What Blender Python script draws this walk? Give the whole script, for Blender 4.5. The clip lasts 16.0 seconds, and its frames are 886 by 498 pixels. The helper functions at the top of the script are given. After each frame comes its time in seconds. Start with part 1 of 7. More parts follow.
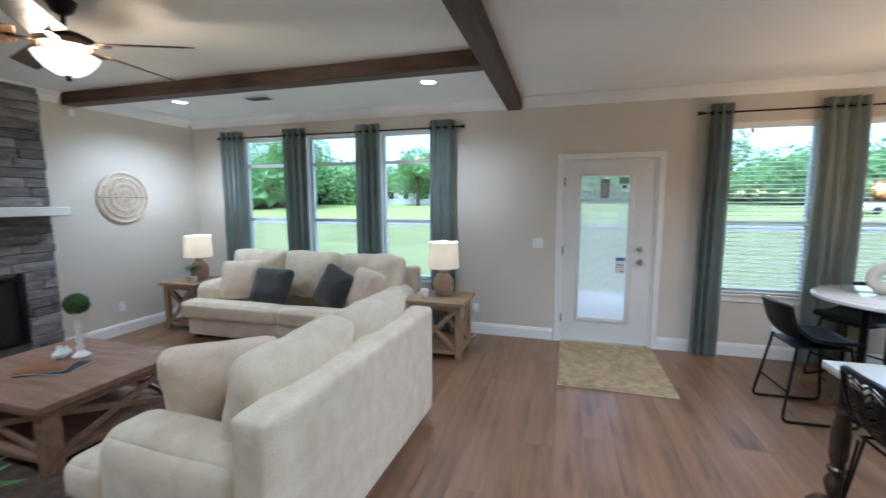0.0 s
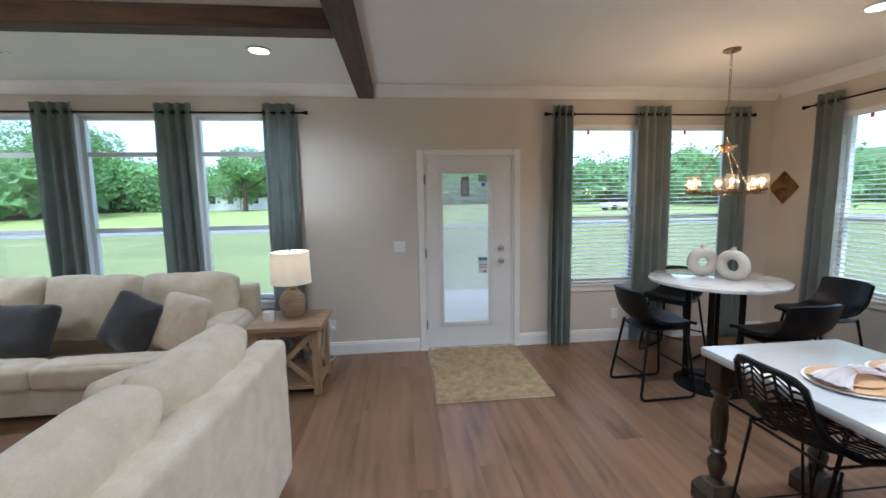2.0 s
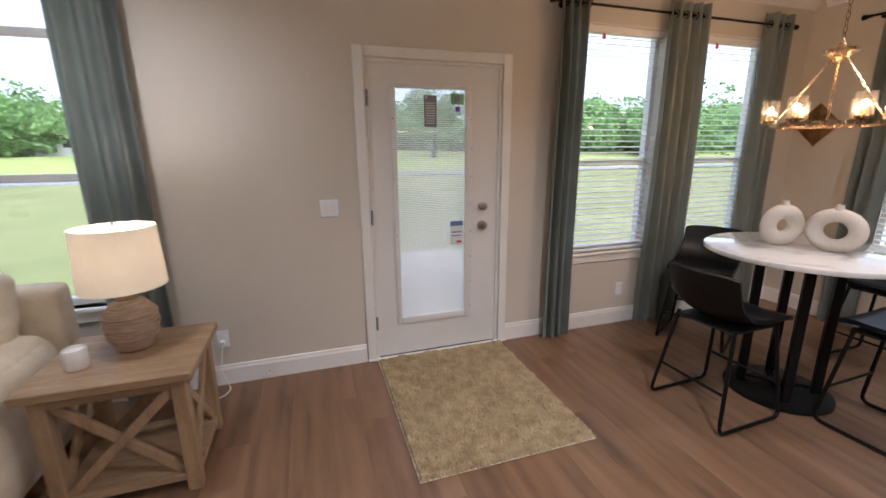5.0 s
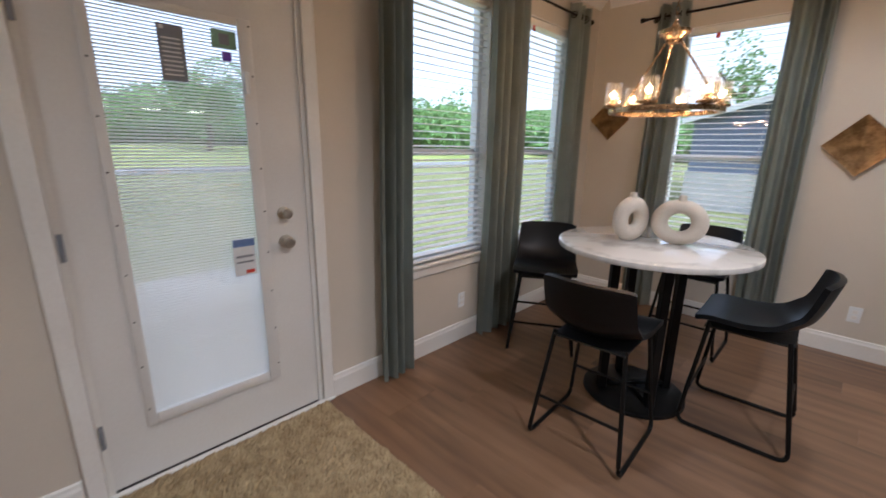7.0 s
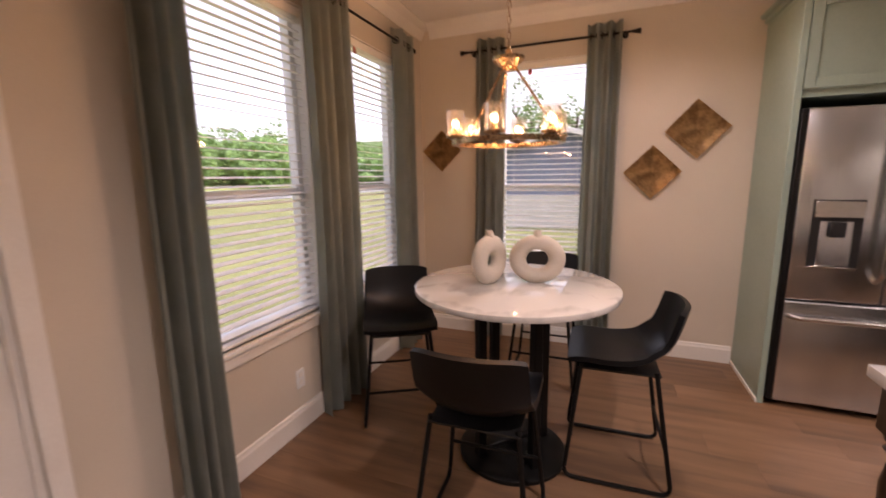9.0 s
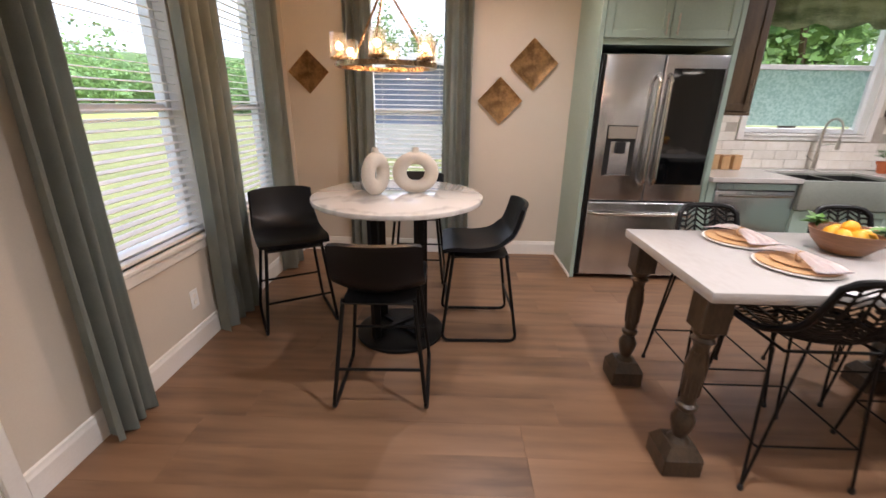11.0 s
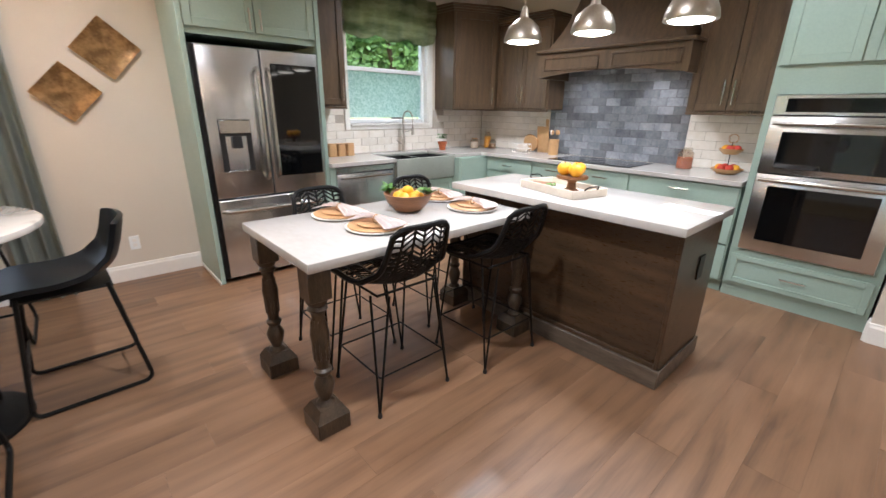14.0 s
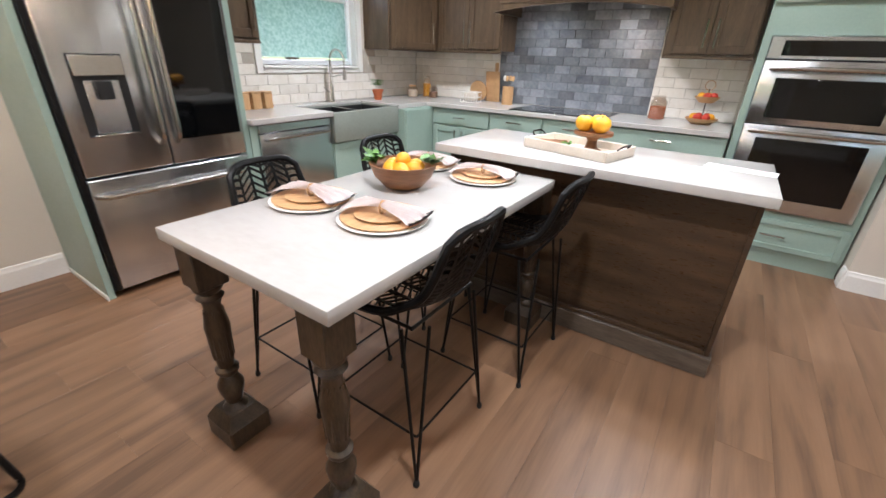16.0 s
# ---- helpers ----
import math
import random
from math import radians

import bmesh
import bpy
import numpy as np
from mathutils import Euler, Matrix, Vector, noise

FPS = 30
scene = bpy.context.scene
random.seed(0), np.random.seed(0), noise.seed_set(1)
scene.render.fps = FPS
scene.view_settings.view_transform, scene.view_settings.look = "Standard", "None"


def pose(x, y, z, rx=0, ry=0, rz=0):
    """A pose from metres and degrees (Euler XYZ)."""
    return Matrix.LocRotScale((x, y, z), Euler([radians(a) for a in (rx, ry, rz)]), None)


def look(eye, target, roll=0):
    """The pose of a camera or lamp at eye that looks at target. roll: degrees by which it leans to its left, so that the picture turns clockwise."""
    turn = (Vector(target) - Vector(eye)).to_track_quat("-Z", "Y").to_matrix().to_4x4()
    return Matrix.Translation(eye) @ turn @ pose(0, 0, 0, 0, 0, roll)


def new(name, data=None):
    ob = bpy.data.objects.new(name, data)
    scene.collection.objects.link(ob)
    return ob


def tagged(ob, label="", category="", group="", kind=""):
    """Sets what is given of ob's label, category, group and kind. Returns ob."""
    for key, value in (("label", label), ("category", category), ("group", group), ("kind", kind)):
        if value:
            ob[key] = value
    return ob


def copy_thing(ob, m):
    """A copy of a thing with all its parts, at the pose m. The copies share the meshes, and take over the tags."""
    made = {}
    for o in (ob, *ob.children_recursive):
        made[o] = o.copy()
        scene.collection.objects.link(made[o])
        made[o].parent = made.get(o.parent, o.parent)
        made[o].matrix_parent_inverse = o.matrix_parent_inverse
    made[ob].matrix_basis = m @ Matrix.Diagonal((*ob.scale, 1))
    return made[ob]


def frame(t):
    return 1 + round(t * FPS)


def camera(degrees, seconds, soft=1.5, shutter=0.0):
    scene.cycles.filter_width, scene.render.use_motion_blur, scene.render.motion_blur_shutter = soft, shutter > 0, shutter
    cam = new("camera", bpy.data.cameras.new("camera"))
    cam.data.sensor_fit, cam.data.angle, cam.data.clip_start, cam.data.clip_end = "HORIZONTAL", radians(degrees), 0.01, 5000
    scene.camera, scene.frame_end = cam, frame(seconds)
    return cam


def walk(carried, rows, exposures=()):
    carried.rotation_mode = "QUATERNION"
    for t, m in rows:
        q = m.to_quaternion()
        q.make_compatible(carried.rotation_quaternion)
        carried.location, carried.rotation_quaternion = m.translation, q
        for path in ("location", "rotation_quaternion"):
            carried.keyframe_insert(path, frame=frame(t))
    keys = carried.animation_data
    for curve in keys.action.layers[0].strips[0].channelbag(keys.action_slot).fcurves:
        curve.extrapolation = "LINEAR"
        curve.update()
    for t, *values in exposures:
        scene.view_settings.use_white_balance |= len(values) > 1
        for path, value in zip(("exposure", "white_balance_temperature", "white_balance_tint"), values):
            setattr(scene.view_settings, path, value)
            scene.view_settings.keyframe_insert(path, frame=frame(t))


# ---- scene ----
cam = camera(94.2, 16.0, shutter=0.5)
PATH = [
    (0, (0.004, 0.038, 1.608), (-0.548, 1.947, 1.378), -0.1),
    (0.5, (-0.026, 0.101, 1.593), (-0.326, 2.066, 1.367), -0.4),
    (1, (-0.099, 0.184, 1.593), (-0.185, 2.168, 1.352), -0.7),
    (1.5, (-0.196, 0.296, 1.566), (-0.117, 2.278, 1.312), -0.8),
    (2, (-0.241, 0.561, 1.574), (-0.039, 2.538, 1.353), -1.0),
    (2.5, (-0.326, 0.805, 1.593), (-0.046, 2.772, 1.369), -1.0),
    (3, (-0.47, 1.08, 1.605), (-0.103, 3.033, 1.381), -0.7),
    (3.2, (-0.495, 1.173, 1.619), (-0.104, 3.12, 1.381), -0.5),
    (5.3, (-0.347, 2.248, 1.434), (0.324, 4.065, 0.936), -0.4),
    (5.5, (-0.326, 2.346, 1.399), (0.408, 4.134, 0.885), -0.3),
    (6, (-0.192, 2.607, 1.395), (0.748, 4.279, 0.828), -0.0),
    (6.5, (-0.092, 2.759, 1.382), (1.079, 4.285, 0.832), 0.5),
    (7, (-0.042, 2.948, 1.415), (1.345, 4.306, 0.932), 0.9),
    (7.5, (-0.019, 3.077, 1.446), (1.531, 4.281, 1.061), 0.7),
    (8, (0.008, 3.135, 1.458), (1.682, 4.189, 1.161), 0.1),
    (8.5, (0.121, 3.184, 1.469), (1.874, 4.113, 1.22), -0.5),
    (9, (0.355, 3.265, 1.449), (2.187, 3.99, 1.105), -0.9),
    (9.5, (0.431, 3.297, 1.413), (2.313, 3.775, 0.936), -1.0),
    (9.7, (0.407, 3.307, 1.394), (2.304, 3.682, 0.885), -0.9),
    (11.8, (-0.261, 3.339, 1.43), (1.607, 3.231, 0.723), 0.6),
    (12, (-0.277, 3.331, 1.41), (1.583, 3.146, 0.699), 0.2),
    (12.5, (-0.301, 3.267, 1.4), (1.481, 2.683, 0.705), 0.1),
    (13, (-0.303, 3.148, 1.403), (1.325, 2.194, 0.74), 0.4),
    (13.5, (-0.279, 3.06, 1.399), (1.225, 1.91, 0.756), 0.9),
    (14, (-0.156, 3.029, 1.394), (1.251, 1.764, 0.747), 0.9),
    (14.5, (0.092, 3.046, 1.397), (1.39, 1.683, 0.719), 1.1),
    (15, (0.275, 3.056, 1.393), (1.495, 1.646, 0.671), 1.0),
    (15.5, (0.497, 2.996, 1.372), (1.619, 1.541, 0.581), 1.4),
    (16, (0.65, 2.923, 1.33), (1.648, 1.411, 0.484), 2.0),
]
EXPOSURE = [(0.0, 0.97, 4520, 4), (1.5, 0.80, 4680, 5), (3.2, 0.80, 4820, 7), (5.5, 0.85, 5500, 17), (7.0, 0.68, 5250, 13), (8.0, 0.58, 5950, 25), (9.0, 0.72, 6650, 33), (9.7, 0.85, 6600, 32),
            (12.0, 1.22, 5480, 12), (14.5, 1.37, 5540, 12), (16.0, 1.33, 5470, 11)]
walk(cam, [(t, look(eye, target, roll)) for t, eye, target, roll in PATH], EXPOSURE)

# ---- world and sun ----
world = bpy.data.worlds.new("sky")
world.use_nodes = True
scene.world = world
wn = world.node_tree
sky = wn.nodes.new("ShaderNodeTexSky")
sky.sky_type = "NISHITA"
sky.sun_disc = False
sky.sun_elevation = radians(52)
sky.sun_rotation = radians(200)
sky.air_density, sky.dust_density, sky.ozone_density = 1.0, 2.5, 1.0
bg = wn.nodes["Background"]
bg.inputs["Strength"].default_value = 0.15
haze = wn.nodes.new("ShaderNodeHueSaturation")
haze.inputs["Saturation"].default_value, haze.inputs["Value"].default_value = 0.35, 1.7
wn.links.new(sky.outputs[0], haze.inputs["Color"])
wn.links.new(haze.outputs[0], bg.inputs["Color"])

sun_data = bpy.data.lights.new("sun", "SUN")
sun_data.energy, sun_data.angle, sun_data.color = 2.4, radians(10), (1.0, 0.96, 0.9)
sun_ob = new("sun", sun_data)
sun_ob.matrix_world = look((0, -30, 60), (-8, 12, 0))


def lamp(name, kind, loc, energy, color=(1.0, 0.78, 0.55), size=0.05, target=None, spot=120):
    d = bpy.data.lights.new(name, kind)
    d.energy, d.color = energy, color
    if kind == "POINT":
        d.shadow_soft_size = size
    elif kind == "SPOT":
        d.shadow_soft_size, d.spot_size, d.spot_blend = size, radians(spot), 0.8
    ob = new(name, d)
    ob.matrix_world = look(loc, target if target else (loc[0], loc[1] + 0.001, loc[2] - 1))
    return ob


WARM = (1.0, 0.93, 0.84)
CEIL = 2.75
# Third, fourth and last three are unseen, added as fill for the rooms.
CANS_AND_FILLS = [(-1.27, 3.95, 28), (-4.25, 3.9, 60), (-4.25, 0.6, 75), (-1.27, 0.6, 22), (2.78, 2.98, 34), (0.98, 2.35, 84), (2.6, 0.2, 84), (0.5, 0.1, 32)]
for cx, cy, watts in CANS_AND_FILLS:
    lamp("can_or_fill_lamp", "SPOT", (cx, cy, CEIL - 0.03), watts, WARM, 0.06, spot=150)

# ---- materials ----


def rgb(h):
    """Linear colour from a hex sRGB string."""
    v = [int(h[i:i + 2], 16) / 255 for i in (0, 2, 4)]
    return tuple(c / 12.92 if c <= 0.04045 else ((c + 0.055) / 1.055) ** 2.4 for c in v) + (1.0,)


def mat(name, color, color2=None, rough=0.5, metal=0.0, scale=4.0, fine=60.0, stretch=(1, 1, 1), bump=0.05,
        bump_dist=0.01, contrast=(0.35, 0.65), coat=0.0, rough_var=0.1, per_object=0.0, emit=None, emit_strength=0.0,
        sheen=0.0, transmission=0.0, per_island=0.0, aniso=0.0, wave=None):
    """A node material with variation at two scales, in object space."""
    m = bpy.data.materials.new(name)
    m.use_nodes = True
    nt = m.node_tree
    b = nt.nodes["Principled BSDF"]
    N, L = nt.nodes.new, nt.links.new
    tc = N("ShaderNodeTexCoord")
    mp = N("ShaderNodeMapping")
    mp.inputs["Scale"].default_value = stretch
    L(tc.outputs["Object"], mp.inputs["Vector"])
    vec = mp.outputs["Vector"]
    rnd = None
    if per_object or per_island:
        if per_object:
            rnd = N("ShaderNodeObjectInfo").outputs["Random"]
        else:
            rnd = N("ShaderNodeNewGeometry").outputs["Random Per Island"]
        mul = N("ShaderNodeVectorMath")
        mul.operation = "SCALE"
        comb = N("ShaderNodeCombineXYZ")
        for s in ("X", "Y", "Z"):
            L(rnd, comb.inputs[s])
        L(comb.outputs[0], mul.inputs[0])
        mul.inputs["Scale"].default_value = 37.0
        add = N("ShaderNodeVectorMath")
        L(vec, add.inputs[0])
        L(mul.outputs[0], add.inputs[1])
        vec = add.outputs[0]
    n1, n2 = N("ShaderNodeTexNoise"), N("ShaderNodeTexNoise")
    n1.inputs["Scale"].default_value, n1.inputs["Detail"].default_value = scale, 5
    n2.inputs["Scale"].default_value, n2.inputs["Detail"].default_value = fine, 3
    L(vec, n1.inputs["Vector"])
    L(vec, n2.inputs["Vector"])
    mixn = N("ShaderNodeMix")
    mixn.inputs["Factor"].default_value = 0.35
    L(n1.outputs["Fac"], mixn.inputs["A"])
    L(n2.outputs["Fac"], mixn.inputs["B"])
    fac = mixn.outputs["Result"]
    if wave:
        wv = N("ShaderNodeTexWave")
        wv.inputs["Scale"].default_value, wv.inputs["Distortion"].default_value = wave
        wv.inputs["Detail"].default_value = 3
        L(vec, wv.inputs["Vector"])
        mw = N("ShaderNodeMix")
        mw.inputs["Factor"].default_value = 0.3
        L(fac, mw.inputs["A"])
        L(wv.outputs["Fac"], mw.inputs["B"])
        fac = mw.outputs["Result"]
    ramp = N("ShaderNodeMapRange")
    ramp.inputs["From Min"].default_value, ramp.inputs["From Max"].default_value = contrast
    L(fac, ramp.inputs["Value"])
    mixc = N("ShaderNodeMix")
    mixc.data_type = "RGBA"
    c2 = color2 if color2 else tuple(c * 0.86 for c in color[:3]) + (1.0,)
    mixc.inputs["A"].default_value, mixc.inputs["B"].default_value = color, c2
    L(ramp.outputs["Result"], mixc.inputs["Factor"])
    col = mixc.outputs["Result"]
    if rnd is not None:
        hsv = N("ShaderNodeHueSaturation")
        vr = N("ShaderNodeMapRange")
        a = per_object or per_island
        vr.inputs["To Min"].default_value, vr.inputs["To Max"].default_value = 1 - a, 1 + a
        L(rnd, vr.inputs["Value"])
        L(vr.outputs["Result"], hsv.inputs["Value"])
        L(col, hsv.inputs["Color"])
        col = hsv.outputs["Color"]
    L(col, b.inputs["Base Color"])
    rr = N("ShaderNodeMapRange")
    rr.inputs["To Min"].default_value = max(0.02, rough - rough_var)
    rr.inputs["To Max"].default_value = min(1.0, rough + rough_var)
    L(n2.outputs["Fac"], rr.inputs["Value"])
    L(rr.outputs["Result"], b.inputs["Roughness"])
    b.inputs["Metallic"].default_value = metal
    b.inputs["Coat Weight"].default_value = coat
    b.inputs["Sheen Weight"].default_value = sheen
    b.inputs["Transmission Weight"].default_value = transmission
    b.inputs["Anisotropic"].default_value = aniso
    if bump:
        bp = N("ShaderNodeBump")
        bp.inputs["Strength"].default_value, bp.inputs["Distance"].default_value = bump, bump_dist
        L(mixn.outputs["Result"] if fine < 100 else n2.outputs["Fac"], bp.inputs["Height"])
        L(bp.outputs["Normal"], b.inputs["Normal"])
    if emit:
        b.inputs["Emission Color"].default_value = emit
        b.inputs["Emission Strength"].default_value = emit_strength
    return m


def pane_mat(name, gloss=0.06, tint=(1, 1, 1, 1), rough=0.0):
    m = bpy.data.materials.new(name)
    m.use_nodes = True
    nt = m.node_tree
    nt.nodes.remove(nt.nodes["Principled BSDF"])
    out = nt.nodes["Material Output"]
    t, g, mx = nt.nodes.new("ShaderNodeBsdfTransparent"), nt.nodes.new("ShaderNodeBsdfGlossy"), nt.nodes.new("ShaderNodeMixShader")
    t.inputs["Color"].default_value = tint
    g.inputs["Roughness"].default_value = rough
    mx.inputs[0].default_value = gloss
    nt.links.new(t.outputs[0], mx.inputs[1])
    nt.links.new(g.outputs[0], mx.inputs[2])
    nt.links.new(mx.outputs[0], out.inputs["Surface"])
    return m


def specular(m, level):
    """Sets how strongly a dull surface mirrors."""
    m.node_tree.nodes["Principled BSDF"].inputs["Specular IOR Level"].default_value = level
    return m


def thin(m, share):
    """Lets a share of the light through a thin sheet such as cloth or a leaf."""
    nt = m.node_tree
    b, out = nt.nodes["Principled BSDF"], nt.nodes["Material Output"]
    t, mx = nt.nodes.new("ShaderNodeBsdfTranslucent"), nt.nodes.new("ShaderNodeMixShader")
    nt.links.new(b.inputs["Base Color"].links[0].from_socket, t.inputs["Color"])
    mx.inputs[0].default_value = share
    nt.links.new(b.outputs[0], mx.inputs[1])
    nt.links.new(t.outputs[0], mx.inputs[2])
    nt.links.new(mx.outputs[0], out.inputs["Surface"])
    return m


def seeded_glass(name):
    """Clear glass with a faint bloom that catches the bulb inside it."""
    m = pane_mat(name, 0.14, (0.97, 0.95, 0.92, 1), 0.08)
    nt = m.node_tree
    out = nt.nodes["Material Output"]
    clear = out.inputs["Surface"].links[0].from_socket
    d, mx = nt.nodes.new("ShaderNodeBsdfTranslucent"), nt.nodes.new("ShaderNodeMixShader")
    n = nt.nodes.new("ShaderNodeTexNoise")
    n.inputs["Scale"].default_value = 55
    r = nt.nodes.new("ShaderNodeMapRange")
    r.inputs["From Min"].default_value, r.inputs["From Max"].default_value = 0.45, 0.72
    r.inputs["To Min"].default_value, r.inputs["To Max"].default_value = 0.003, 0.014
    d.inputs["Color"].default_value = (0.95, 0.93, 0.9, 1)
    nt.links.new(n.outputs["Fac"], r.inputs["Value"])
    nt.links.new(r.outputs[0], mx.inputs[0])
    nt.links.new(clear, mx.inputs[1])
    nt.links.new(d.outputs[0], mx.inputs[2])
    nt.links.new(mx.outputs[0], out.inputs["Surface"])
    return m


def plank_mat(name, light, mid, dark):
    """Wood-look planks: long fine streaks, broad cathedral figure, each plank its own."""
    m = bpy.data.materials.new(name)
    m.use_nodes = True
    nt = m.node_tree
    b = nt.nodes["Principled BSDF"]
    N, L = nt.nodes.new, nt.links.new
    tc, inf = N("ShaderNodeTexCoord"), N("ShaderNodeObjectInfo")
    comb, sc, add = N("ShaderNodeCombineXYZ"), N("ShaderNodeVectorMath"), N("ShaderNodeVectorMath")
    for k in "XYZ":
        L(inf.outputs["Random"], comb.inputs[k])
    sc.operation = "SCALE"
    sc.inputs["Scale"].default_value = 41.0
    L(comb.outputs[0], sc.inputs[0])
    L(tc.outputs["Object"], add.inputs[0])
    L(sc.outputs[0], add.inputs[1])

    def streaks(scale, stretch, detail, distort=0.0):
        mp, n = N("ShaderNodeMapping"), N("ShaderNodeTexNoise")
        mp.inputs["Scale"].default_value = stretch
        L(add.outputs[0], mp.inputs["Vector"])
        n.inputs["Scale"].default_value, n.inputs["Detail"].default_value = scale, detail
        n.inputs["Distortion"].default_value = distort
        L(mp.outputs[0], n.inputs["Vector"])
        return n.outputs["Fac"]

    fig = streaks(1.3, (4.5, 0.75, 1), 6, 0.8)
    fine = streaks(9.0, (12.0, 0.6, 1), 3, 0.3)
    cloud = streaks(1.4, (1.6, 0.8, 1), 4)
    mp, wv = N("ShaderNodeMapping"), N("ShaderNodeTexWave")
    mp.inputs["Scale"].default_value = (4.0, 0.3, 1)
    L(add.outputs[0], mp.inputs["Vector"])
    wv.inputs["Scale"].default_value, wv.inputs["Distortion"].default_value, wv.inputs["Detail"].default_value = 0.9, 7.0, 3
    L(mp.outputs[0], wv.inputs["Vector"])

    def mix(a, c, f):
        x = N("ShaderNodeMix")
        x.inputs["Factor"].default_value = f
        L(a, x.inputs["A"])
        L(c, x.inputs["B"])
        return x.outputs["Result"]

    g = mix(mix(fig, wv.outputs["Fac"], 0.1), fine, 0.2)
    g = mix(g, cloud, 0.3)
    ramp = N("ShaderNodeValToRGB")
    e = ramp.color_ramp.elements
    e[0].position, e[0].color = 0.36, dark
    e[1].position, e[1].color = 0.63, light
    k = e.new(0.48)
    k.color = mid
    L(g, ramp.inputs["Fac"])
    hsv, vr = N("ShaderNodeHueSaturation"), N("ShaderNodeMapRange")
    vr.inputs["To Min"].default_value, vr.inputs["To Max"].default_value = 0.94, 1.06
    L(inf.outputs["Random"], vr.inputs["Value"])
    L(vr.outputs[0], hsv.inputs["Value"])
    L(ramp.outputs["Color"], hsv.inputs["Color"])
    L(hsv.outputs["Color"], b.inputs["Base Color"])
    rr = N("ShaderNodeMapRange")
    rr.inputs["To Min"].default_value, rr.inputs["To Max"].default_value = 0.3, 0.46
    L(fine, rr.inputs["Value"])
    L(rr.outputs[0], b.inputs["Roughness"])
    bp = N("ShaderNodeBump")
    bp.inputs["Strength"].default_value, bp.inputs["Distance"].default_value = 0.05, 0.001
    L(fine, bp.inputs["Height"])
    L(bp.outputs["Normal"], b.inputs["Normal"])
    return m


WALL = mat("wall_paint", rgb("D3CABC"), rgb("CCC3B5"), rough=0.6, scale=1.5, fine=180, bump=0.06, bump_dist=0.002)
CEILM = mat("ceiling_paint", rgb("EDEAE4"), rgb("E5E2DB"), rough=0.8, scale=1.2, fine=120, bump=0.15, bump_dist=0.003)
TRIM = mat("trim_white", rgb("EDEBE6"), rgb("E4E1DB"), rough=0.35, scale=3, fine=90, bump=0.02)
DOORM = mat("door_white", rgb("E6E4E0"), rgb("DEDBD6"), rough=0.4, scale=2, fine=80, bump=0.03)
FLOORM = specular(plank_mat("floor_plank", rgb("8B6B50"), rgb("7A5C43"), rgb("5E4633")), 0.55)
FLOORB = mat("subfloor", rgb("3A2D25"), rough=0.7)
BEAM = mat("beam_wood", rgb("5A4536"), rgb("38291F"), rough=0.65, scale=3, fine=30, stretch=(1, 8, 8), bump=0.3, bump_dist=0.004)
BEAMX = mat("beam_wood_cross", rgb("54402F"), rgb("34261C"), rough=0.65, scale=3, fine=30, stretch=(8, 1, 8), bump=0.3, bump_dist=0.004)
CURT = thin(mat("curtain_fabric", rgb("A9AFA7"), rgb("969D95"), rough=0.85, scale=5, fine=240, bump=0.25, bump_dist=0.002, sheen=0.15), 0.22)
BLACKM = specular(mat("black_metal", rgb("0E0E0E"), rgb("161514"), rough=0.42, metal=0.1, scale=10, bump=0.03), 0.25)
BRONZE = mat("rod_metal", rgb("2A2421"), rgb("1C1816"), rough=0.4, metal=0.8, scale=12)
LEATHER = specular(mat("black_leather", rgb("0A0D12"), rgb("06080B"), rough=0.4, scale=5, fine=190, bump=0.1, bump_dist=0.001), 0.28)
RATTAN = specular(mat("black_rattan", rgb("070606"), rgb("0E0D0D"), rough=0.45, scale=20, fine=90, bump=0.2, per_island=0.3), 0.25)
SOFA = mat("sofa_fabric", rgb("E3D5BC"), rgb("CFBEA1"), rough=0.95, scale=9, fine=120, bump=0.4, bump_dist=0.004, sheen=0.3)
PILLOW_W = mat("cream_pillow", rgb("E0CFB8"), rgb("CDB89C"), rough=0.95, scale=7, fine=70, bump=0.6, bump_dist=0.008, sheen=0.3)
PILLOW_D = mat("charcoal_pillow", rgb("403D3A"), rgb("302D2B"), rough=0.95, scale=8, fine=130, bump=0.4, bump_dist=0.004, sheen=0.3)
OAK = mat("weathered_oak", rgb("AE9270"), rgb("8A6F52"), rough=0.55, scale=3, fine=26, stretch=(1, 7, 7), bump=0.2, bump_dist=0.002)
OAKY = mat("weathered_oak_long", rgb("AE9270"), rgb("8A6F52"), rough=0.55, scale=3, fine=26, stretch=(7, 7, 1), bump=0.2, bump_dist=0.002)
MARBLE = mat("marble_top", rgb("D8D3CC"), rgb("A7A29B"), rough=0.03, scale=2.6, fine=9, stretch=(1, 2.5, 1), bump=0, contrast=(0.56, 0.8), rough_var=0.02, wave=(1.0, 12), coat=0.6)
QUARTZ = mat("quartz_top", rgb("BBB8B4"), rgb("B1ADA7"), rough=0.16, scale=2.0, fine=20, stretch=(1, 2, 1), bump=0, contrast=(0.5, 0.75), rough_var=0.04)
SAGE = mat("sage_cabinet_paint", rgb("9DB1A5"), rgb("94A89C"), rough=0.4, scale=2, fine=70, bump=0.04)
DARKW = mat("dark_stained_wood", rgb("63503B"), rgb("413428"), rough=0.34, scale=3, fine=24, stretch=(8, 8, 1), bump=0.12, bump_dist=0.002, contrast=(0.3, 0.7))
PLINTHW = mat("weathered_plinth_wood", rgb("6E6152"), rgb("4A4036"), rough=0.5, scale=3, fine=26, stretch=(1, 7, 7), bump=0.2, bump_dist=0.002)
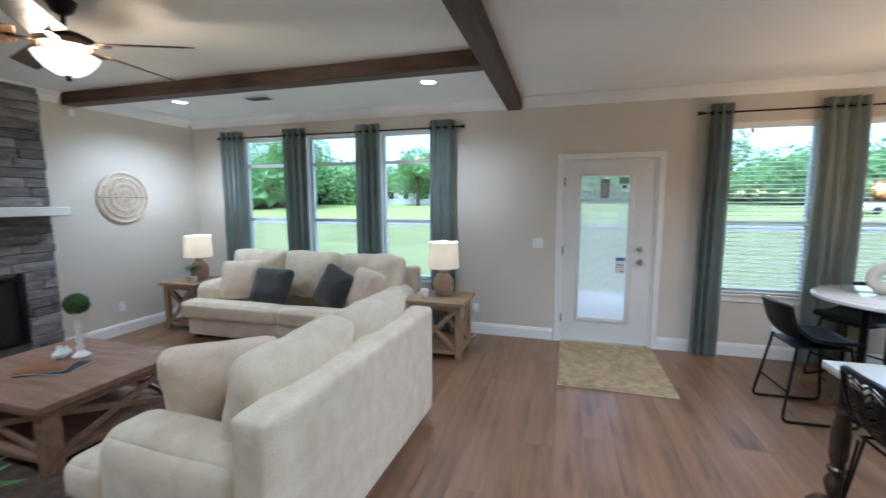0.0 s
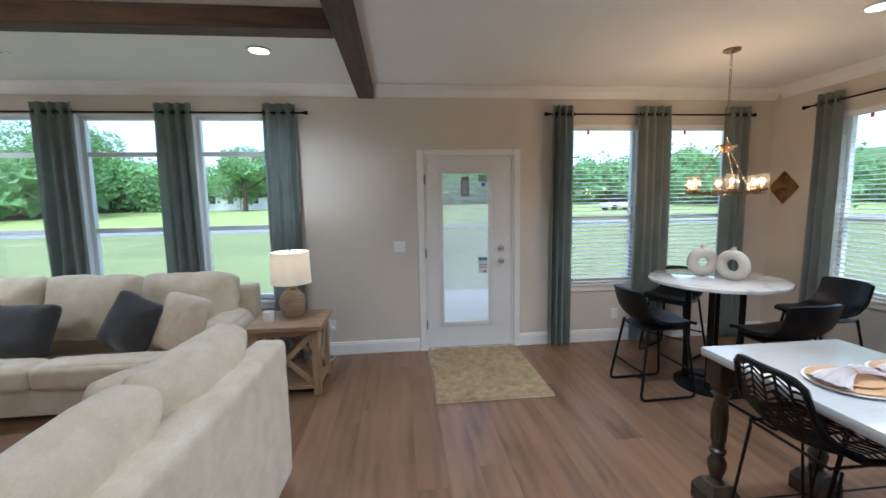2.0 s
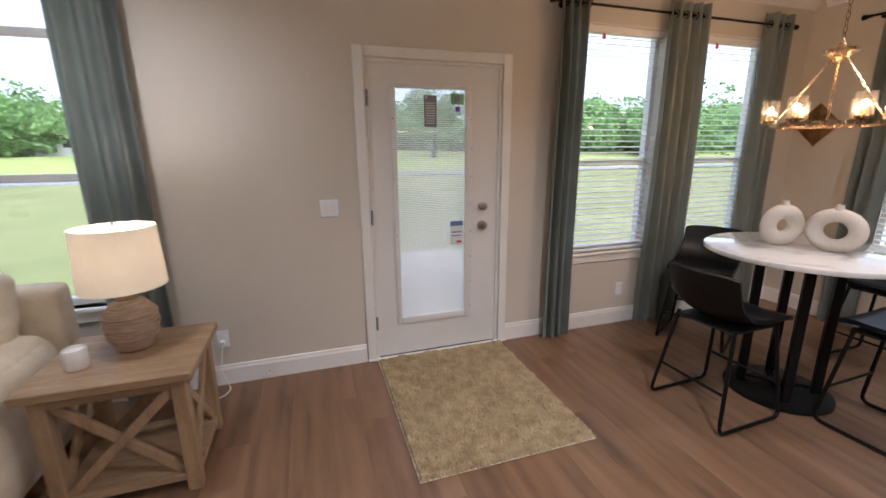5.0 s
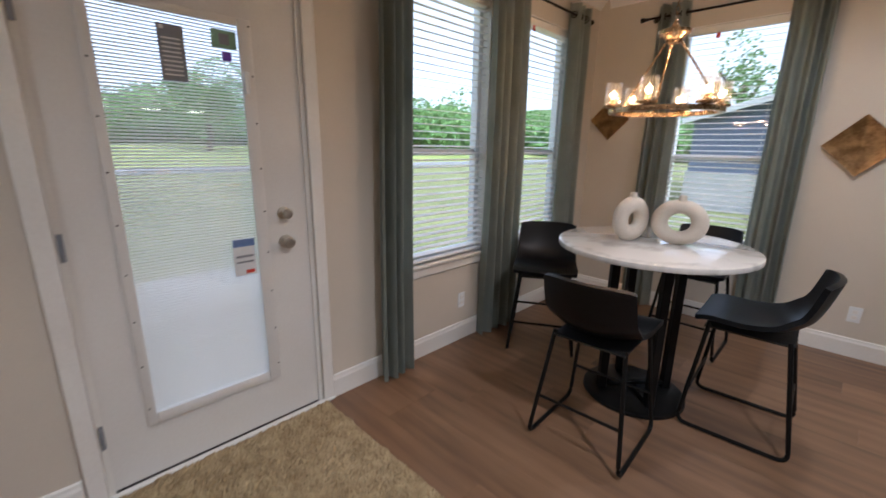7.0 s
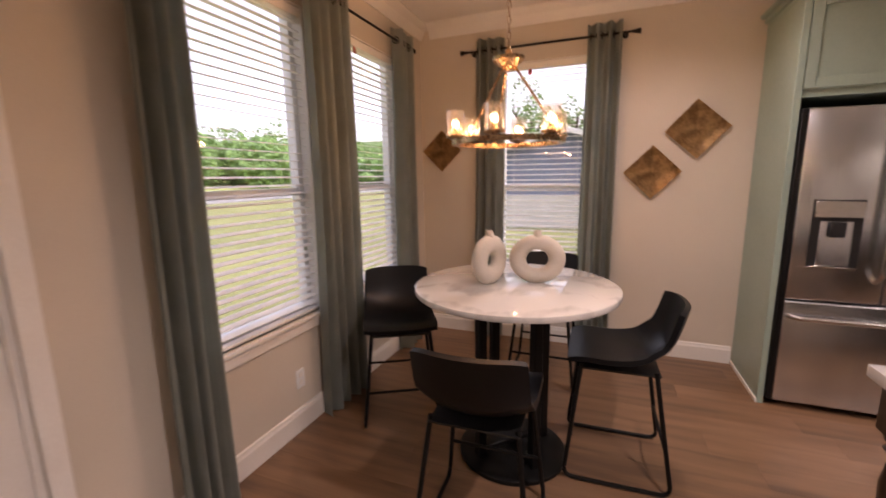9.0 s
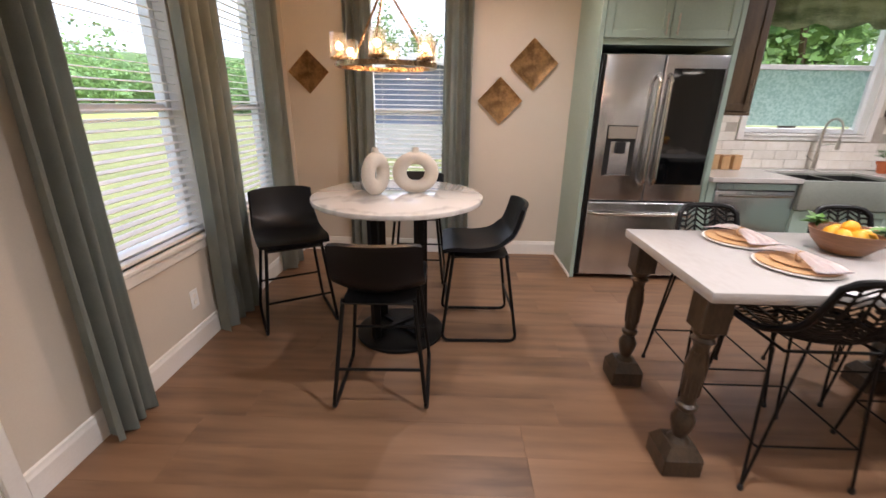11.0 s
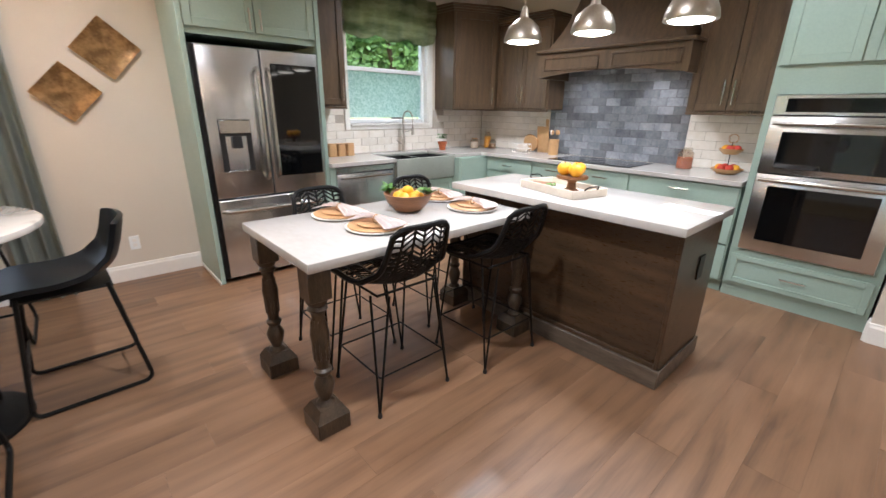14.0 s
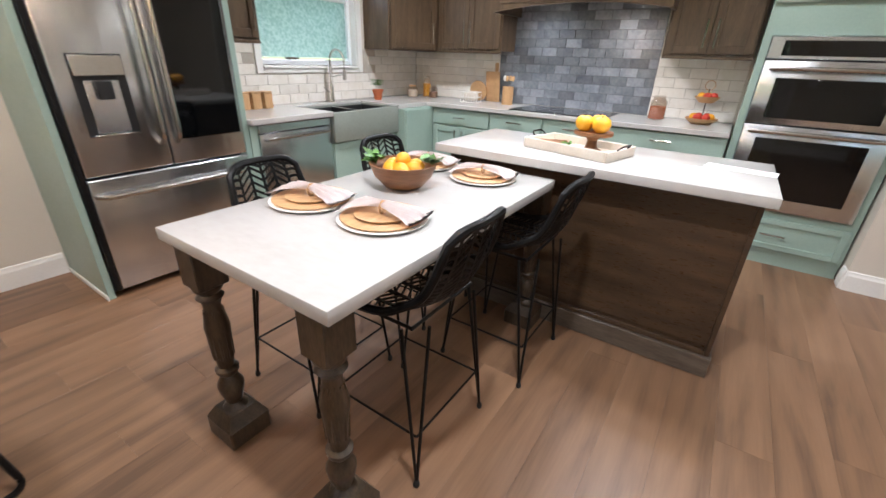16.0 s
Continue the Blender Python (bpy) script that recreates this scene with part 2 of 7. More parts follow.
DARKH = mat("dark_stained_panel", rgb("523F2C"), rgb("2C2116"), rough=0.3, scale=2.4, fine=22, stretch=(1, 8, 8), bump=0.15, bump_dist=0.002, contrast=(0.3, 0.68))
LEGW = mat("grey_brown_turned_wood", rgb("504232"), rgb("2C241B"), rough=0.34, scale=5, fine=40, stretch=(4, 4, 1), bump=0.25, bump_dist=0.003)
STEEL = mat("brushed_steel", rgb("D6DADE"), rgb("C4C7CA"), rough=0.24, metal=1.0, scale=3.5, fine=11, stretch=(1, 1, 0.03), bump=0.2, bump_dist=0.03, rough_var=0.06)
STEELH = mat("polished_steel", rgb("C9C6C1"), rgb("B9B5B0"), rough=0.18, metal=1.0, scale=4)
NICKEL = mat("brushed_nickel", rgb("CBC5BA"), rgb("B6AFA3"), rough=0.36, metal=1.0, scale=8)
BRASSY = mat("antique_brass_nickel", rgb("B49A78"), rgb("94795A"), rough=0.28, metal=1.0, scale=8)
BLACKG = mat("black_glass", rgb("08090A"), rgb("0B0C0D"), rough=0.05, scale=3, bump=0, rough_var=0.02)
DARKP = mat("dark_plastic", rgb("141414"), rgb("1C1C1C"), rough=0.5)
CERAM = mat("cream_ceramic", rgb("D9CFC1"), rgb("C9BDAD"), rough=0.75, scale=8, fine=120, bump=0.3, bump_dist=0.003)
WHITEC = mat("white_ceramic", rgb("ECE9E4"), rgb("E0DCD6"), rough=0.3, scale=6)
GOLD = mat("hammered_gold", rgb("CBA673"), rgb("94744C"), rough=0.4, metal=0.6, scale=14, fine=45, bump=0.6, bump_dist=0.008, contrast=(0.4, 0.6))
CHARGER = mat("wood_charger", rgb("C79F70"), rgb("B08A5E"), rough=0.5, scale=6, fine=30, stretch=(1, 6, 1))
LINEN = mat("blush_linen", rgb("F0E8E6"), rgb("E4D8D5"), rough=0.95, scale=12, fine=160, bump=0.3, bump_dist=0.003)
BOWLW = mat("mango_wood", rgb("8A5D38"), rgb("66411F"), rough=0.45, scale=4, fine=25, stretch=(1, 1, 6), bump=0.1)
LEMON = mat("lemon_skin", rgb("EDB020"), rgb("E09A10"), rough=0.4, scale=10, fine=140, bump=0.2, bump_dist=0.002)
LEAF = mat("leaf_green", rgb("5E8A35"), rgb("3E6A22"), rough=0.5, scale=12, fine=60, per_island=0.3)
MOSS = mat("dry_moss", rgb("56703A"), rgb("344C24"), rough=0.95, scale=30, fine=120, bump=0.5, bump_dist=0.004)
TERRA = mat("terracotta", rgb("B9683E"), rgb("A35530"), rough=0.8, scale=8)
SLATE = mat("slate_tile", rgb("8C8E92"), rgb("62666E"), rough=0.2, scale=7, fine=45, bump=0.2, bump_dist=0.003, per_object=0.36, contrast=(0.3, 0.7))
SUBWAY = mat("white_subway_tile", rgb("EDE8E0"), rgb("DFD7CA"), rough=0.2, scale=6, fine=30, bump=0.15, bump_dist=0.004, per_object=0.06)
GROUT = mat("grout", rgb("B9B0A3"), rgb("A89F92"), rough=0.9, scale=12)
DGROUT = mat("dark_grout", rgb("6C6C6E"), rgb("5C5C5E"), rough=0.9, scale=12)
STONE = mat("stacked_stone", rgb("8C8783"), rgb("57524F"), rough=0.75, scale=6, fine=40, stretch=(1, 1, 4), bump=0.5, bump_dist=0.008, per_object=0.45)
RUG = mat("shaggy_mat", rgb("C6B189"), rgb("9A8460"), rough=1.0, scale=16, fine=170, bump=0.8, bump_dist=0.012, contrast=(0.34, 0.66))
DRUG = mat("dark_woven_rug", rgb("5B4636"), rgb("332820"), rough=1.0, scale=9, fine=60, bump=0.8, bump_dist=0.01)
SHADE = thin(mat("lamp_shade", rgb("EBE0CA"), rgb("E0D3BA"), rough=0.9, scale=6, fine=200, bump=0.1, emit=(1.0, 0.9, 0.74, 1), emit_strength=0.1), 0.2)
BASKET = mat("woven_lamp_base", rgb("BCA48C"), rgb("927A64"), rough=0.8, scale=16, fine=60, stretch=(1, 1, 8), bump=0.7, bump_dist=0.006)
BULB = mat("glowing_bulb", rgb("FFE0B0"), rough=0.3, emit=(1.0, 0.72, 0.30, 1), emit_strength=1.7, bump=0)
DISC = mat("glowing_diffuser", rgb("FFF3DD"), rough=0.3, emit=(1.0, 0.88, 0.68, 1), emit_strength=5, bump=0)
FANGLASS = mat("frosted_glow_glass", rgb("FFE7C4"), rough=0.4, emit=(1.0, 0.80, 0.52, 1), emit_strength=0.75, bump=0)
PAPER = mat("printed_paper", rgb("E9E9E9"), rgb("DADCE0"), rough=0.7, scale=5, bump=0)
INK = mat("grey_print", rgb("8C8F96"), rough=0.7, bump=0)
BLUEP = mat("blue_print", rgb("6A82B6"), rough=0.6, bump=0)
GREENP = mat("green_print", rgb("8FB59A"), rough=0.6, bump=0)
PURPLE = mat("purple_print", rgb("7A4BC0"), rough=0.6, bump=0)
REDP = mat("red_print", rgb("C8432F"), rough=0.6, bump=0)
VINYL = mat("window_vinyl", rgb("EEF0F0"), rgb("E4E7E8"), rough=0.35, scale=4, bump=0.01)
BLIND = mat("blind_slat", rgb("F2F1EE"), rgb("E9E8E4"), rough=0.4, scale=6, bump=0.02)
VALANCE = thin(mat("valance_fabric", rgb("B3B795"), rgb("66734F"), rough=0.9, scale=3.0, fine=120, stretch=(1, 0.6, 3), bump=0.3, contrast=(0.4, 0.58)), 0.35)
CONCRETE_SINK = mat("grey_sink_stone", rgb("8F948C"), rgb("82877F"), rough=0.4, scale=4)
PANE = pane_mat("window_glass", 0.05)
CLEARG = pane_mat("clear_glass", 0.12, (0.93, 0.90, 0.86, 1))
SEEDED = seeded_glass("seeded_glass")
OBSC = mat("obscure_glass", rgb("CFE4E2"), rgb("8FB3AE"), rough=0.4, scale=45, fine=160, bump=0.8, transmission=0.85, contrast=(0.42, 0.58))
GRASS = mat("lawn", rgb("868A55"), rgb("6F7645"), rough=0.95, scale=0.35, fine=9, bump=0.4, bump_dist=0.03)
VERGE = mat("verge_grass", rgb("A2AA62"), rgb("86964E"), rough=0.95, scale=0.5, fine=11, bump=0.4, bump_dist=0.03)
ROADM = mat("road_asphalt", rgb("8F8F8F"), rgb("7D7D7E"), rough=0.9, scale=0.8, fine=30)
CONC = mat("patio_concrete", rgb("C9C8C4"), rgb("B8B7B2"), rough=0.85, scale=1.5, fine=40)
FOLI = thin(mat("tree_foliage", rgb("8CAB66"), rgb("64884E"), rough=0.8, scale=0.6, fine=4, per_island=0.4, contrast=(0.3, 0.7), bump=0), 0.35)
FOLC = mat("foliage_depth", rgb("86A866"), rgb("638756"), rough=0.9, scale=2.5, fine=14, contrast=(0.4, 0.62), bump=1.0, bump_dist=0.4)
COFFEE = mat("brown_oak", rgb("94735C"), rgb("6F533F"), rough=0.5, scale=3, fine=26, stretch=(1, 7, 7), bump=0.2, bump_dist=0.002)
BARK = mat("tree_bark", rgb("5B4A3A"), rgb("3B2F25"), rough=0.95, scale=3, stretch=(4, 4, 1), bump=0.6, bump_dist=0.03)
SIDING = mat("navy_siding", rgb("737C90"), rgb("687186"), rough=0.7, scale=1.0, fine=20)
HOUSEW = mat("white_siding", rgb("E6E6E4"), rgb("D9D9D6"), rough=0.7, scale=1.0, fine=20)
ROOFM = mat("shingle_roof", rgb("8A8378"), rgb("6D675E"), rough=0.9, scale=2, fine=20, bump=0.4)

# ---- builders ----


def box(bm, x0, x1, y0, y1, z0, z1, bevel=0.0, seg=1):
    m = Matrix.Translation(((x0 + x1) / 2, (y0 + y1) / 2, (z0 + z1) / 2)) @ Matrix.Diagonal((abs(x1 - x0), abs(y1 - y0), abs(z1 - z0), 1))
    r = bmesh.ops.create_cube(bm, size=1.0, matrix=m)
    if bevel:
        es = {e for v in r["verts"] for e in v.link_edges}
        bmesh.ops.bevel(bm, geom=list(es), offset=bevel, segments=seg, affect="EDGES", profile=0.5)
    return bm


def obox(bm, size, m, bevel=0.0, seg=1):
    """A box of the given size centred on the pose m."""
    r = bmesh.ops.create_cube(bm, size=1.0, matrix=m @ Matrix.Diagonal((*size, 1)))
    if bevel:
        es = {e for v in r["verts"] for e in v.link_edges}
        bmesh.ops.bevel(bm, geom=list(es), offset=bevel, segments=seg, affect="EDGES", profile=0.5)
    return bm


def B(*a, **k):
    return box(bmesh.new(), *a, **k)


def lathe(bm, prof, seg=24, at=(0, 0, 0), squash=1.0):
    """A turned body; prof: (radius, z) from bottom to top."""
    rings = []
    for r, z in prof:
        rings.append([bm.verts.new((at[0] + r * math.cos(2 * math.pi * i / seg), at[1] + squash * r * math.sin(2 * math.pi * i / seg), at[2] + z)) for i in range(seg)])
    for a, b in zip(rings, rings[1:]):
        for i in range(seg):
            bm.faces.new((a[i], a[(i + 1) % seg], b[(i + 1) % seg], b[i]))
    if prof[0][0] > 1e-4:
        bm.faces.new(rings[0][::-1])
    if prof[-1][0] > 1e-4:
        bm.faces.new(rings[-1])
    return bm


def tube(bm, pts, r, seg=8, closed=False):
    """A round bar along a line of points."""
    pts = [Vector(p) for p in pts]
    n = len(pts)
    rings = []
    up = Vector((0, 0, 1))
    for i, p in enumerate(pts):
        if closed:
            d = (pts[(i + 1) % n] - pts[i - 1]).normalized()
        else:
            d = (pts[min(i + 1, n - 1)] - pts[max(i - 1, 0)]).normalized()
        a = d.cross(up)
        if a.length < 0.05:
            a = d.cross(Vector((1, 0, 0)))
        a.normalize()
        b = d.cross(a).normalized()
        rings.append([bm.verts.new(p + r * (math.cos(2 * math.pi * k / seg) * a + math.sin(2 * math.pi * k / seg) * b)) for k in range(seg)])
    pairs = list(zip(rings, rings[1:])) + ([(rings[-1], rings[0])] if closed else [])
    for a, b in pairs:
        for k in range(seg):
            bm.faces.new((a[k], a[(k + 1) % seg], b[(k + 1) % seg], b[k]))
    if not closed:
        bm.faces.new(rings[0][::-1])
        bm.faces.new(rings[-1])
    return bm


def rounded(pts, rad=0.04, n=5):
    """A line of points with its inner corners rounded."""
    pts = [Vector(p) for p in pts]
    out = [pts[0]]
    for a, b, c in zip(pts, pts[1:], pts[2:]):
        d1, d2 = (a - b).normalized(), (c - b).normalized()
        p, q = b + d1 * rad, b + d2 * rad
        for i in range(n + 1):
            t = i / n
            out.append((1 - t) ** 2 * p + 2 * t * (1 - t) * b + t * t * q)
    out.append(pts[-1])
    return out


def puff(bm, size, m, n=10, p=3.2, crumple=0.0, seed=0, pinch=0.0):
    """A stuffed cushion: a soft ball-like box, with its edges pinched for a pillow."""
    old = set(bm.verts)
    r = bmesh.ops.create_cube(bm, size=2.0)
    es = {e for v in r["verts"] for e in v.link_edges}
    bmesh.ops.subdivide_edges(bm, edges=list(es), cuts=n, use_grid_fill=True)
    off = Vector((seed * 3.1, seed * 1.7, seed * 0.9))
    for v in bm.verts:
        if v in old:
            continue
        x, y, z = v.co
        l = (abs(x) ** p + abs(y) ** p + abs(z) ** p) ** (1 / p)
        q = Vector((x, y, z)) / l
        if pinch:
            e = max(abs(q.x), abs(q.y))
            q.z *= (1 - pinch * e ** 3)
            q.x *= 1 + 0.06 * abs(q.y) ** 2
            q.y *= 1 + 0.06 * abs(q.x) ** 2
        w = Vector((q.x * size[0] / 2, q.y * size[1] / 2, q.z * size[2] / 2))
        if crumple:
            w += noise.noise_vector(w * 5.5 + off) * crumple + noise.noise_vector(w * 16 + off) * crumple * 0.3
        v.co = m @ w
    return bm


def pad(bm, size, m, r=0.05, bulge=0.01, n=16, crumple=0.004, seed=0):
    """An upholstered block with rounded edges and slightly full faces."""
    old = set(bm.verts)
    c = bmesh.ops.create_cube(bm, size=2.0)
    es = {e for v in c["verts"] for e in v.link_edges}
    bmesh.ops.subdivide_edges(bm, edges=list(es), cuts=n, use_grid_fill=True)
    h = Vector(size) / 2
    inner = Vector([max(0.001, k - r) for k in h])
    off = Vector((seed * 3.1, seed * 1.7, seed * 0.9))
    for v in bm.verts:
        if v in old:
            continue
        u = Vector([math.sin(k * math.pi / 2) for k in v.co])
        p = Vector((u.x * h.x, u.y * h.y, u.z * h.z))
        q = Vector([max(-i, min(i, k)) for k, i in zip(p, inner)])
        d = p - q
        nrm = d.normalized() if d.length > 1e-6 else Vector((0, 0, 0))
        w = q + nrm * r
        f = Vector([math.cos(k * math.pi / 2) for k in v.co])
        b = [f.y * f.z, f.x * f.z, f.x * f.y]
        w += Vector([math.copysign(bulge * bb, k) if abs(k) > 0.999 else 0 for bb, k in zip(b, v.co)])
        w += noise.noise_vector(w * 6 + off) * crumple + noise.noise_vector(w * 18 + off) * crumple * 0.35
        v.co = m @ w
    return bm


def smooth(me, angle=40):
    for p in me.polygons:
        p.use_smooth = True
    me.set_sharp_from_angle(angle=radians(angle))


def part(name, bm, material, parent=None, label="", soft=True, m=None):
    me = bpy.data.meshes.new(name)
    bmesh.ops.recalc_face_normals(bm, faces=bm.faces)
    bm.to_mesh(me)
    bm.free()
    me.materials.append(material)
    if soft:
        smooth(me)
    ob = new(name, me)
    if m is not None:
        ob.matrix_basis = m
    if parent is not None:
        ob.parent = parent
    if label:
        ob["label"] = label
    return ob


def piece(name, me, parent, loc, rot=(0, 0, 0)):
    ob = new(name, me)
    ob.location, ob.rotation_euler, ob.parent = loc, rot, parent
    return ob


def thing(name, label, category, loc=(0, 0, 0), rz=0, group="", kind=""):
    ob = new(name)
    ob.matrix_basis = pose(*loc, 0, 0, rz)
    ob.empty_display_size = 0.1
    return tagged(ob, label, category, group, kind)


def struct(name, bm, material, label, category, soft=False):
    return tagged(part(name, bm, material, None, label, soft), label, category, "", "structure")


# ---- structure ----
NY, EX, WX, KY, SY = 4.87, 3.93, -5.13, -1.32, -0.59


def wall_mesh(axis, a0, a1, c0, c1, openings, top=CEIL):
    """A wall along an axis from a0 to a1, between c0 and c1 in depth, with openings (from, to, bottom, top)."""
    bm = bmesh.new()

    def seg(s, e, z0, z1):
        if e - s > 1e-4 and z1 - z0 > 1e-4:
            if axis == "x":
                box(bm, s, e, c0, c1, z0, z1)
            else:
                box(bm, c0, c1, s, e, z0, z1)
    at = a0
    for s, e, z0, z1 in sorted(openings):
        seg(at, s, 0, top)
        seg(s, e, 0, z0)
        seg(s, e, z1, top)
        at = e
    seg(at, a1, 0, top)
    return bm


WIN_A = [(-4.32, -3.48, 0.62, 2.47), (-3.27, -2.43, 0.62, 2.47), (-2.22, -1.38, 0.62, 2.47)]
WIN_B = [(1.50, 2.36, 0.66, 2.38), (2.60, 3.46, 0.66, 2.38)]
WIN_C = (3.36, 4.15, 0.66, 2.37)
WIN_K = (-0.36, 0.72, 1.22, 2.36)
DOOR = (0.005, 0.965, 0.0, 2.06)
struct("wall_north", wall_mesh("x", WX - 0.15, EX + 0.15, NY, NY + 0.15, WIN_A + WIN_B + [DOOR]), WALL, "greige painted wall with windows and a glazed door", "wall")
struct("wall_east", wall_mesh("y", KY - 0.15, NY, EX, EX + 0.15, [WIN_C, WIN_K]), WALL, "greige painted wall with two windows", "wall")
struct("wall_south", wall_mesh("x", -0.24, EX, KY - 0.15, KY, []), WALL, "greige painted kitchen wall behind the range hood", "wall")
struct("wall_hall", B(WX, -0.24, SY - 0.15, SY, 0, CEIL), WALL, "greige painted wall beside the oven cabinet", "wall")
struct("wall_return", B(-0.39, -0.24, KY - 0.15, SY - 0.15, 0, CEIL), WALL, "short painted wall end beside the oven cabinet", "wall")
struct("wall_west", B(WX - 0.15, WX, SY - 0.15, NY, 0, CEIL), WALL, "pale painted wall of the fireplace side", "wall")
struct("ceiling", B(WX - 0.15, EX + 0.15, KY - 0.15, NY + 0.15, CEIL, CEIL + 0.12), CEILM, "off-white lightly textured ceiling", "ceiling")


def run_trim(name, prof, pts, material, label, cat, flip=1):
    """A moulding: a profile (out, up) swept along wall lines (x0, y0, x1, y1, nx, ny)."""
    bm = bmesh.new()
    for x0, y0, x1, y1, nx, ny in pts:
        ends = []
        for x, y in ((x0, y0), (x1, y1)):
            ends.append([bm.verts.new((x + nx * o, y + ny * o, z)) for o, z in prof])
        k = len(prof)
        for i in range(k):
            bm.faces.new((ends[0][i], ends[0][(i + 1) % k], ends[1][(i + 1) % k], ends[1][i]))
        bm.faces.new(ends[0])
        bm.faces.new(ends[1][::-1])
    return struct(name, bm, material, label, cat)


BB = [(0, 0), (0.016, 0), (0.016, 0.105), (0.011, 0.118), (0.009, 0.132), (0.0, 0.136)]
run_trim("baseboard", BB, [(WX, NY, -0.065, NY, 0, -1), (1.03, NY, EX, NY, 0, -1), (EX, NY - 0.016, EX, 2.32, -1, 0), (WX, NY - 0.016, WX, 3.0, 1, 0),
                           (WX + 0.2, SY, -0.24, SY, 0, 1)], TRIM, "white moulded baseboard along the walls", "baseboard")
run_trim("baseboard_end", BB, [(-0.24, SY, -0.24, SY - 0.1, 1, 0)], TRIM, "white baseboard round the wall end", "baseboard")
CRN = [(0, CEIL - 0.11), (0.012, CEIL - 0.11), (0.02, CEIL - 0.095), (0.05, CEIL - 0.05), (0.085, CEIL - 0.022), (0.095, CEIL - 0.012), (0.095, CEIL - 0.001), (0, CEIL - 0.001)]
run_trim("crown_trim", CRN, [(WX, NY, -0.63, NY, 0, -1), (-0.47, NY, EX, NY, 0, -1), (EX, NY - 0.1, EX, 2.33, -1, 0), (WX, NY - 0.1, WX, 3.42, 1, 0), (WX, 3.2, WX, SY, 1, 0)], TRIM,
         "white crown moulding at the ceiling", "crown moulding")

# ceiling beams
beam = thing("ceiling_beam", "dark stained wooden ceiling beam running to the window wall", "beam", (-0.55, 2.1, 2.625))
part("beam_board", B(-0.075, 0.075, -2.69, 2.77, 0, CEIL - 2.6255, bevel=0.006), BEAMX, beam)
beam2 = thing("ceiling_beam", "dark stained wooden cross beam meeting the long beam", "beam", (-2.9, 3.3, 2.625))
part("beam_board", B(-2.2, 2.273, -0.075, 0.075, 0.002, CEIL - 2.6255, bevel=0.006), BEAM, beam2)

# ---- windows ----


def window(name, label, u0, u1, z0, z1, rails, axis="y", casing=False, lower=None):
    """A vinyl window in an opening. Local x runs along the wall, y goes outwards."""
    w = u1 - u0
    if axis == "y":
        t = thing(name, label, "window", (u0, NY, z0), 0, kind="structure")
    else:
        t = thing(name, label, "window", (EX, u1, z0), -90, kind="structure")
    h = z1 - z0
    f = 0.045
    bm = bmesh.new()
    for a in ((0.0, f, 0, h), (w - f, w, 0, h), (f, w - f, 0, f), (f, w - f, h - f, h)):
        box(bm, a[0] + 0.001, a[1] - 0.001, 0.07, 0.13, a[2] + 0.001, a[3] - 0.001, bevel=0.004)
    part("window_frame", bm, VINYL, t)
    for i, zr in enumerate(rails):
        part("meeting_rail", B(f, w - f, 0.08, 0.12, zr - z0 - 0.022, zr - z0 + 0.022, bevel=0.004), VINYL, t)
    zs = [z0 + f] + list(rails) + [z1 - f]
    for i, (a, b) in enumerate(zip(zs, zs[1:])):
        g = B(f, w - f, 0.098, 0.102, a - z0 + 0.02, b - z0 - 0.02)
        p = part("pane", g, lower if (lower and i == 0) else PANE, t, soft=False)
        p.visible_shadow = False
    bm = bmesh.new()
    box(bm, -0.04 if not casing else -0.0, w + 0.04 if not casing else w, -0.035, 0.07, -0.022, 0.0, bevel=0.004)
    part("window_sill", bm, TRIM, t)
    if not casing:
        part("apron", B(-0.02, w + 0.02, -0.016, -0.001, -0.085, -0.0225, bevel=0.003), TRIM, t)
    bm = bmesh.new()
    box(bm, 0.0005, 0.008, 0.0, 0.07, 0.001, h - 0.001)
    box(bm, w - 0.008, w - 0.0005, 0.0, 0.07, 0.001, h - 0.001)
    box(bm, 0.008, w - 0.008, 0.0, 0.07, h - 0.008, h - 0.0005)
    part("jamb_liner", bm, TRIM, t)
    if casing:
        c = 0.06
        bm = bmesh.new()
        box(bm, -c, 0, -0.018, -0.001, -c, h + c, bevel=0.003)
        box(bm, w, w + c, -0.018, -0.001, -c, h + c, bevel=0.003)
        box(bm, 0, w, -0.018, -0.001, -c, -0.023, bevel=0.003)
        box(bm, 0, w, -0.018, -0.001, h, h + c, bevel=0.003)
        part("window_casing", bm, TRIM, t)
    return t


for i, (a, b, z0, z1) in enumerate(WIN_A):
    window("window_%d" % (i + 1), "white vinyl window with a transom, behind grey-green curtains", a, b, z0, z1, [1.36, 2.10])
for i, (a, b, z0, z1) in enumerate(WIN_B):
    window("window_%d" % (i + 4), "white vinyl window with lowered blinds in the dining corner", a, b, z0, z1, [1.38])
window("window_6", "white vinyl window with lowered blinds beside the gold plates", *WIN_C, [1.36], axis="x")
window("window_7", "cased kitchen window over the sink with obscured lower pane", *WIN_K, [1.78], axis="x", casing=True, lower=OBSC)


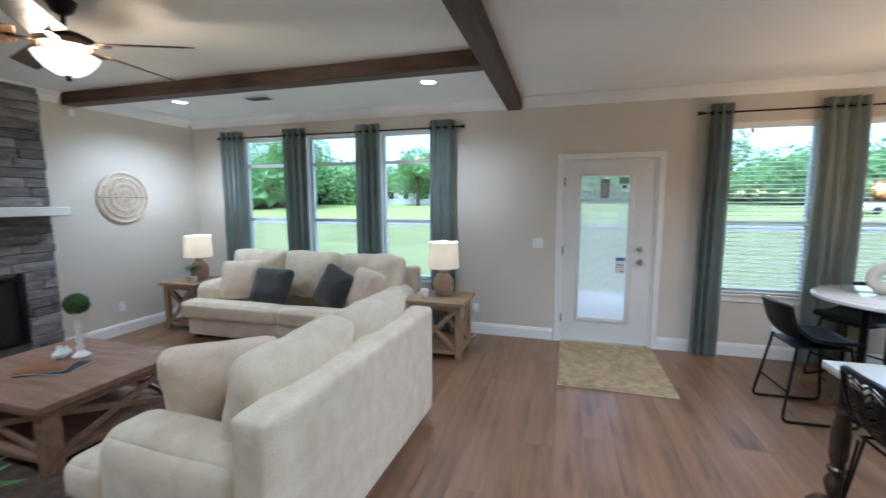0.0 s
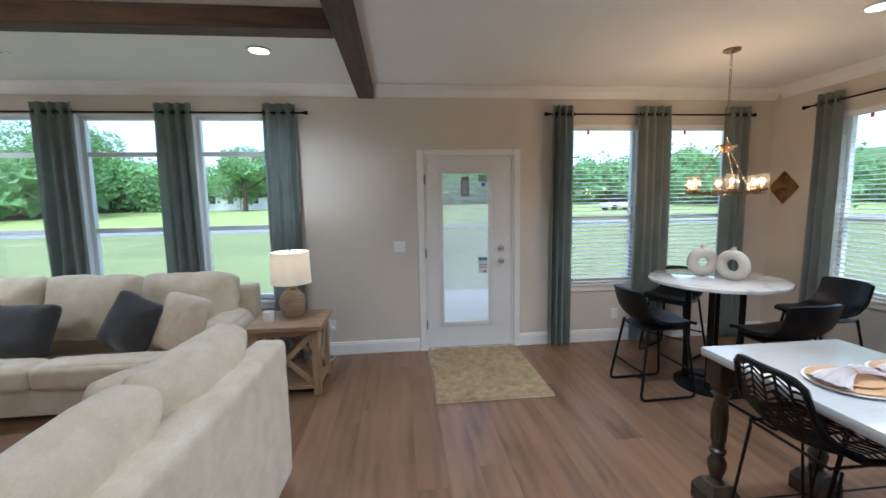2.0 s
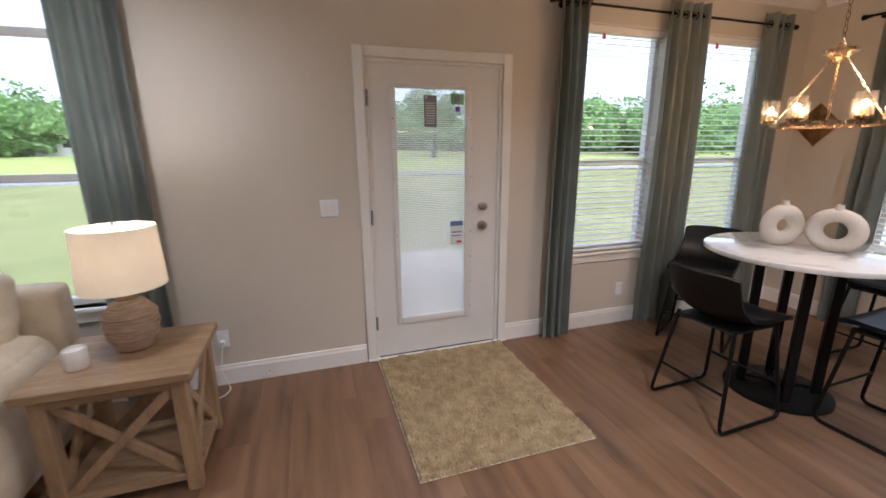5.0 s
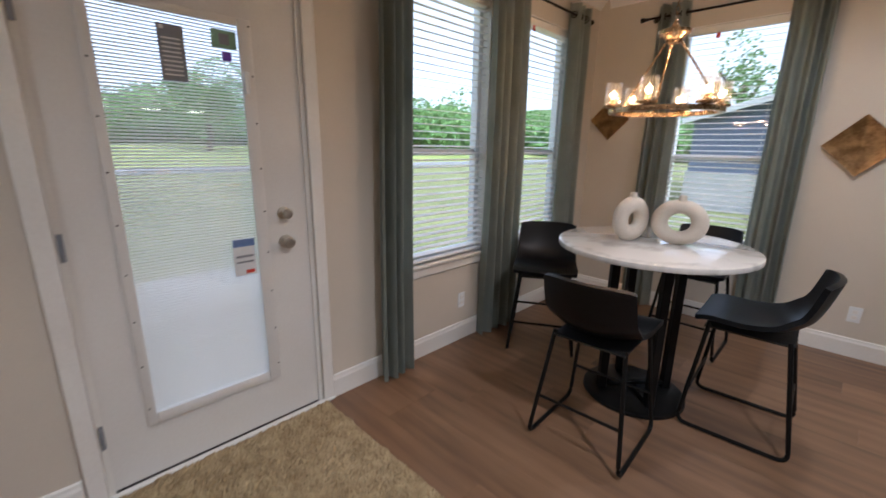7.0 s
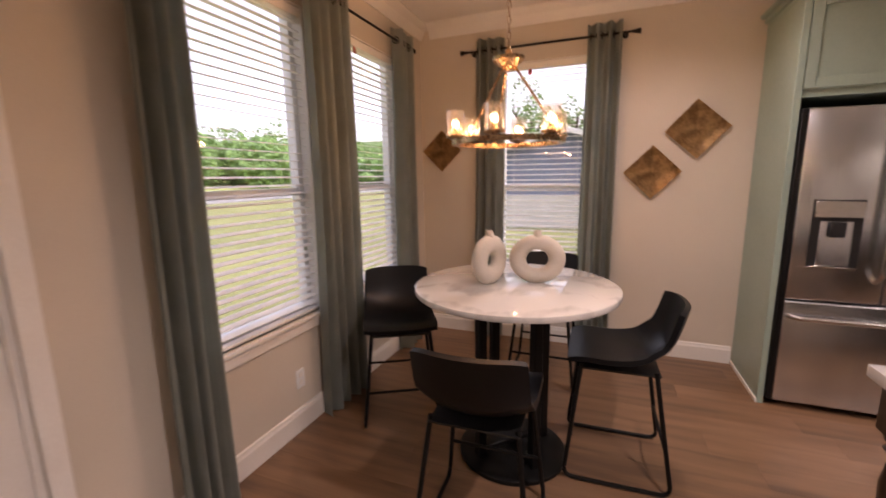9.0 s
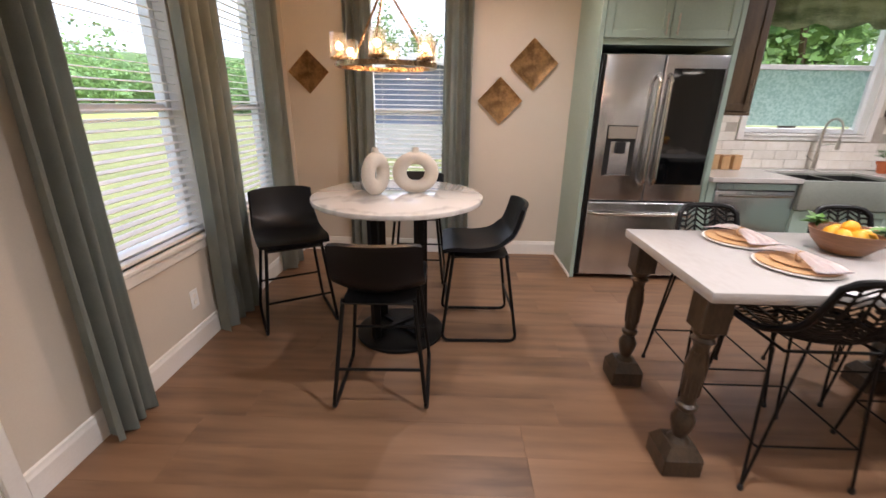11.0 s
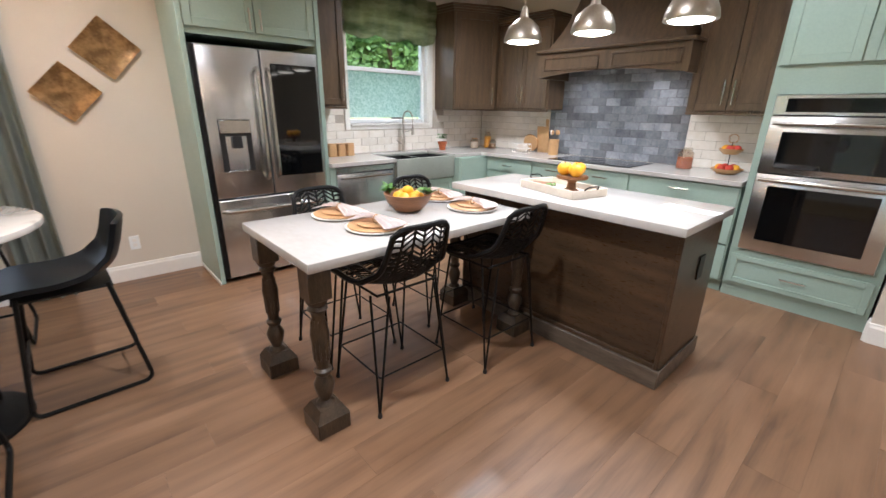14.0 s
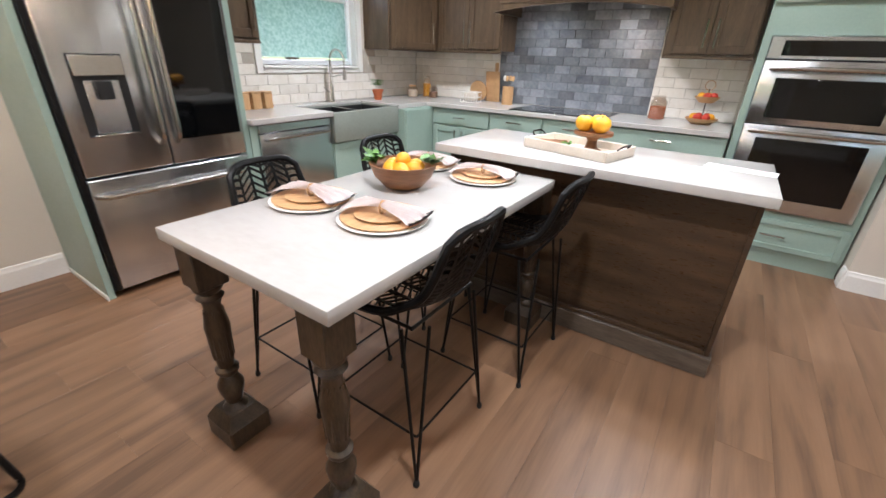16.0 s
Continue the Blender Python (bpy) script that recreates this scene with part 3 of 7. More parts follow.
def blind(u0, u1, z0, z1, axis="y"):
    w = u1 - u0 - 0.03
    if axis == "y":
        t = thing("window_blind", "white slatted blind lowered with the slats open", "blind", (u0 + 0.015, NY + 0.035, z0), 0, "dining window blinds")
    else:
        t = thing("window_blind", "white slatted blind lowered with the slats open", "blind", (EX + 0.035, u1 - 0.015, z0), -90, "dining window blinds")
    h = z1 - z0
    part("headrail", B(0, w, -0.025, 0.025, h - 0.06, h - 0.01, bevel=0.004), BLIND, t)
    part("bottom_rail", B(0, w, -0.024, 0.024, 0.002, 0.02, bevel=0.004), BLIND, t)
    me = bpy.data.meshes.new("slat")
    bm = bmesh.new()
    box(bm, 0.004, w - 0.004, -0.023, 0.023, -0.0014, 0.0014)
    bm.to_mesh(me)
    bm.free()
    me.materials.append(BLIND)
    n = int((h - 0.1) / 0.043)
    for k in range(n):
        piece("slat", me, t, (0, 0, 0.055 + k * (h - 0.14) / (n - 1)), (radians(9), 0, 0))
    for u in (0.12, w - 0.12):
        bm = bmesh.new()
        tube(bm, [(u, -0.026, 0.01), (u, -0.026, h - 0.05)], 0.0012, 4)
        part("ladder_cord", bm, BLIND, t)
    bm = bmesh.new()
    box(bm, w * 0.3, w * 0.3 + 0.028, -0.03, -0.028, h - 0.105, h - 0.065)
    part("warning_tag", bm, REDP, t, "small red warning tag")
    return t


for a, b, z0, z1 in WIN_B:
    blind(a, b, z0, z1)
blind(*WIN_C, axis="x")

# ---- entry door ----
door = thing("door_1", "white glazed exterior door with a tall blind-filled pane, shut", "door", (0.005, NY, 0), 0, kind="structure")
bm = bmesh.new()
for a in ((-0.065, 0.0, 0.0, 2.125), (0.96, 1.025, 0.0, 2.125)):
    box(bm, a[0], a[1], -0.018, -0.001, a[2], a[3], bevel=0.004)
box(bm, 0.0, 0.96, -0.018, -0.001, 2.06, 2.125, bevel=0.004)
part("door_casing", bm, TRIM, door)
bm = bmesh.new()
box(bm, 0.001, 0.022, 0.0, 0.14, 0.0, 2.058)
box(bm, 0.938, 0.959, 0.0, 0.14, 0.0, 2.058)
box(bm, 0.022, 0.938, 0.0, 0.14, 2.038, 2.058)
part("door_jamb", bm, TRIM, door)
# Dark colour stands in for the shaded gap line under the slab.
part("threshold", B(0.022, 0.938, 0.001, 0.14, 0.0, 0.012, bevel=0.003), BRONZE, door)
bm_slab = bmesh.new()
for a in ((0.0225, 0.197, 0.014, 2.0375), (0.707, 0.9375, 0.014, 2.0375), (0.197, 0.707, 0.014, 0.285), (0.197, 0.707, 1.895, 2.0375)):
    box(bm_slab, a[0], a[1], 0.012, 0.056, a[2], a[3])
part("sill_strip", B(-0.065, 1.025, -0.032, -0.001, 0.0, 0.014, bevel=0.004), TRIM, door, "white painted floor strip")
slab = part("door_slab", bm_slab, DOORM, door, soft=False)
bm = bmesh.new()
for a in ((0.163, 0.2, 0.25, 1.915), (0.682, 0.738, 0.25, 1.915), (0.2, 0.682, 0.25, 0.30), (0.2, 0.682, 1.885, 1.915)):
    box(bm, a[0], a[1], 0.0, 0.013, a[2], a[3], bevel=0.005, seg=2)
part("glass_frame", bm, DOORM, slab)
g = part("pane", B(0.2, 0.706, 0.018, 0.021, 0.288, 1.893), PANE, slab, soft=False)
g.visible_shadow = False
g = part("pane", B(0.2, 0.706, 0.048, 0.051, 0.288, 1.893), PANE, slab, soft=False)
g.visible_shadow = False
me = bpy.data.meshes.new("slat")
bm = bmesh.new()
box(bm, 0.203, 0.703, -0.0066, 0.0066, -0.0005, 0.0005)
bm.to_mesh(me)
bm.free()
me.materials.append(BLIND)
for k in range(127):
    piece("slat", me, slab, (0, 0.0345, 0.296 + k * 0.0126), (radians(33), 0, 0))
for z in (0.28, 1.05, 1.82):
    bm = bmesh.new()
    tube(bm, [(0.012, -0.004, z - 0.05), (0.012, -0.004, z + 0.05)], 0.0065, 8)
    box(bm, 0.0125, 0.022, -0.002, 0.001, z - 0.05, z + 0.05)
    part("hinge", bm, INK, door, "grey metal hinge")
for z, r in ((0.952, 0.033), (1.093, 0.03)):
    bm = bmesh.new()
    lathe(bm, [(r, 0), (r, 0.008), (r * 0.4, 0.012), (0.012, 0.028), (r * 0.75, 0.036), (r * 0.85, 0.05), (r * 0.6, 0.062), (0.001, 0.065)], 20)
    part("door_knob" if z < 1 else "deadbolt", bm, NICKEL, slab, "satin nickel", m=pose(0.82, 0.012, z, 90, 0, 0))
for k in range(9):
    for xx in (0.178, 0.727):
        bm = bmesh.new()
        lathe(bm, [(0.004, 0), (0.003, 0.002)], 8)
        part("screw_cap", bm, BRONZE, slab, m=pose(xx, 0.0, 0.33 + k * 0.195, 90, 0, 0))


def sheet(name, label, x0, x1, z0, z1, base, rows=()):
    """A paper notice taped to the door pane."""
    t = thing(name, label, "notice", (x0, NY + 0.0165, z0))
    part("paper", B(0, x1 - x0, -0.0012, 0.0, 0, z1 - z0), base, t, soft=False)
    for a, b, c, d, mm in rows:
        part("print_bar", B(a * (x1 - x0), b * (x1 - x0), -0.0022, -0.0013, c * (z1 - z0), d * (z1 - z0)), mm, t, soft=False)
    return t


sheet("door_notice", "grey printed notice sheet taped inside the door pane", 0.40, 0.487, 1.645, 1.847, INK, [(0.1, 0.25, 0.9, 0.97, PAPER)] + [(0.12, 0.85, 0.1 + 0.08 * k, 0.13 + 0.08 * k, PAPER) for k in range(9)])
sheet("door_sticker", "pale green square sticker at the top of the pane", 0.587, 0.682, 1.793, 1.862, GREENP, [(0.3, 0.7, 0.2, 0.8, INK)])
sheet("door_sticker", "small purple sticker under the green one", 0.622, 0.658, 1.745, 1.78, PURPLE)
sheet("door_sticker", "blue and white product label on the door pane", 0.582, 0.677, 0.818, 0.99, PAPER, [(0, 1, 0.8, 1.0, BLUEP), (0.1, 0.9, 0.5, 0.56, INK), (0.1, 0.9, 0.35, 0.4, INK), (0.5, 0.9, 0.05, 0.15, REDP)])
bl = thing("blind_slider", "white slider of the blind inside the door pane", "slider", (0.703, NY - 0.0005, 1.62))
part("slider_body", B(-0.012, 0.012, -0.014, 0.0, 0, 0.09, bevel=0.004), VINYL, bl)

# wall plates


def plate(name, label, cat, loc, rz, gangs, outlet):
    """A switch or socket plate; local -y faces the room."""
    t = thing(name, label, cat, loc, rz)
    w = 0.07 if gangs == 1 else 0.115
    part("cover", B(-w / 2, w / 2, -0.006, -0.0005, -0.057, 0.057, bevel=0.003), VINYL, t)
    for g in range(gangs):
        x = 0 if gangs == 1 else (-0.023 + 0.046 * g)
        if outlet:
            for z in (-0.02, 0.02):
                part("socket", B(x - 0.015, x + 0.015, -0.009, -0.006, z - 0.013, z + 0.013, bevel=0.003), TRIM, t)
        else:
            part("rocker", B(x - 0.016, x + 0.016, -0.01, -0.006, -0.033, 0.033, bevel=0.003), TRIM, t)


plate("light_switch", "white double rocker switch beside the door", "switch", (-0.257, NY, 1.13), 0, 2, False)
plate("wall_outlet", "white wall socket above the baseboard", "outlet", (-0.978, NY, 0.32), 0, 1, True)
plate("wall_outlet", "white wall socket under the dining window", "outlet", (2.12, NY, 0.31), 0, 1, True)
plate("wall_outlet", "white wall socket on the window wall corner", "outlet", (EX, 2.77, 0.31), -90, 1, True)
plate("wall_outlet", "white wall socket beside the fireplace", "outlet", (WX, 3.67, 0.34), 90, 1, True)

# ---- curtains ----


def curtain(label, x, y, rz, w, folds, seed, flare=1.1, top=2.555):
    t = thing("curtain", label, "curtain", (x, y, 0.012), rz, "grey-green curtains")
    rnd = random.Random(seed)
    ph = [rnd.uniform(0, 6.28) for _ in range(4)]
    bm = bmesh.new()
    nu, nv = 72, 16
    rows = []
    for j in range(nv + 1):
        v = j / nv
        z = v * (top - 0.012)
        fl = 1 + (flare - 1) * (1 - v)
        amp = 0.047 * (0.8 + 0.3 * (1 - v))
        row = []
        for i in range(nu + 1):
            u = i / nu
            s = (u - 0.5) * w * fl + 0.012 * math.sin(3 * v + ph[0]) * (1 - v)
            w_ = math.sin(2 * math.pi * folds * u + ph[1] + (0.5 + 0.5 * (1 - v)) * math.sin(4 * u + ph[2]) + 0.25 * math.sin(5 * v + ph[3]))
            a = amp * math.copysign(abs(w_) ** 0.8, w_) * (0.8 + 0.3 * math.sin(7 * u + ph[3]))
            a += 0.006 * math.sin(2 * math.pi * folds * 2.3 * u + ph[3] + 2 * v) * (1 - v)
            row.append(bm.verts.new((s, a, z)))
        rows.append(row)
    for a, b in zip(rows, rows[1:]):
        for i in range(nu):
            bm.faces.new((a[i], a[i + 1], b[i + 1], b[i]))
    bmesh.ops.solidify(bm, geom=bm.faces[:], thickness=0.003)
    part("cloth", bm, CURT, t)
    for k in range(int(folds * 2)):
        u = (k + 0.5) / (folds * 2)
        bm = bmesh.new()
        pts = [(0, 0.024 * math.cos(q * math.pi / 6), 0.024 * math.sin(q * math.pi / 6)) for q in range(12)]
        tube(bm, pts, 0.004, 6, closed=True)
        part("grommet", bm, BRONZE, t, "dark metal eyelet", m=pose((u - 0.5) * w, 0, 2.455))
    return t


def rod(label, p0, p1, inward):
    p0, p1 = Vector(p0), Vector(p1)
    t = thing("curtain_rod", label, "curtain rod", p0)
    d = p1 - p0
    bm = bmesh.new()
    tube(bm, [(0, 0, 0), d], 0.009, 10)
    part("rod_bar", bm, BRONZE, t)
    e = d.normalized()
    for s, q in ((-1, Vector((0, 0, 0))), (1, d)):
        bm = bmesh.new()
        prof = [(0.009, 0), (0.013, 0.008), (0.011, 0.018), (0.017, 0.035), (0.021, 0.055), (0.018, 0.062), (0.001, 0.066)]
        lathe(bm, prof, 14)
        rot = e.to_track_quat("Z", "Y").to_matrix().to_4x4() if s > 0 else (-e).to_track_quat("Z", "Y").to_matrix().to_4x4()
        part("finial", bm, BRONZE, t, m=Matrix.Translation(q) @ rot)
    n = Vector(inward)
    for f in (0.03, 0.97):
        bm = bmesh.new()
        q = d * f
        tube(bm, [q, q - n * 0.078], 0.006, 8)
        tube(bm, [q - n * 0.068, q - n * 0.079], 0.022, 12)
        part("bracket", bm, BRONZE, t)


RZ = 2.468
rod("dark bronze curtain rod over the sofa windows", (-4.56, 4.79, RZ), (-1.17, 4.79, RZ), (0, -1, 0))
rod("dark bronze curtain rod over the dining windows", (1.33, 4.79, RZ), (3.57, 4.79, RZ), (0, -1, 0))
rod("dark bronze curtain rod over the side window", (3.85, 4.40, RZ), (3.85, 3.15, RZ), (-1, 0, 0))
CL = "grey-green floor-length curtain panel gathered on metal eyelets"
for k, (x, w, f) in enumerate([(-4.38, 0.32, 3.5), (-3.38, 0.36, 4), (-2.34, 0.32, 3.5), (-1.38, 0.32, 3.5), (1.47, 0.25, 3.5), (2.46, 0.37, 4), (3.44, 0.30, 3)]):
    curtain(CL, x, 4.79, 0, w, f, k + 1)
curtain(CL, 3.85, 4.21, 90, 0.24, 3, 21)
curtain(CL, 3.85, 3.33, 90, 0.24, 3, 22)

# ---- outside ----
gr = bmesh.new()
box(gr, -600, 600, -600, 600, -0.6, -0.3)
struct("ground", gr, GRASS, "wide mown lawn running to the woods", "lawn")
struct("patio", B(-0.9, 1.9, NY + 0.16, 8.6, -0.295, -0.16, bevel=0.01), CONC, "pale concrete patio outside the glazed door", "patio")
struct("road", B(-300, 300, 31, 36, -0.31, -0.24), ROADM, "grey country road crossing beyond the lawn", "road")

# the verge beyond the road rises to a low bank
bm = bmesh.new()
bank = ((36.5, -0.32), (39, -0.1), (46, 0.45), (55, 1.0), (68, 1.25), (108, 1.4), (109, -0.4))
cols = [[bm.verts.new((-300 + 15 * i, y, z + (0.18 * noise.noise(Vector((i * 0.7, y * 0.1, 0))) if 0 < z else 0))) for y, z in bank] for i in range(26)]
for a, b in zip(cols, cols[1:]):
    for k in range(len(bank) - 1):
        bm.faces.new((a[k], b[k], b[k + 1], a[k + 1]))
struct("ground_bank", bm, VERGE, "bright grassy bank rising beyond the road", "lawn", soft=True)


def leaf_cloud(bm, c, r, n, s, rnd):
    """Leafy clumps scattered through an uneven crown."""
    lobes = [(Vector((rnd.gauss(0, 0.42), rnd.gauss(0, 0.42), rnd.gauss(0, 0.35))), rnd.uniform(0.35, 0.62)) for _ in range(9)]
    for _ in range(n):
        o, lr = rnd.choice(lobes)
        d = Vector((rnd.gauss(0, 1), rnd.gauss(0, 1), rnd.gauss(0, 1))).normalized() * lr * rnd.uniform(0.55, 1.0) ** 0.5
        p = o + d
        p = Vector((c[0] + p.x * r[0], c[1] + p.y * r[1], c[2] + p.z * r[2]))
        a = Vector((rnd.gauss(0, 1), rnd.gauss(0, 1), rnd.gauss(0, 0.6))).normalized()
        b = a.cross(Vector((rnd.gauss(0, 1), rnd.gauss(0, 1), rnd.gauss(0, 1)))).normalized()
        q = s * rnd.uniform(0.6, 1.4)
        vs = [bm.verts.new(p + a * q), bm.verts.new(p + b * q * 0.6), bm.verts.new(p - a * q), bm.verts.new(p - b * q * 0.6)]
        bm.faces.new(vs)


def core_blob(bm, c, r, rnd):
    """The dense inside of a crown."""
    s = bmesh.ops.create_icosphere(bm, subdivisions=4, radius=1.0)
    o = Vector((rnd.uniform(0, 50), rnd.uniform(0, 50), 0))
    for v in s["verts"]:
        k = 0.6 + 0.28 * noise.noise(v.co * 1.7 + o) + 0.2 * noise.noise(v.co * 6 + o) + 0.17 * noise.noise(v.co * 17 + o)
        v.co = Vector((c[0] + v.co.x * r[0] * k, c[1] + v.co.y * r[1] * k, c[2] + v.co.z * r[2] * k))


def tree(label, x, y, h, rad, seed, n=9000, leaf=0.11, gz=-0.3, cores=4):
    rnd = random.Random(seed)
    t = thing("tree", label, "tree", (x, y, gz), 0, "yard trees")
    bm = bmesh.new()
    r0 = 0.035 * h
    pts = [(0.02 * h * math.sin(k), 0.02 * h * math.cos(2 * k), h * 0.75 * k / 5) for k in range(6)]
    for k in range(5):
        tube(bm, [pts[k], pts[k + 1]], r0 * (1 - 0.15 * k), 8)
    for k in range(7):
        a = k * 2.4
        z = h * (0.3 + 0.06 * k)
        tube(bm, [(0, 0, z), (rad * 0.35 * math.cos(a), rad * 0.35 * math.sin(a), z + h * 0.1), (rad * 0.7 * math.cos(a), rad * 0.7 * math.sin(a), z + h * 0.22)], r0 * 0.3, 6)
    part("trunk", bm, BARK, t)
    bm = bmesh.new()
    leaf_cloud(bm, (0, 0, h * 0.64), (rad, rad, h * 0.36), n, leaf, rnd)
    core = bmesh.new()
    for k in range(cores):
        core_blob(core, (rad * rnd.uniform(-0.35, 0.35), rad * rnd.uniform(-0.35, 0.35), h * rnd.uniform(0.52, 0.74)), (rad * 0.55, rad * 0.55, h * 0.19), rnd)
    part("crown", bm, FOLI, t, soft=False)
    if cores:
        part("inner_crown", core, FOLC, t, soft=False)


tree("tall leafy broadleaf tree on the grassy bank", -33, 45, 11.5, 4.2, 1, gz=0.3)
tree("broad leafy tree on the grassy bank", -42, 56, 11, 4.8, 2, gz=0.9)
tree("rounded leafy broadleaf tree across the road", -20, 56, 8.6, 4.4, 3, gz=0.95)
tree("leafy broadleaf tree beyond the road", 14, 50, 8.5, 4.2, 4, gz=0.6)
tree("slender airy tree behind the neighbouring house", 23.5, 7.2, 5.9, 1.4, 5, 1500, 0.09, cores=0)
tree("slender airy tree behind the neighbouring house", 24.5, 5.0, 6.2, 1.3, 6, 1500, 0.09, cores=0)
tree("leafy garden tree outside the kitchen window", 9.5, -0.6, 6.5, 2.6, 7, 11000, 0.075)
tree("leafy garden tree outside the kitchen window", 10.5, -4.6, 6.0, 2.6, 8, 11000, 0.075)

rnd = random.Random(5)
bm = bmesh.new()
mass = bmesh.new()
for k in range(118):
    a = radians(-12 + 174 * k / 118 + rnd.uniform(-1, 1))
    d = rnd.uniform(62, 95)
    hgt = rnd.uniform(5.5, 8.5) * (0.5 if a < radians(16) else 1.0)
    lift = 1.3 if a > radians(40) else 0.0
    leaf_cloud(bm, (d * math.cos(a), d * math.sin(a) + 2, hgt * 0.42 + lift), (6.5, 6.5, hgt * 0.62), 2000, 0.25, rnd)
    core_blob(mass, (d * math.cos(a), d * math.sin(a) + 2, hgt * 0.4 + lift), (6.0, 6.0, hgt * 0.62), rnd)
wood = part("woodland", bm, FOLI, None, soft=False)
tagged(part("woodland_mass", mass, FOLC, None, soft=False), "shaded depth of the distant woodland", "woodland", "", "stuff")
tagged(wood, "distant belt of leafy green woodland", "woodland", "", "stuff")
bm = bmesh.new()
hill_v = {}
for i in range(41):
    for j in range(9):
        a = radians(-10 + 85 * i / 40)
        d = 110 + 22 * j
        z = (21 * math.sin(math.pi * min(1, j / 6) * 0.5) * math.sin(math.pi * (i + 2) / 44) ** 1.4) - 0.35 + 1.5 * noise.noise(Vector((i * 0.4, j * 0.5, 0)))
        hill_v[i, j] = bm.verts.new((d * math.cos(a), d * math.sin(a), z if j else -0.4))
for i in range(40):
    for j in range(8):
        bm.faces.new((hill_v[i, j], hill_v[i + 1, j], hill_v[i + 1, j + 1], hill_v[i, j + 1]))
struct("backdrop_hill", bm, FOLI, "low wooded green hill on the horizon", "hill", soft=True)


def house(label, x, y, rz, w, d, h, wallm, eaves=0.4, win=3, ridge=1.6, gz=-0.3):
    t = thing("house", label, "house", (x, y, gz), rz)
    part("wall", B(-w / 2, w / 2, -d / 2, d / 2, 0, h), wallm, t, soft=False)
    bm = bmesh.new()
    e = eaves
    ps = [(-w / 2 - e, -d / 2 - e, h), (w / 2 + e, -d / 2 - e, h), (w / 2 + e, d / 2 + e, h), (-w / 2 - e, d / 2 + e, h), (-w / 2 - e, 0, h + ridge), (w / 2 + e, 0, h + ridge)]
    v = [bm.verts.new(p) for p in ps]
    for f in ((0, 1, 5, 4), (2, 3, 4, 5), (0, 4, 3), (1, 2, 5), (3, 2, 1, 0)):
        bm.faces.new([v[k] for k in f])
    part("roof", bm, ROOFM, t, soft=False)
    for k in range(win):
        cx = -w / 2 + w * (k + 0.5) / win
        wdw = part("window", B(cx - 0.45, cx + 0.45, -d / 2 - 0.05, -d / 2 + 0.02, 1.0, 2.2), HOUSEW, t, soft=False)
        part("pane", B(cx - 0.38, cx + 0.38, -d / 2 - 0.07, -d / 2 - 0.051, 1.07, 2.13), BLACKG, wdw, soft=False)
    return t


house("small white house with a shallow roof across the road", -26.3, 64, 5, 7, 6, 2.3, HOUSEW, ridge=1.3, gz=0.95)
house("long low white shed across the road", -20.3, 63, 0, 4, 4, 1.9, HOUSEW, win=1, ridge=0.5, gz=0.95)
nb = thing("house", "neighbouring gabled house with blue lap siding and white rake boards", "house", (18.0, 4.55, -0.3))
part("wall", B(-3.5, 3.5, -2.1, 2.1, 1.1, 2.6), SIDING, nb, soft=False)
part("foundation", B(-3.56, 3.5, -2.16, 2.16, 0, 1.1), CONC, nb, "grey concrete block foundation", soft=False)
bm = bmesh.new()
for x in (-3.5, 3.5):
    bm.faces.new([bm.verts.new((x, y, z)) for y, z in ((-2.1, 2.6), (2.1, 2.6), (0, 3.15))])
part("gable", bm, SIDING, nb, soft=False)
for s in (-1, 1):
    bm = bmesh.new()
    obox(bm, (7.7, 2.42, 0.07), pose(0, s * 1.18, 2.91, -s * 14.7, 0, 0), 0.01)
    part("roof", bm, ROOFM, nb)
    bm = bmesh.new()
    obox(bm, (0.05, 2.42, 0.16), pose(-3.88, s * 1.18, 2.86, -s * 14.7, 0, 0), 0.01)
    part("rake_board", bm, HOUSEW, nb, "white rake board")
me = bpy.data.meshes.new("siding_board")
bm = box(bmesh.new(), -0.02, 0.0, -2.1, 2.1, 0.0, 0.165)
bm.to_mesh(me)
bm.free()
me.materials.append(SIDING)
for k in range(9):
    piece("siding_board", me, nb, (-3.512, 0, 1.1 + k * 0.17), (0, radians(4), 0))
car = thing("parked_car", "pale grey car standing far off by the road", "car", (25, 46, 0.42), 10)
part("body", box(bmesh.new(), -2.2, 2.2, -0.9, 0.9, 0.3, 0.95, bevel=0.2, seg=3), HOUSEW, car)
part("cabin", box(bmesh.new(), -1.1, 1.3, -0.75, 0.75, 0.9, 1.5, bevel=0.25, seg=3), BLACKG, car)
for wx in (-1.4, 1.4):
    for wy in (-0.82, 0.82):
        bm = bmesh.new()
        lathe(bm, [(0.33, -0.1), (0.35, -0.08), (0.35, 0.08), (0.33, 0.1)], 16)
        part("wheel", bm, DARKP, car, m=pose(wx, wy, 0.35, 90, 0, 0))
# ---- living area ----


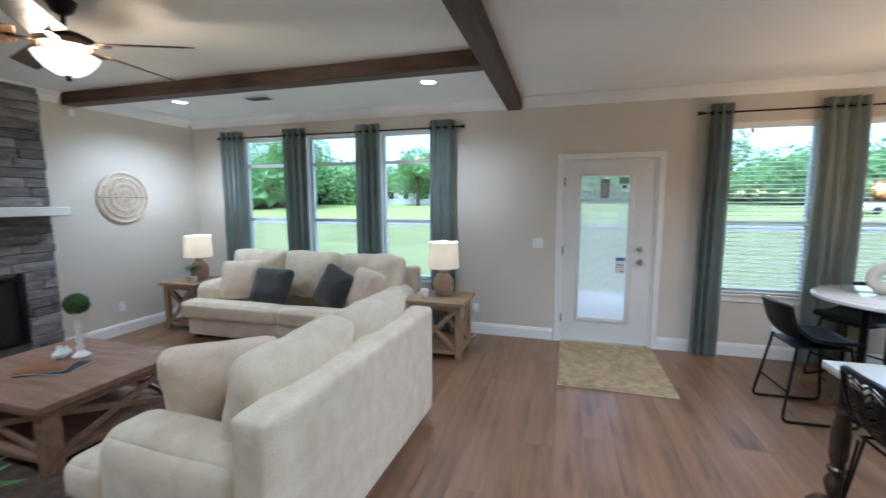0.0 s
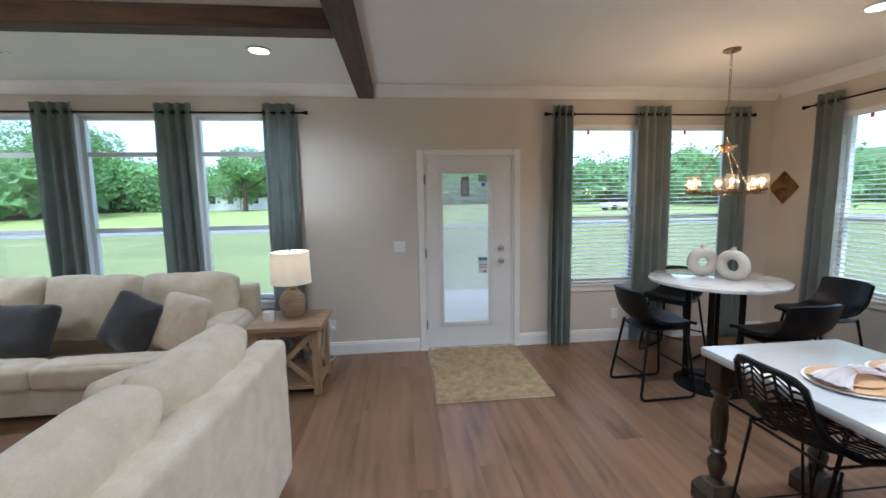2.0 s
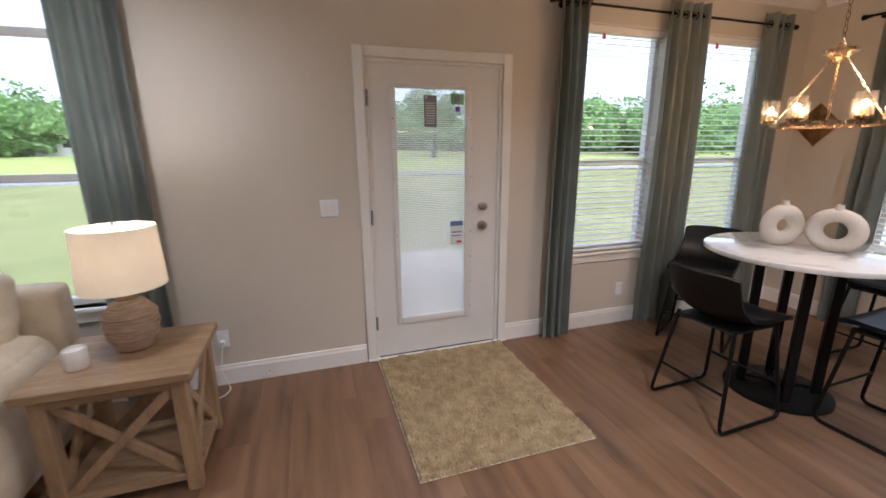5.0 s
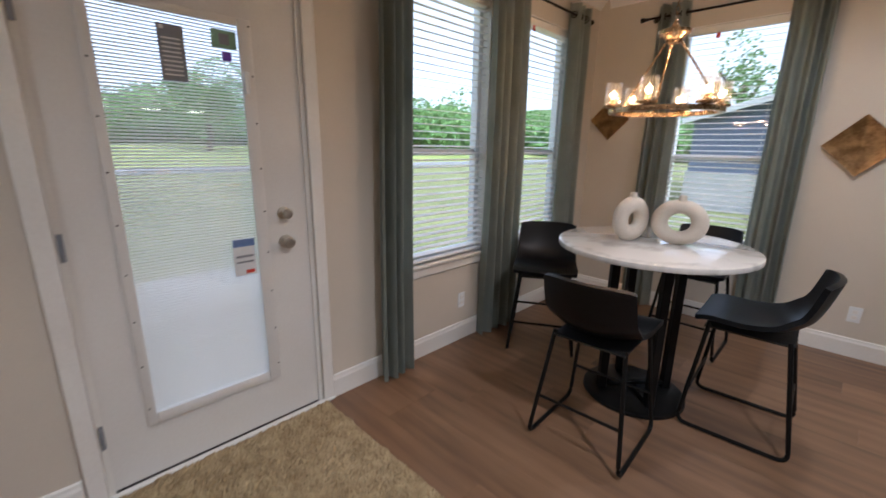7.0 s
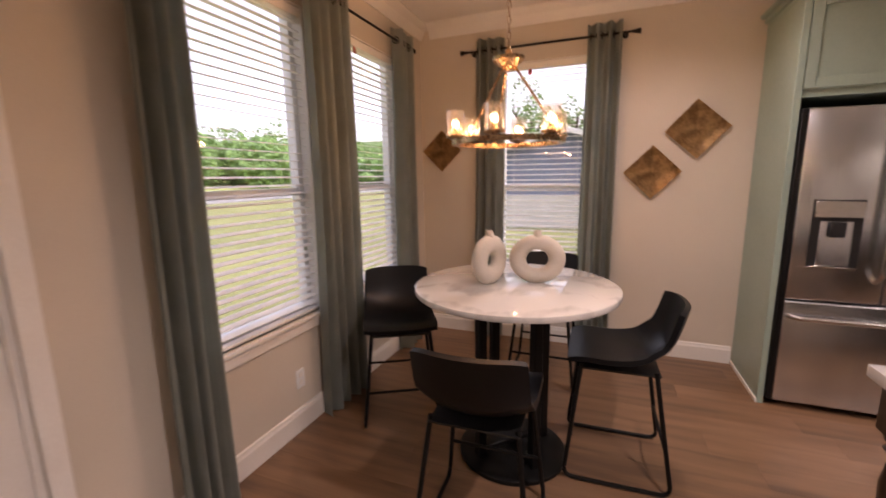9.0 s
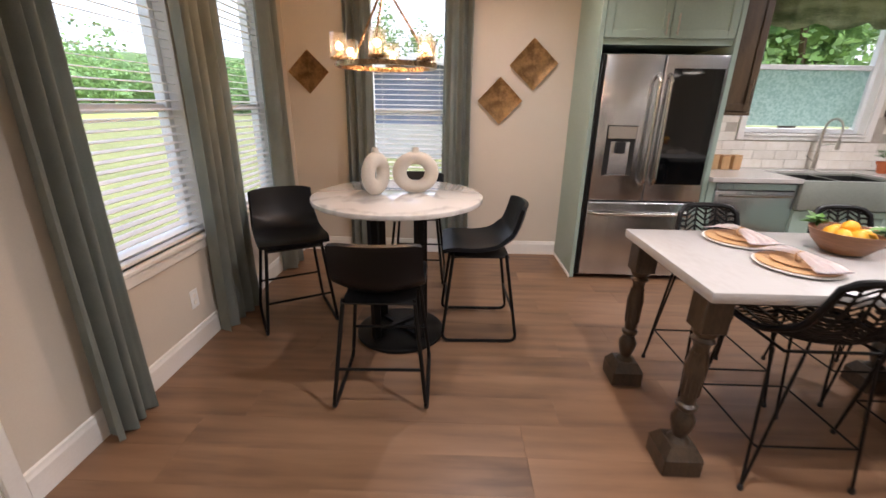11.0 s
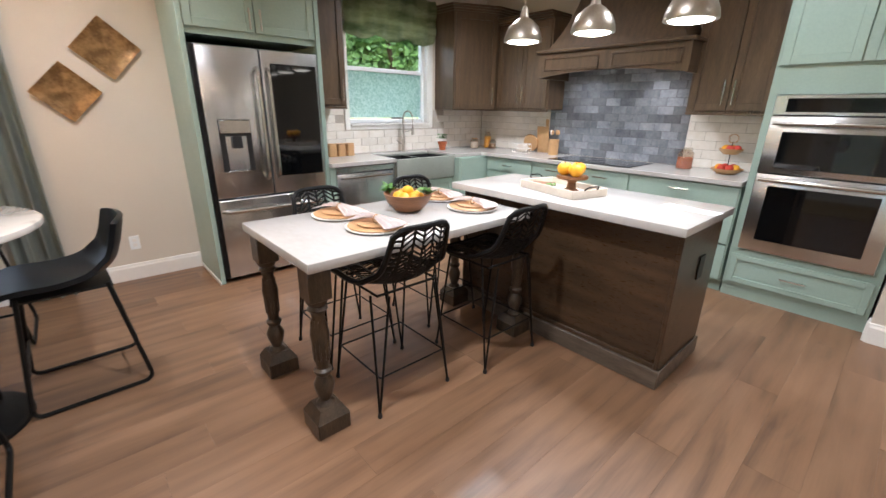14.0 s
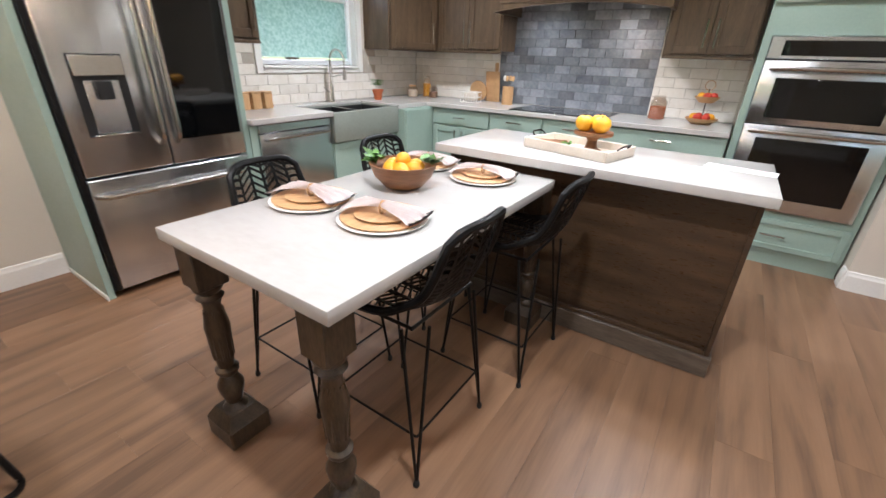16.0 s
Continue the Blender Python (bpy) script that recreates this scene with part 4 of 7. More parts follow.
def sofa(name, label, loc, rz, w, d, seats, backs, arm=0.30, h=0.84):
    """Sofa facing local -y; origin at the middle of its back on the floor."""
    t = thing(name, label, "sofa", loc, rz)
    part("base", box(bmesh.new(), -w / 2 + 0.02, w / 2 - 0.02, -d + 0.06, -0.02, 0.05, 0.27, bevel=0.02, seg=2), SOFA, t)
    part("back", pad(bmesh.new(), (w, 0.17, h - 0.05), pose(0, -0.087, 0.05 + (h - 0.05) / 2), 0.035, 0.006, 18, 0.003, 3), SOFA, t)
    for s in (-1, 1):
        bm = pad(bmesh.new(), (arm, d - 0.36, 0.585), pose(s * (w / 2 - arm / 2), -0.175 - (d - 0.36) / 2, 0.342), 0.10, 0.02, 16, 0.006, 5 + s)
        part("arm", bm, SOFA, t)
        for y in (-d + 0.12, -0.1):
            part("foot", B(s * (w / 2 - 0.1) - 0.03, s * (w / 2 - 0.1) + 0.03, y - 0.03, y + 0.03, 0, 0.06, bevel=0.004), DARKW, t)
    iw = w - 2 * arm
    for k in range(seats):
        cw = iw / seats
        bm = pad(bmesh.new(), (cw - 0.004, d - 0.16, 0.19), pose(-iw / 2 + cw * (k + 0.5), -0.19 - (d - 0.16) / 2, 0.365), 0.05, 0.02, 16, 0.006, 11 + k)
        fw = w / seats
        pad(bm, (fw - 0.004, 0.25, 0.188), pose(-w / 2 + fw * (k + 0.5), -d + 0.095, 0.364), 0.05, 0.012, 14, 0.005, 15 + k)
        part("seat_cushion", bm, SOFA, t)
    bw_ = iw + 2 * arm * 0.55
    for k in range(backs):
        cw = bw_ / backs
        bm = puff(bmesh.new(), (cw + 0.015, 0.56, 0.30), pose(-bw_ / 2 + cw * (k + 0.5), -0.275, 0.715, 77, 0, 0), 18, 5.0, 0.022, 21 + k, 0.5)
        part("back_cushion", bm, SOFA, t)
    return t


def pillow(label, material, loc, rot, s, seed, thick=0.2, ribs=0, tall=1.0):
    t = thing("throw_pillow", label, "pillow", loc, 0, "scatter cushions")
    bm = bmesh.new()
    puff(bm, (s, s * tall, thick), Matrix.Identity(4), 14, 5.5, 0.012, seed, 0.62)
    ob = part("cover", bm, material, t)
    ob.matrix_basis = pose(0, 0, 0, *rot)
    if ribs:
        for k in range(ribs):
            u = -s * 0.38 + s * 0.76 * k / (ribs - 1)
            pts = []
            for q in range(9):
                v = -s * 0.42 + s * 0.84 * q / 8
                e = max(abs(u), abs(v)) / (s / 2)
                pts.append((u + 0.012 * math.sin(q * 1.7 + k), v, thick / 2 * (1 - 0.62 * e ** 3) * (1 - (abs(u) / (s / 2)) ** 2.9 * 0.5) * (1 - (abs(v) / (s / 2)) ** 2.9 * 0.5)))
            bm = bmesh.new()
            tube(bm, pts, 0.009, 6)
            r = part("ridge", bm, material, ob)
    return t


sofa("sofa", "cream upholstered three-back sofa under the windows", (-2.93, 4.70, 0), 0, 2.62, 1.0, 2, 3)
sofa("loveseat", "cream upholstered loveseat with its back to the walkway", (-0.93, 2.02, 0), -92.5, 1.72, 1.13, 2, 2)
PW, PD = "cream textured square throw pillow on the sofa", "charcoal square throw pillow on the sofa"
pillow(PW, PILLOW_W, (-3.72, 4.10, 0.66), (68, 0, 20), 0.48, 1, ribs=8)
pillow(PD, PILLOW_D, (-3.25, 4.05, 0.63), (64, 0, -6), 0.54, 2, tall=0.75)
pillow(PD, PILLOW_D, (-2.42, 4.04, 0.655), (68, 18, -22), 0.45, 3)
pillow("cream swirl-patterned square throw pillow on the sofa", PILLOW_W, (-2.02, 4.00, 0.655), (68, 6, -28), 0.45, 4, ribs=7)
pillow("cream ribbed square throw pillow on the loveseat", PILLOW_W, (-1.56, 1.60, 0.70), (72, 0, -139), 0.52, 5, ribs=9, thick=0.22)
pillow("cream patterned square throw pillow on the loveseat", PILLOW_W, (-1.50, 2.50, 0.645), (66, -4, -110), 0.46, 6, ribs=8)


def x_table(name, label, cat, loc, w, d, h, top=0.04, leg=0.06, shelf=0.09, wood=None):
    """A rustic table with X-braced sides; origin at the middle of its footprint."""
    OAK_, OAKY_ = (wood, wood) if wood else (OAK, OAKY)
    t = thing(name, label, cat, loc)
    part("tabletop", box(bmesh.new(), -w / 2, w / 2, -d / 2, d / 2, h - top, h, bevel=0.005), wood or OAK, t)
    i = 0.035
    for sx in (-1, 1):
        for sy in (-1, 1):
            x, y = sx * (w / 2 - i - leg / 2), sy * (d / 2 - i - leg / 2)
            part("leg", B(x - leg / 2, x + leg / 2, y - leg / 2, y + leg / 2, 0, h - top - 0.001, bevel=0.004), OAKY_, t)
    part("apron", B(-w / 2 + i + 0.01, w / 2 - i - 0.01, -d / 2 + i + 0.008, d / 2 - i - 0.008, h - top - 0.05, h - top - 0.002), OAK_, t)
    if shelf:
        part("shelf", B(-w / 2 + i + 0.008, w / 2 - i - 0.008, -d / 2 + i + 0.008, d / 2 - i - 0.008, shelf - 0.035, shelf, bevel=0.003), OAK_, t)
    z0, z1 = shelf, h - top - 0.05
    for sx in (-1, 1):
        L = d - 2 * i - 2 * leg
        a = math.degrees(math.atan2(z1 - z0, L))
        ln = math.hypot(L, z1 - z0)
        for s in (-1, 1):
            bm = bmesh.new()
            obox(bm, (0.022, ln, 0.042), pose(sx * (w / 2 - i - leg / 2) + 0.006 * s, 0, (z0 + z1) / 2, s * a, 0, 0), 0.003)
            part("brace", bm, OAKY_, t)
    for sy in (-1, 1):
        L = w - 2 * i - 2 * leg
        a = math.degrees(math.atan2(z1 - z0, L))
        ln = math.hypot(L, z1 - z0)
        for s in (-1, 1):
            bm = bmesh.new()
            obox(bm, (ln, 0.022, 0.042), pose(0, sy * (d / 2 - i - leg / 2) + 0.006 * s, (z0 + z1) / 2, 0, s * a, 0), 0.003)
            part("brace", bm, OAKY_, t)
    return t


x_table("end_table", "weathered oak end table with X-shaped side braces", "side table", (-1.215, 4.18, 0), 0.62, 0.56, 0.60)
x_table("end_table", "weathered oak end table beside the far sofa arm", "side table", (-4.58, 4.22, 0), 0.56, 0.56, 0.60)
x_table("coffee_table", "low weathered oak coffee table with X-braced ends", "coffee table", (-3.36, 1.98, 0.014), 1.18, 0.96, 0.446, 0.045, 0.09, 0.1, COFFEE)


def table_lamp(label, loc):
    t = thing("table_lamp", label, "lamp", loc, 0, "table lamps")
    bm = bmesh.new()
    prof = [(0.055, 0.0), (0.075, 0.008), (0.095, 0.05), (0.108, 0.10), (0.110, 0.14), (0.102, 0.185), (0.07, 0.225), (0.045, 0.24), (0.044, 0.27), (0.03, 0.285)]
    lathe(bm, prof, 28)
    body = part("base", bm, BASKET, t, "woven natural fibre base")
    for z, r in ((0.07, 0.103), (0.12, 0.1105), (0.17, 0.107)):
        bm = bmesh.new()
        tube(bm, [(r * math.cos(q * math.pi / 14), r * math.sin(q * math.pi / 14), z) for q in range(28)], 0.004, 6, closed=True)
        part("band", bm, BASKET, body)
    bm = bmesh.new()
    tube(bm, [(0, 0, 0.28), (0, 0, 0.50)], 0.006, 8)
    part("stem", bm, NICKEL, t)
    bm = bmesh.new()
    lathe(bm, [(0.170, 0.30), (0.158, 0.575), (0.155, 0.575), (0.167, 0.30)], 40)
    part("shade", bm, SHADE, t, "cream drum shade, lit")
    bm = bmesh.new()
    lathe(bm, [(0.012, 0.36), (0.03, 0.40), (0.028, 0.43), (0.001, 0.45)], 14)
    part("bulb", bm, BULB, t)
    lathe_f = bmesh.new()
    lathe(lathe_f, [(0.004, 0.5), (0.01, 0.578), (0.006, 0.595), (0.001, 0.6)], 10)
    part("finial", lathe_f, NICKEL, t)
    return t


table_lamp("lit table lamp with a woven base on the end table", (-1.21, 4.25, 0.601))
table_lamp("lit table lamp with a woven base behind the sofa arm", (-4.52, 4.25, 0.601))
lamp("table_lamp_light", "POINT", (-1.21, 4.25, 1.06), 6, WARM, 0.06)
lamp("table_lamp_light", "POINT", (-4.52, 4.25, 1.06), 6, WARM, 0.06)
c = thing("candle", "white candle in a pale jar on the end table", "candle", (-1.375, 4.10, 0.601))
part("jar", lathe(bmesh.new(), [(0.04, 0), (0.044, 0.01), (0.044, 0.085), (0.04, 0.09), (0.036, 0.078), (0.001, 0.078)], 20), WHITEC, c)


def sprigs(bm, at, n, spread, h, leaf, rnd):
    for k in range(n):
        a = rnd.uniform(0, 6.28)
        r = spread * rnd.uniform(0.2, 1)
        top = Vector((at[0] + r * math.cos(a), at[1] + r * math.sin(a), at[2] + h * rnd.uniform(0.5, 1)))
        d = Vector((math.cos(a), math.sin(a), rnd.uniform(-0.2, 0.7))).normalized()
        s = d.cross(Vector((0, 0, 1))).normalized()
        w = leaf * rnd.uniform(0.7, 1.2)
        v = [bm.verts.new(top - d * w), bm.verts.new(top + s * w * 0.45 + Vector((0, 0, w * 0.12))), bm.verts.new(top + d * w), bm.verts.new(top - s * w * 0.45)]
        bm.faces.new(v)
    return bm


fl = thing("flower_pot", "small white pot with a green leafy sprig", "plant", (-4.42, 4.06, 0.601))
part("pot", lathe(bmesh.new(), [(0.03, 0), (0.04, 0.02), (0.045, 0.07), (0.04, 0.075)], 16), WHITEC, fl)
part("leaves", sprigs(bmesh.new(), (0, 0, 0.08), 60, 0.09, 0.13, 0.04, random.Random(3)), LEAF, fl, soft=False)

st = thing("candlestick_topiary", "white turned candlestick topped by a green moss ball", "decoration", (-3.42, 2.14, 0.461))
part("candlestick", lathe(bmesh.new(), [(0.055, 0), (0.058, 0.012), (0.035, 0.03), (0.02, 0.05), (0.028, 0.075), (0.018, 0.1), (0.024, 0.14), (0.016, 0.18), (0.026, 0.22), (0.017, 0.27), (0.03, 0.315), (0.034, 0.335)], 20), WHITEC, st)
moss = puff(bmesh.new(), (0.145, 0.145, 0.14), pose(0, 0, 0.40), 12, 2, 0.012, 8)
rnd = random.Random(31)
for k in range(900):
    d = Vector((rnd.gauss(0, 1), rnd.gauss(0, 1), rnd.gauss(0, 1))).normalized()
    c = Vector((0, 0, 0.40)) + d * rnd.uniform(0.066, 0.08)
    e = d.cross(Vector((rnd.gauss(0, 1), rnd.gauss(0, 1), rnd.gauss(0, 1)))).normalized() * 0.007
    moss.faces.new([moss.verts.new(q) for q in (c - e, c + d * 0.006 + e.cross(d), c + e, c - d * 0.003 - e.cross(d))])
part("moss_ball", moss, MOSS, st, "green moss ball", soft=False)
for x, y, s in ((-3.5, 2.05, 1.0), (-3.55, 2.12, 0.75)):
    v = thing("bud_vase", "small white ceramic bud vase on the coffee table", "vase", (x, y, 0.461))
    part("vase_body", lathe(bmesh.new(), [(0.02 * s, 0), (0.042 * s, 0.02 * s), (0.045 * s, 0.045 * s), (0.02 * s, 0.075 * s), (0.012 * s, 0.09 * s), (0.016 * s, 0.1 * s)], 18), WHITEC, v)
for k, (x, y, r, m_) in enumerate(((-3.32, 1.93, 20, PAPER), (-3.38, 1.90, 34, TERRA))):
    b = thing("magazine", "glossy magazine lying on the coffee table", "magazine", (x, y, 0.4605 + 0.0105 * k), r)
    part("pages", box(bmesh.new(), -0.14, 0.14, -0.11, 0.11, 0, 0.008, bevel=0.002), PAPER, b)
    part("cover", box(bmesh.new(), -0.141, 0.141, -0.111, 0.111, 0.0081, 0.0098), DARKP if k == 0 else BOWLW, b)
rg = thing("area_rug", "dark brown woven rug under the coffee table", "rug", (-3.3, 1.6, 0.003), 0)
part("woven_sheet", box(bmesh.new(), -1.25, 1.25, -1.6, 1.15, 0, 0.012, bevel=0.004), DRUG, rg)
pl = thing("potted_plant", "broad-leaved green plant beside the loveseat", "plant", (-2.42, 0.94, 0.016))
part("pot", lathe(bmesh.new(), [(0.08, 0), (0.11, 0.03), (0.12, 0.2), (0.11, 0.21), (0.105, 0.18), (0.001, 0.18)], 20), BASKET, pl)
part("leaves", sprigs(bmesh.new(), (0, 0, 0.2), 34, 0.17, 0.26, 0.11, random.Random(9)), LEAF, pl, soft=False)

# fireplace
fp = thing("fireplace", "grey stacked-stone fireplace with a white mantel shelf", "fireplace", (WX, 1.75, 0))
FX = 0.10
part("core", box(bmesh.new(), 0.001, FX - 0.02, -1.28, 1.24, 0.95, CEIL - 0.002), STONE, fp, soft=False)
bm = bmesh.new()
box(bm, 0.001, FX - 0.02, -1.28, -0.95, 0.0, 0.95)
box(bm, 0.001, FX - 0.02, 0.95, 1.24, 0.0, 0.95)
box(bm, 0.001, FX - 0.02, -0.95, 0.95, 0.0, 0.22)
part("core", bm, STONE, fp, soft=False)
part("mantel", box(bmesh.new(), 0.0, 0.27, -1.36, 1.32, 1.47, 1.56, bevel=0.006), TRIM, fp, "white painted mantel shelf")
fb = part("firebox", box(bmesh.new(), 0.002, FX - 0.03, -0.95, 0.95, 0.221, 0.88), DARKP, fp, "black firebox")
bm = bmesh.new()
for a in ((-0.95, 0.95, 0.22, 0.26), (-0.95, 0.95, 0.84, 0.88), (-0.95, -0.91, 0.26, 0.84), (0.91, 0.95, 0.26, 0.84)):
    box(bm, FX - 0.03, FX + 0.005, a[0], a[1], a[2], a[3], bevel=0.003)
part("surround", bm, BLACKM, fb)
rnd = random.Random(12)
row_h = 0.092
meshes = {}
for r in range(29):
    z = 0.004 + r * row_h
    y = -1.28 - rnd.uniform(0, 0.3)
    while y < 1.24:
        w = rnd.choice((0.28, 0.36, 0.46))
        y0, y1 = max(y, -1.28), min(y + w - 0.004, 1.24)
        inside = 0.18 < z + row_h and z < 0.89 and y1 > -0.96 and y0 < 0.96
        if 1.40 < z + row_h * 0.5 < 1.58 or (inside and y0 > -0.96 and y1 < 0.96):
            y += w
            continue
        if inside:
            if y0 < -0.96:
                y1 = -0.96
            else:
                y0 = max(y0, 0.96)
        if y1 - y0 > 0.04:
            key = (round(y1 - y0, 2), rnd.randint(0, 2))
            if key not in meshes:
                m2 = bpy.data.meshes.new("stone")
                b2 = box(bmesh.new(), -0.02, 0.012 + 0.007 * key[1], 0, key[0] - 0.003, 0, row_h - 0.005, bevel=0.004)
                b2.to_mesh(m2)
                b2.free()
                m2.materials.append(STONE)
                meshes[key] = m2
            piece("stone", meshes[key], fp, (FX - 0.012, y0, z))
        y += w

# wall medallion
md = thing("wall_medallion", "round whitewashed carved wooden wall medallion", "wall decoration", (WX + 0.002, 3.80, 1.66))
for r, tr in ((0.295, 0.014), (0.235, 0.009), (0.16, 0.01), (0.085, 0.008)):
    bm = bmesh.new()
    tube(bm, [(0.014, r * math.cos(q * math.pi / 24), r * math.sin(q * math.pi / 24)) for q in range(48)], tr, 8, closed=True)
    part("ring", bm, PILLOW_W, md, "whitewashed carved ring")
for q in range(12):
    a = q * math.pi / 6
    bm = bmesh.new()
    tube(bm, [(0.012, 0.03 * math.cos(a), 0.03 * math.sin(a)), (0.012, 0.29 * math.cos(a), 0.29 * math.sin(a))], 0.006, 6)
    part("spoke", bm, OAK if q % 6 == 0 else PILLOW_W, md)
    for rr in (0.12, 0.2):
        bm = bmesh.new()
        b = a + math.pi / 12
        tube(bm, [(0.012, (rr + 0.026 * math.cos(k * math.pi / 6)) * math.cos(b) - 0.026 * math.sin(k * math.pi / 6) * math.sin(b), (rr + 0.026 * math.cos(k * math.pi / 6)) * math.sin(b) + 0.026 * math.sin(k * math.pi / 6) * math.cos(b)) for k in range(12)], 0.005, 5, closed=True)
        part("petal", bm, PILLOW_W, md)
sn = thing("motion_detector", "small white sensor high on the wall", "sensor", (WX + 0.001, 3.31, 2.56))
part("housing", box(bmesh.new(), 0, 0.04, -0.025, 0.025, -0.04, 0.04, bevel=0.008), VINYL, sn)

# ceiling fan
fan = thing("ceiling_fan", "bronze ceiling fan with dark blades and a glowing glass bowl", "ceiling fan", (-2.78, 1.83, 2.33))
part("canopy", lathe(bmesh.new(), [(0.02, 0.34), (0.05, 0.36), (0.07, 0.40), (0.072, 0.4185)], 24), BRONZE, fan)
part("downrod", tube(bmesh.new(), [(0, 0, 0.24), (0, 0, 0.35)], 0.014, 10), BRONZE, fan)
part("motor", lathe(bmesh.new(), [(0.03, 0.155), (0.13, 0.165), (0.145, 0.19), (0.14, 0.215), (0.09, 0.24), (0.03, 0.25)], 28), BRONZE, fan)
part("bowl", lathe(bmesh.new(), [(0.001, 0.0), (0.06, 0.012), (0.10, 0.04), (0.135, 0.08), (0.155, 0.115), (0.15, 0.118), (0.09, 0.05), (0.001, 0.012)], 32), FANGLASS, fan, "frosted glass light bowl, lit")
part("bowl_finial", lathe(bmesh.new(), [(0.004, -0.025), (0.014, -0.015), (0.01, -0.004), (0.02, 0.004)], 12), BRONZE, fan)
for k in range(5):
    bm = bmesh.new()
    obox(bm, (0.48, 0.165, 0.008), pose(0.44, 0, 0.185, 15, 0, 0), 0.003)
    for v in bm.verts:
        if v.co.x > 0.6:
            v.co.y *= 0.82
    bl_ = part("blade", bm, DARKH, fan, "dark wooden blade", m=pose(0, 0, 0, 0, 0, 22 + 72 * k))
    bm = bmesh.new()
    obox(bm, (0.14, 0.04, 0.01), pose(0.17, 0, 0.175), 0.003)
    part("blade_iron", bm, BRONZE, bl_)
part("light_stem", tube(bmesh.new(), [(0, 0, 0.02), (0, 0, 0.16)], 0.012, 8), BRONZE, fan)
for k in range(3):
    a = radians(120 * k + 40)
    lamp("fan_light", "POINT", (-2.78 + 0.08 * math.cos(a), 1.83 + 0.08 * math.sin(a), 2.33 + 0.125), 9, (1.0, 0.66, 0.36), 0.025)

# The unseen fill lamps get the same fixture as the seen cans.
for cx, cy, watts in CANS_AND_FILLS:
    t = thing("recessed_light", "round recessed ceiling downlight, lit, some added unseen as fill", "downlight", (cx, cy, CEIL), 0, "recessed lights")
    part("trim_ring", lathe(bmesh.new(), [(0.095, 0), (0.095, -0.006), (0.075, -0.01), (0.07, -0.004), (0.07, 0.0)], 28), TRIM, t)
    part("diffuser", lathe(bmesh.new(), [(0.07, -0.001), (0.069, -0.003), (0.001, -0.004)], 24), DISC, t, "glowing diffuser")
vt = thing("ceiling_vent", "white slatted air vent in the ceiling", "vent", (-3.27, 4.02, CEIL))
part("vent_frame", box(bmesh.new(), -0.16, 0.16, -0.085, 0.085, -0.008, -0.0005, bevel=0.003), TRIM, vt)
for k in range(7):
    part("slat", obox(bmesh.new(), (0.27, 0.014, 0.002), pose(0, -0.055 + 0.018 * k, -0.011, 35, 0, 0)), INK, vt, soft=False)

# ---- entry mat ----
mt = thing("door_mat", "beige shaggy entry mat in front of the door", "mat", (0.49, 4.235, 0.003), 0)
bm = bmesh.new()
rnd = random.Random(4)
nx, ny = 150, 184
grid = []
for j in range(ny + 1):
    row = []
    for i in range(nx + 1):
        e = min(i, nx - i, j, ny - j)
        x, y = -0.48 + 0.96 * i / nx, -0.59 + 1.18 * j / ny
        if e == 0:
            x += rnd.uniform(-0.006, 0.006)
            y += rnd.uniform(-0.006, 0.006)
        z = 0.0 if e == 0 else 0.012 + 0.018 * rnd.random() + 0.008 * noise.noise(Vector((x * 11, y * 11, 0))) + 0.005 * noise.noise(Vector((x * 34, y * 34, 2)))
        row.append(bm.verts.new((x, y, z)))
    grid.append(row)
for a, b in zip(grid, grid[1:]):
    for i in range(nx):
        bm.faces.new((a[i], a[i + 1], b[i + 1], b[i]))
part("shag_mat", bm, RUG, mt)
part("backing", box(bmesh.new(), -0.484, 0.476, -0.592, 0.588, 0.0, 0.003), CERAM, mt)

# ---- dining corner ----
rt = thing("round_table", "round counter-height table with a veined marble top", "table", (2.345, 3.67, 0))
part("tabletop", lathe(bmesh.new(), [(0.001, 0.885), (0.485, 0.885), (0.498, 0.89), (0.502, 0.902), (0.498, 0.915), (0.488, 0.92), (0.001, 0.9205)], 72), MARBLE, rt, "polished white marble top with grey veins")
part("base_plate", lathe(bmesh.new(), [(0.275, 0), (0.28, 0.006), (0.278, 0.022), (0.262, 0.03), (0.001, 0.031)], 48), BLACKM, rt, "round black metal base plate")
for k in range(4):
    a = radians(45 + 90 * k)
    part("post", B(-0.023, 0.023, -0.023, 0.023, 0.03, 0.884, bevel=0.004), BLACKM, rt, m=pose(0.19 * math.cos(a), 0.19 * math.sin(a), 0, 0, 0, math.degrees(a)))
for k in range(2):
    part("cross_bar", obox(bmesh.new(), (0.37, 0.035, 0.022), pose(0, 0, 0.043 + 0.0225 * k, 0, 0, 45 + 90 * k), 0.003), BLACKM, rt)


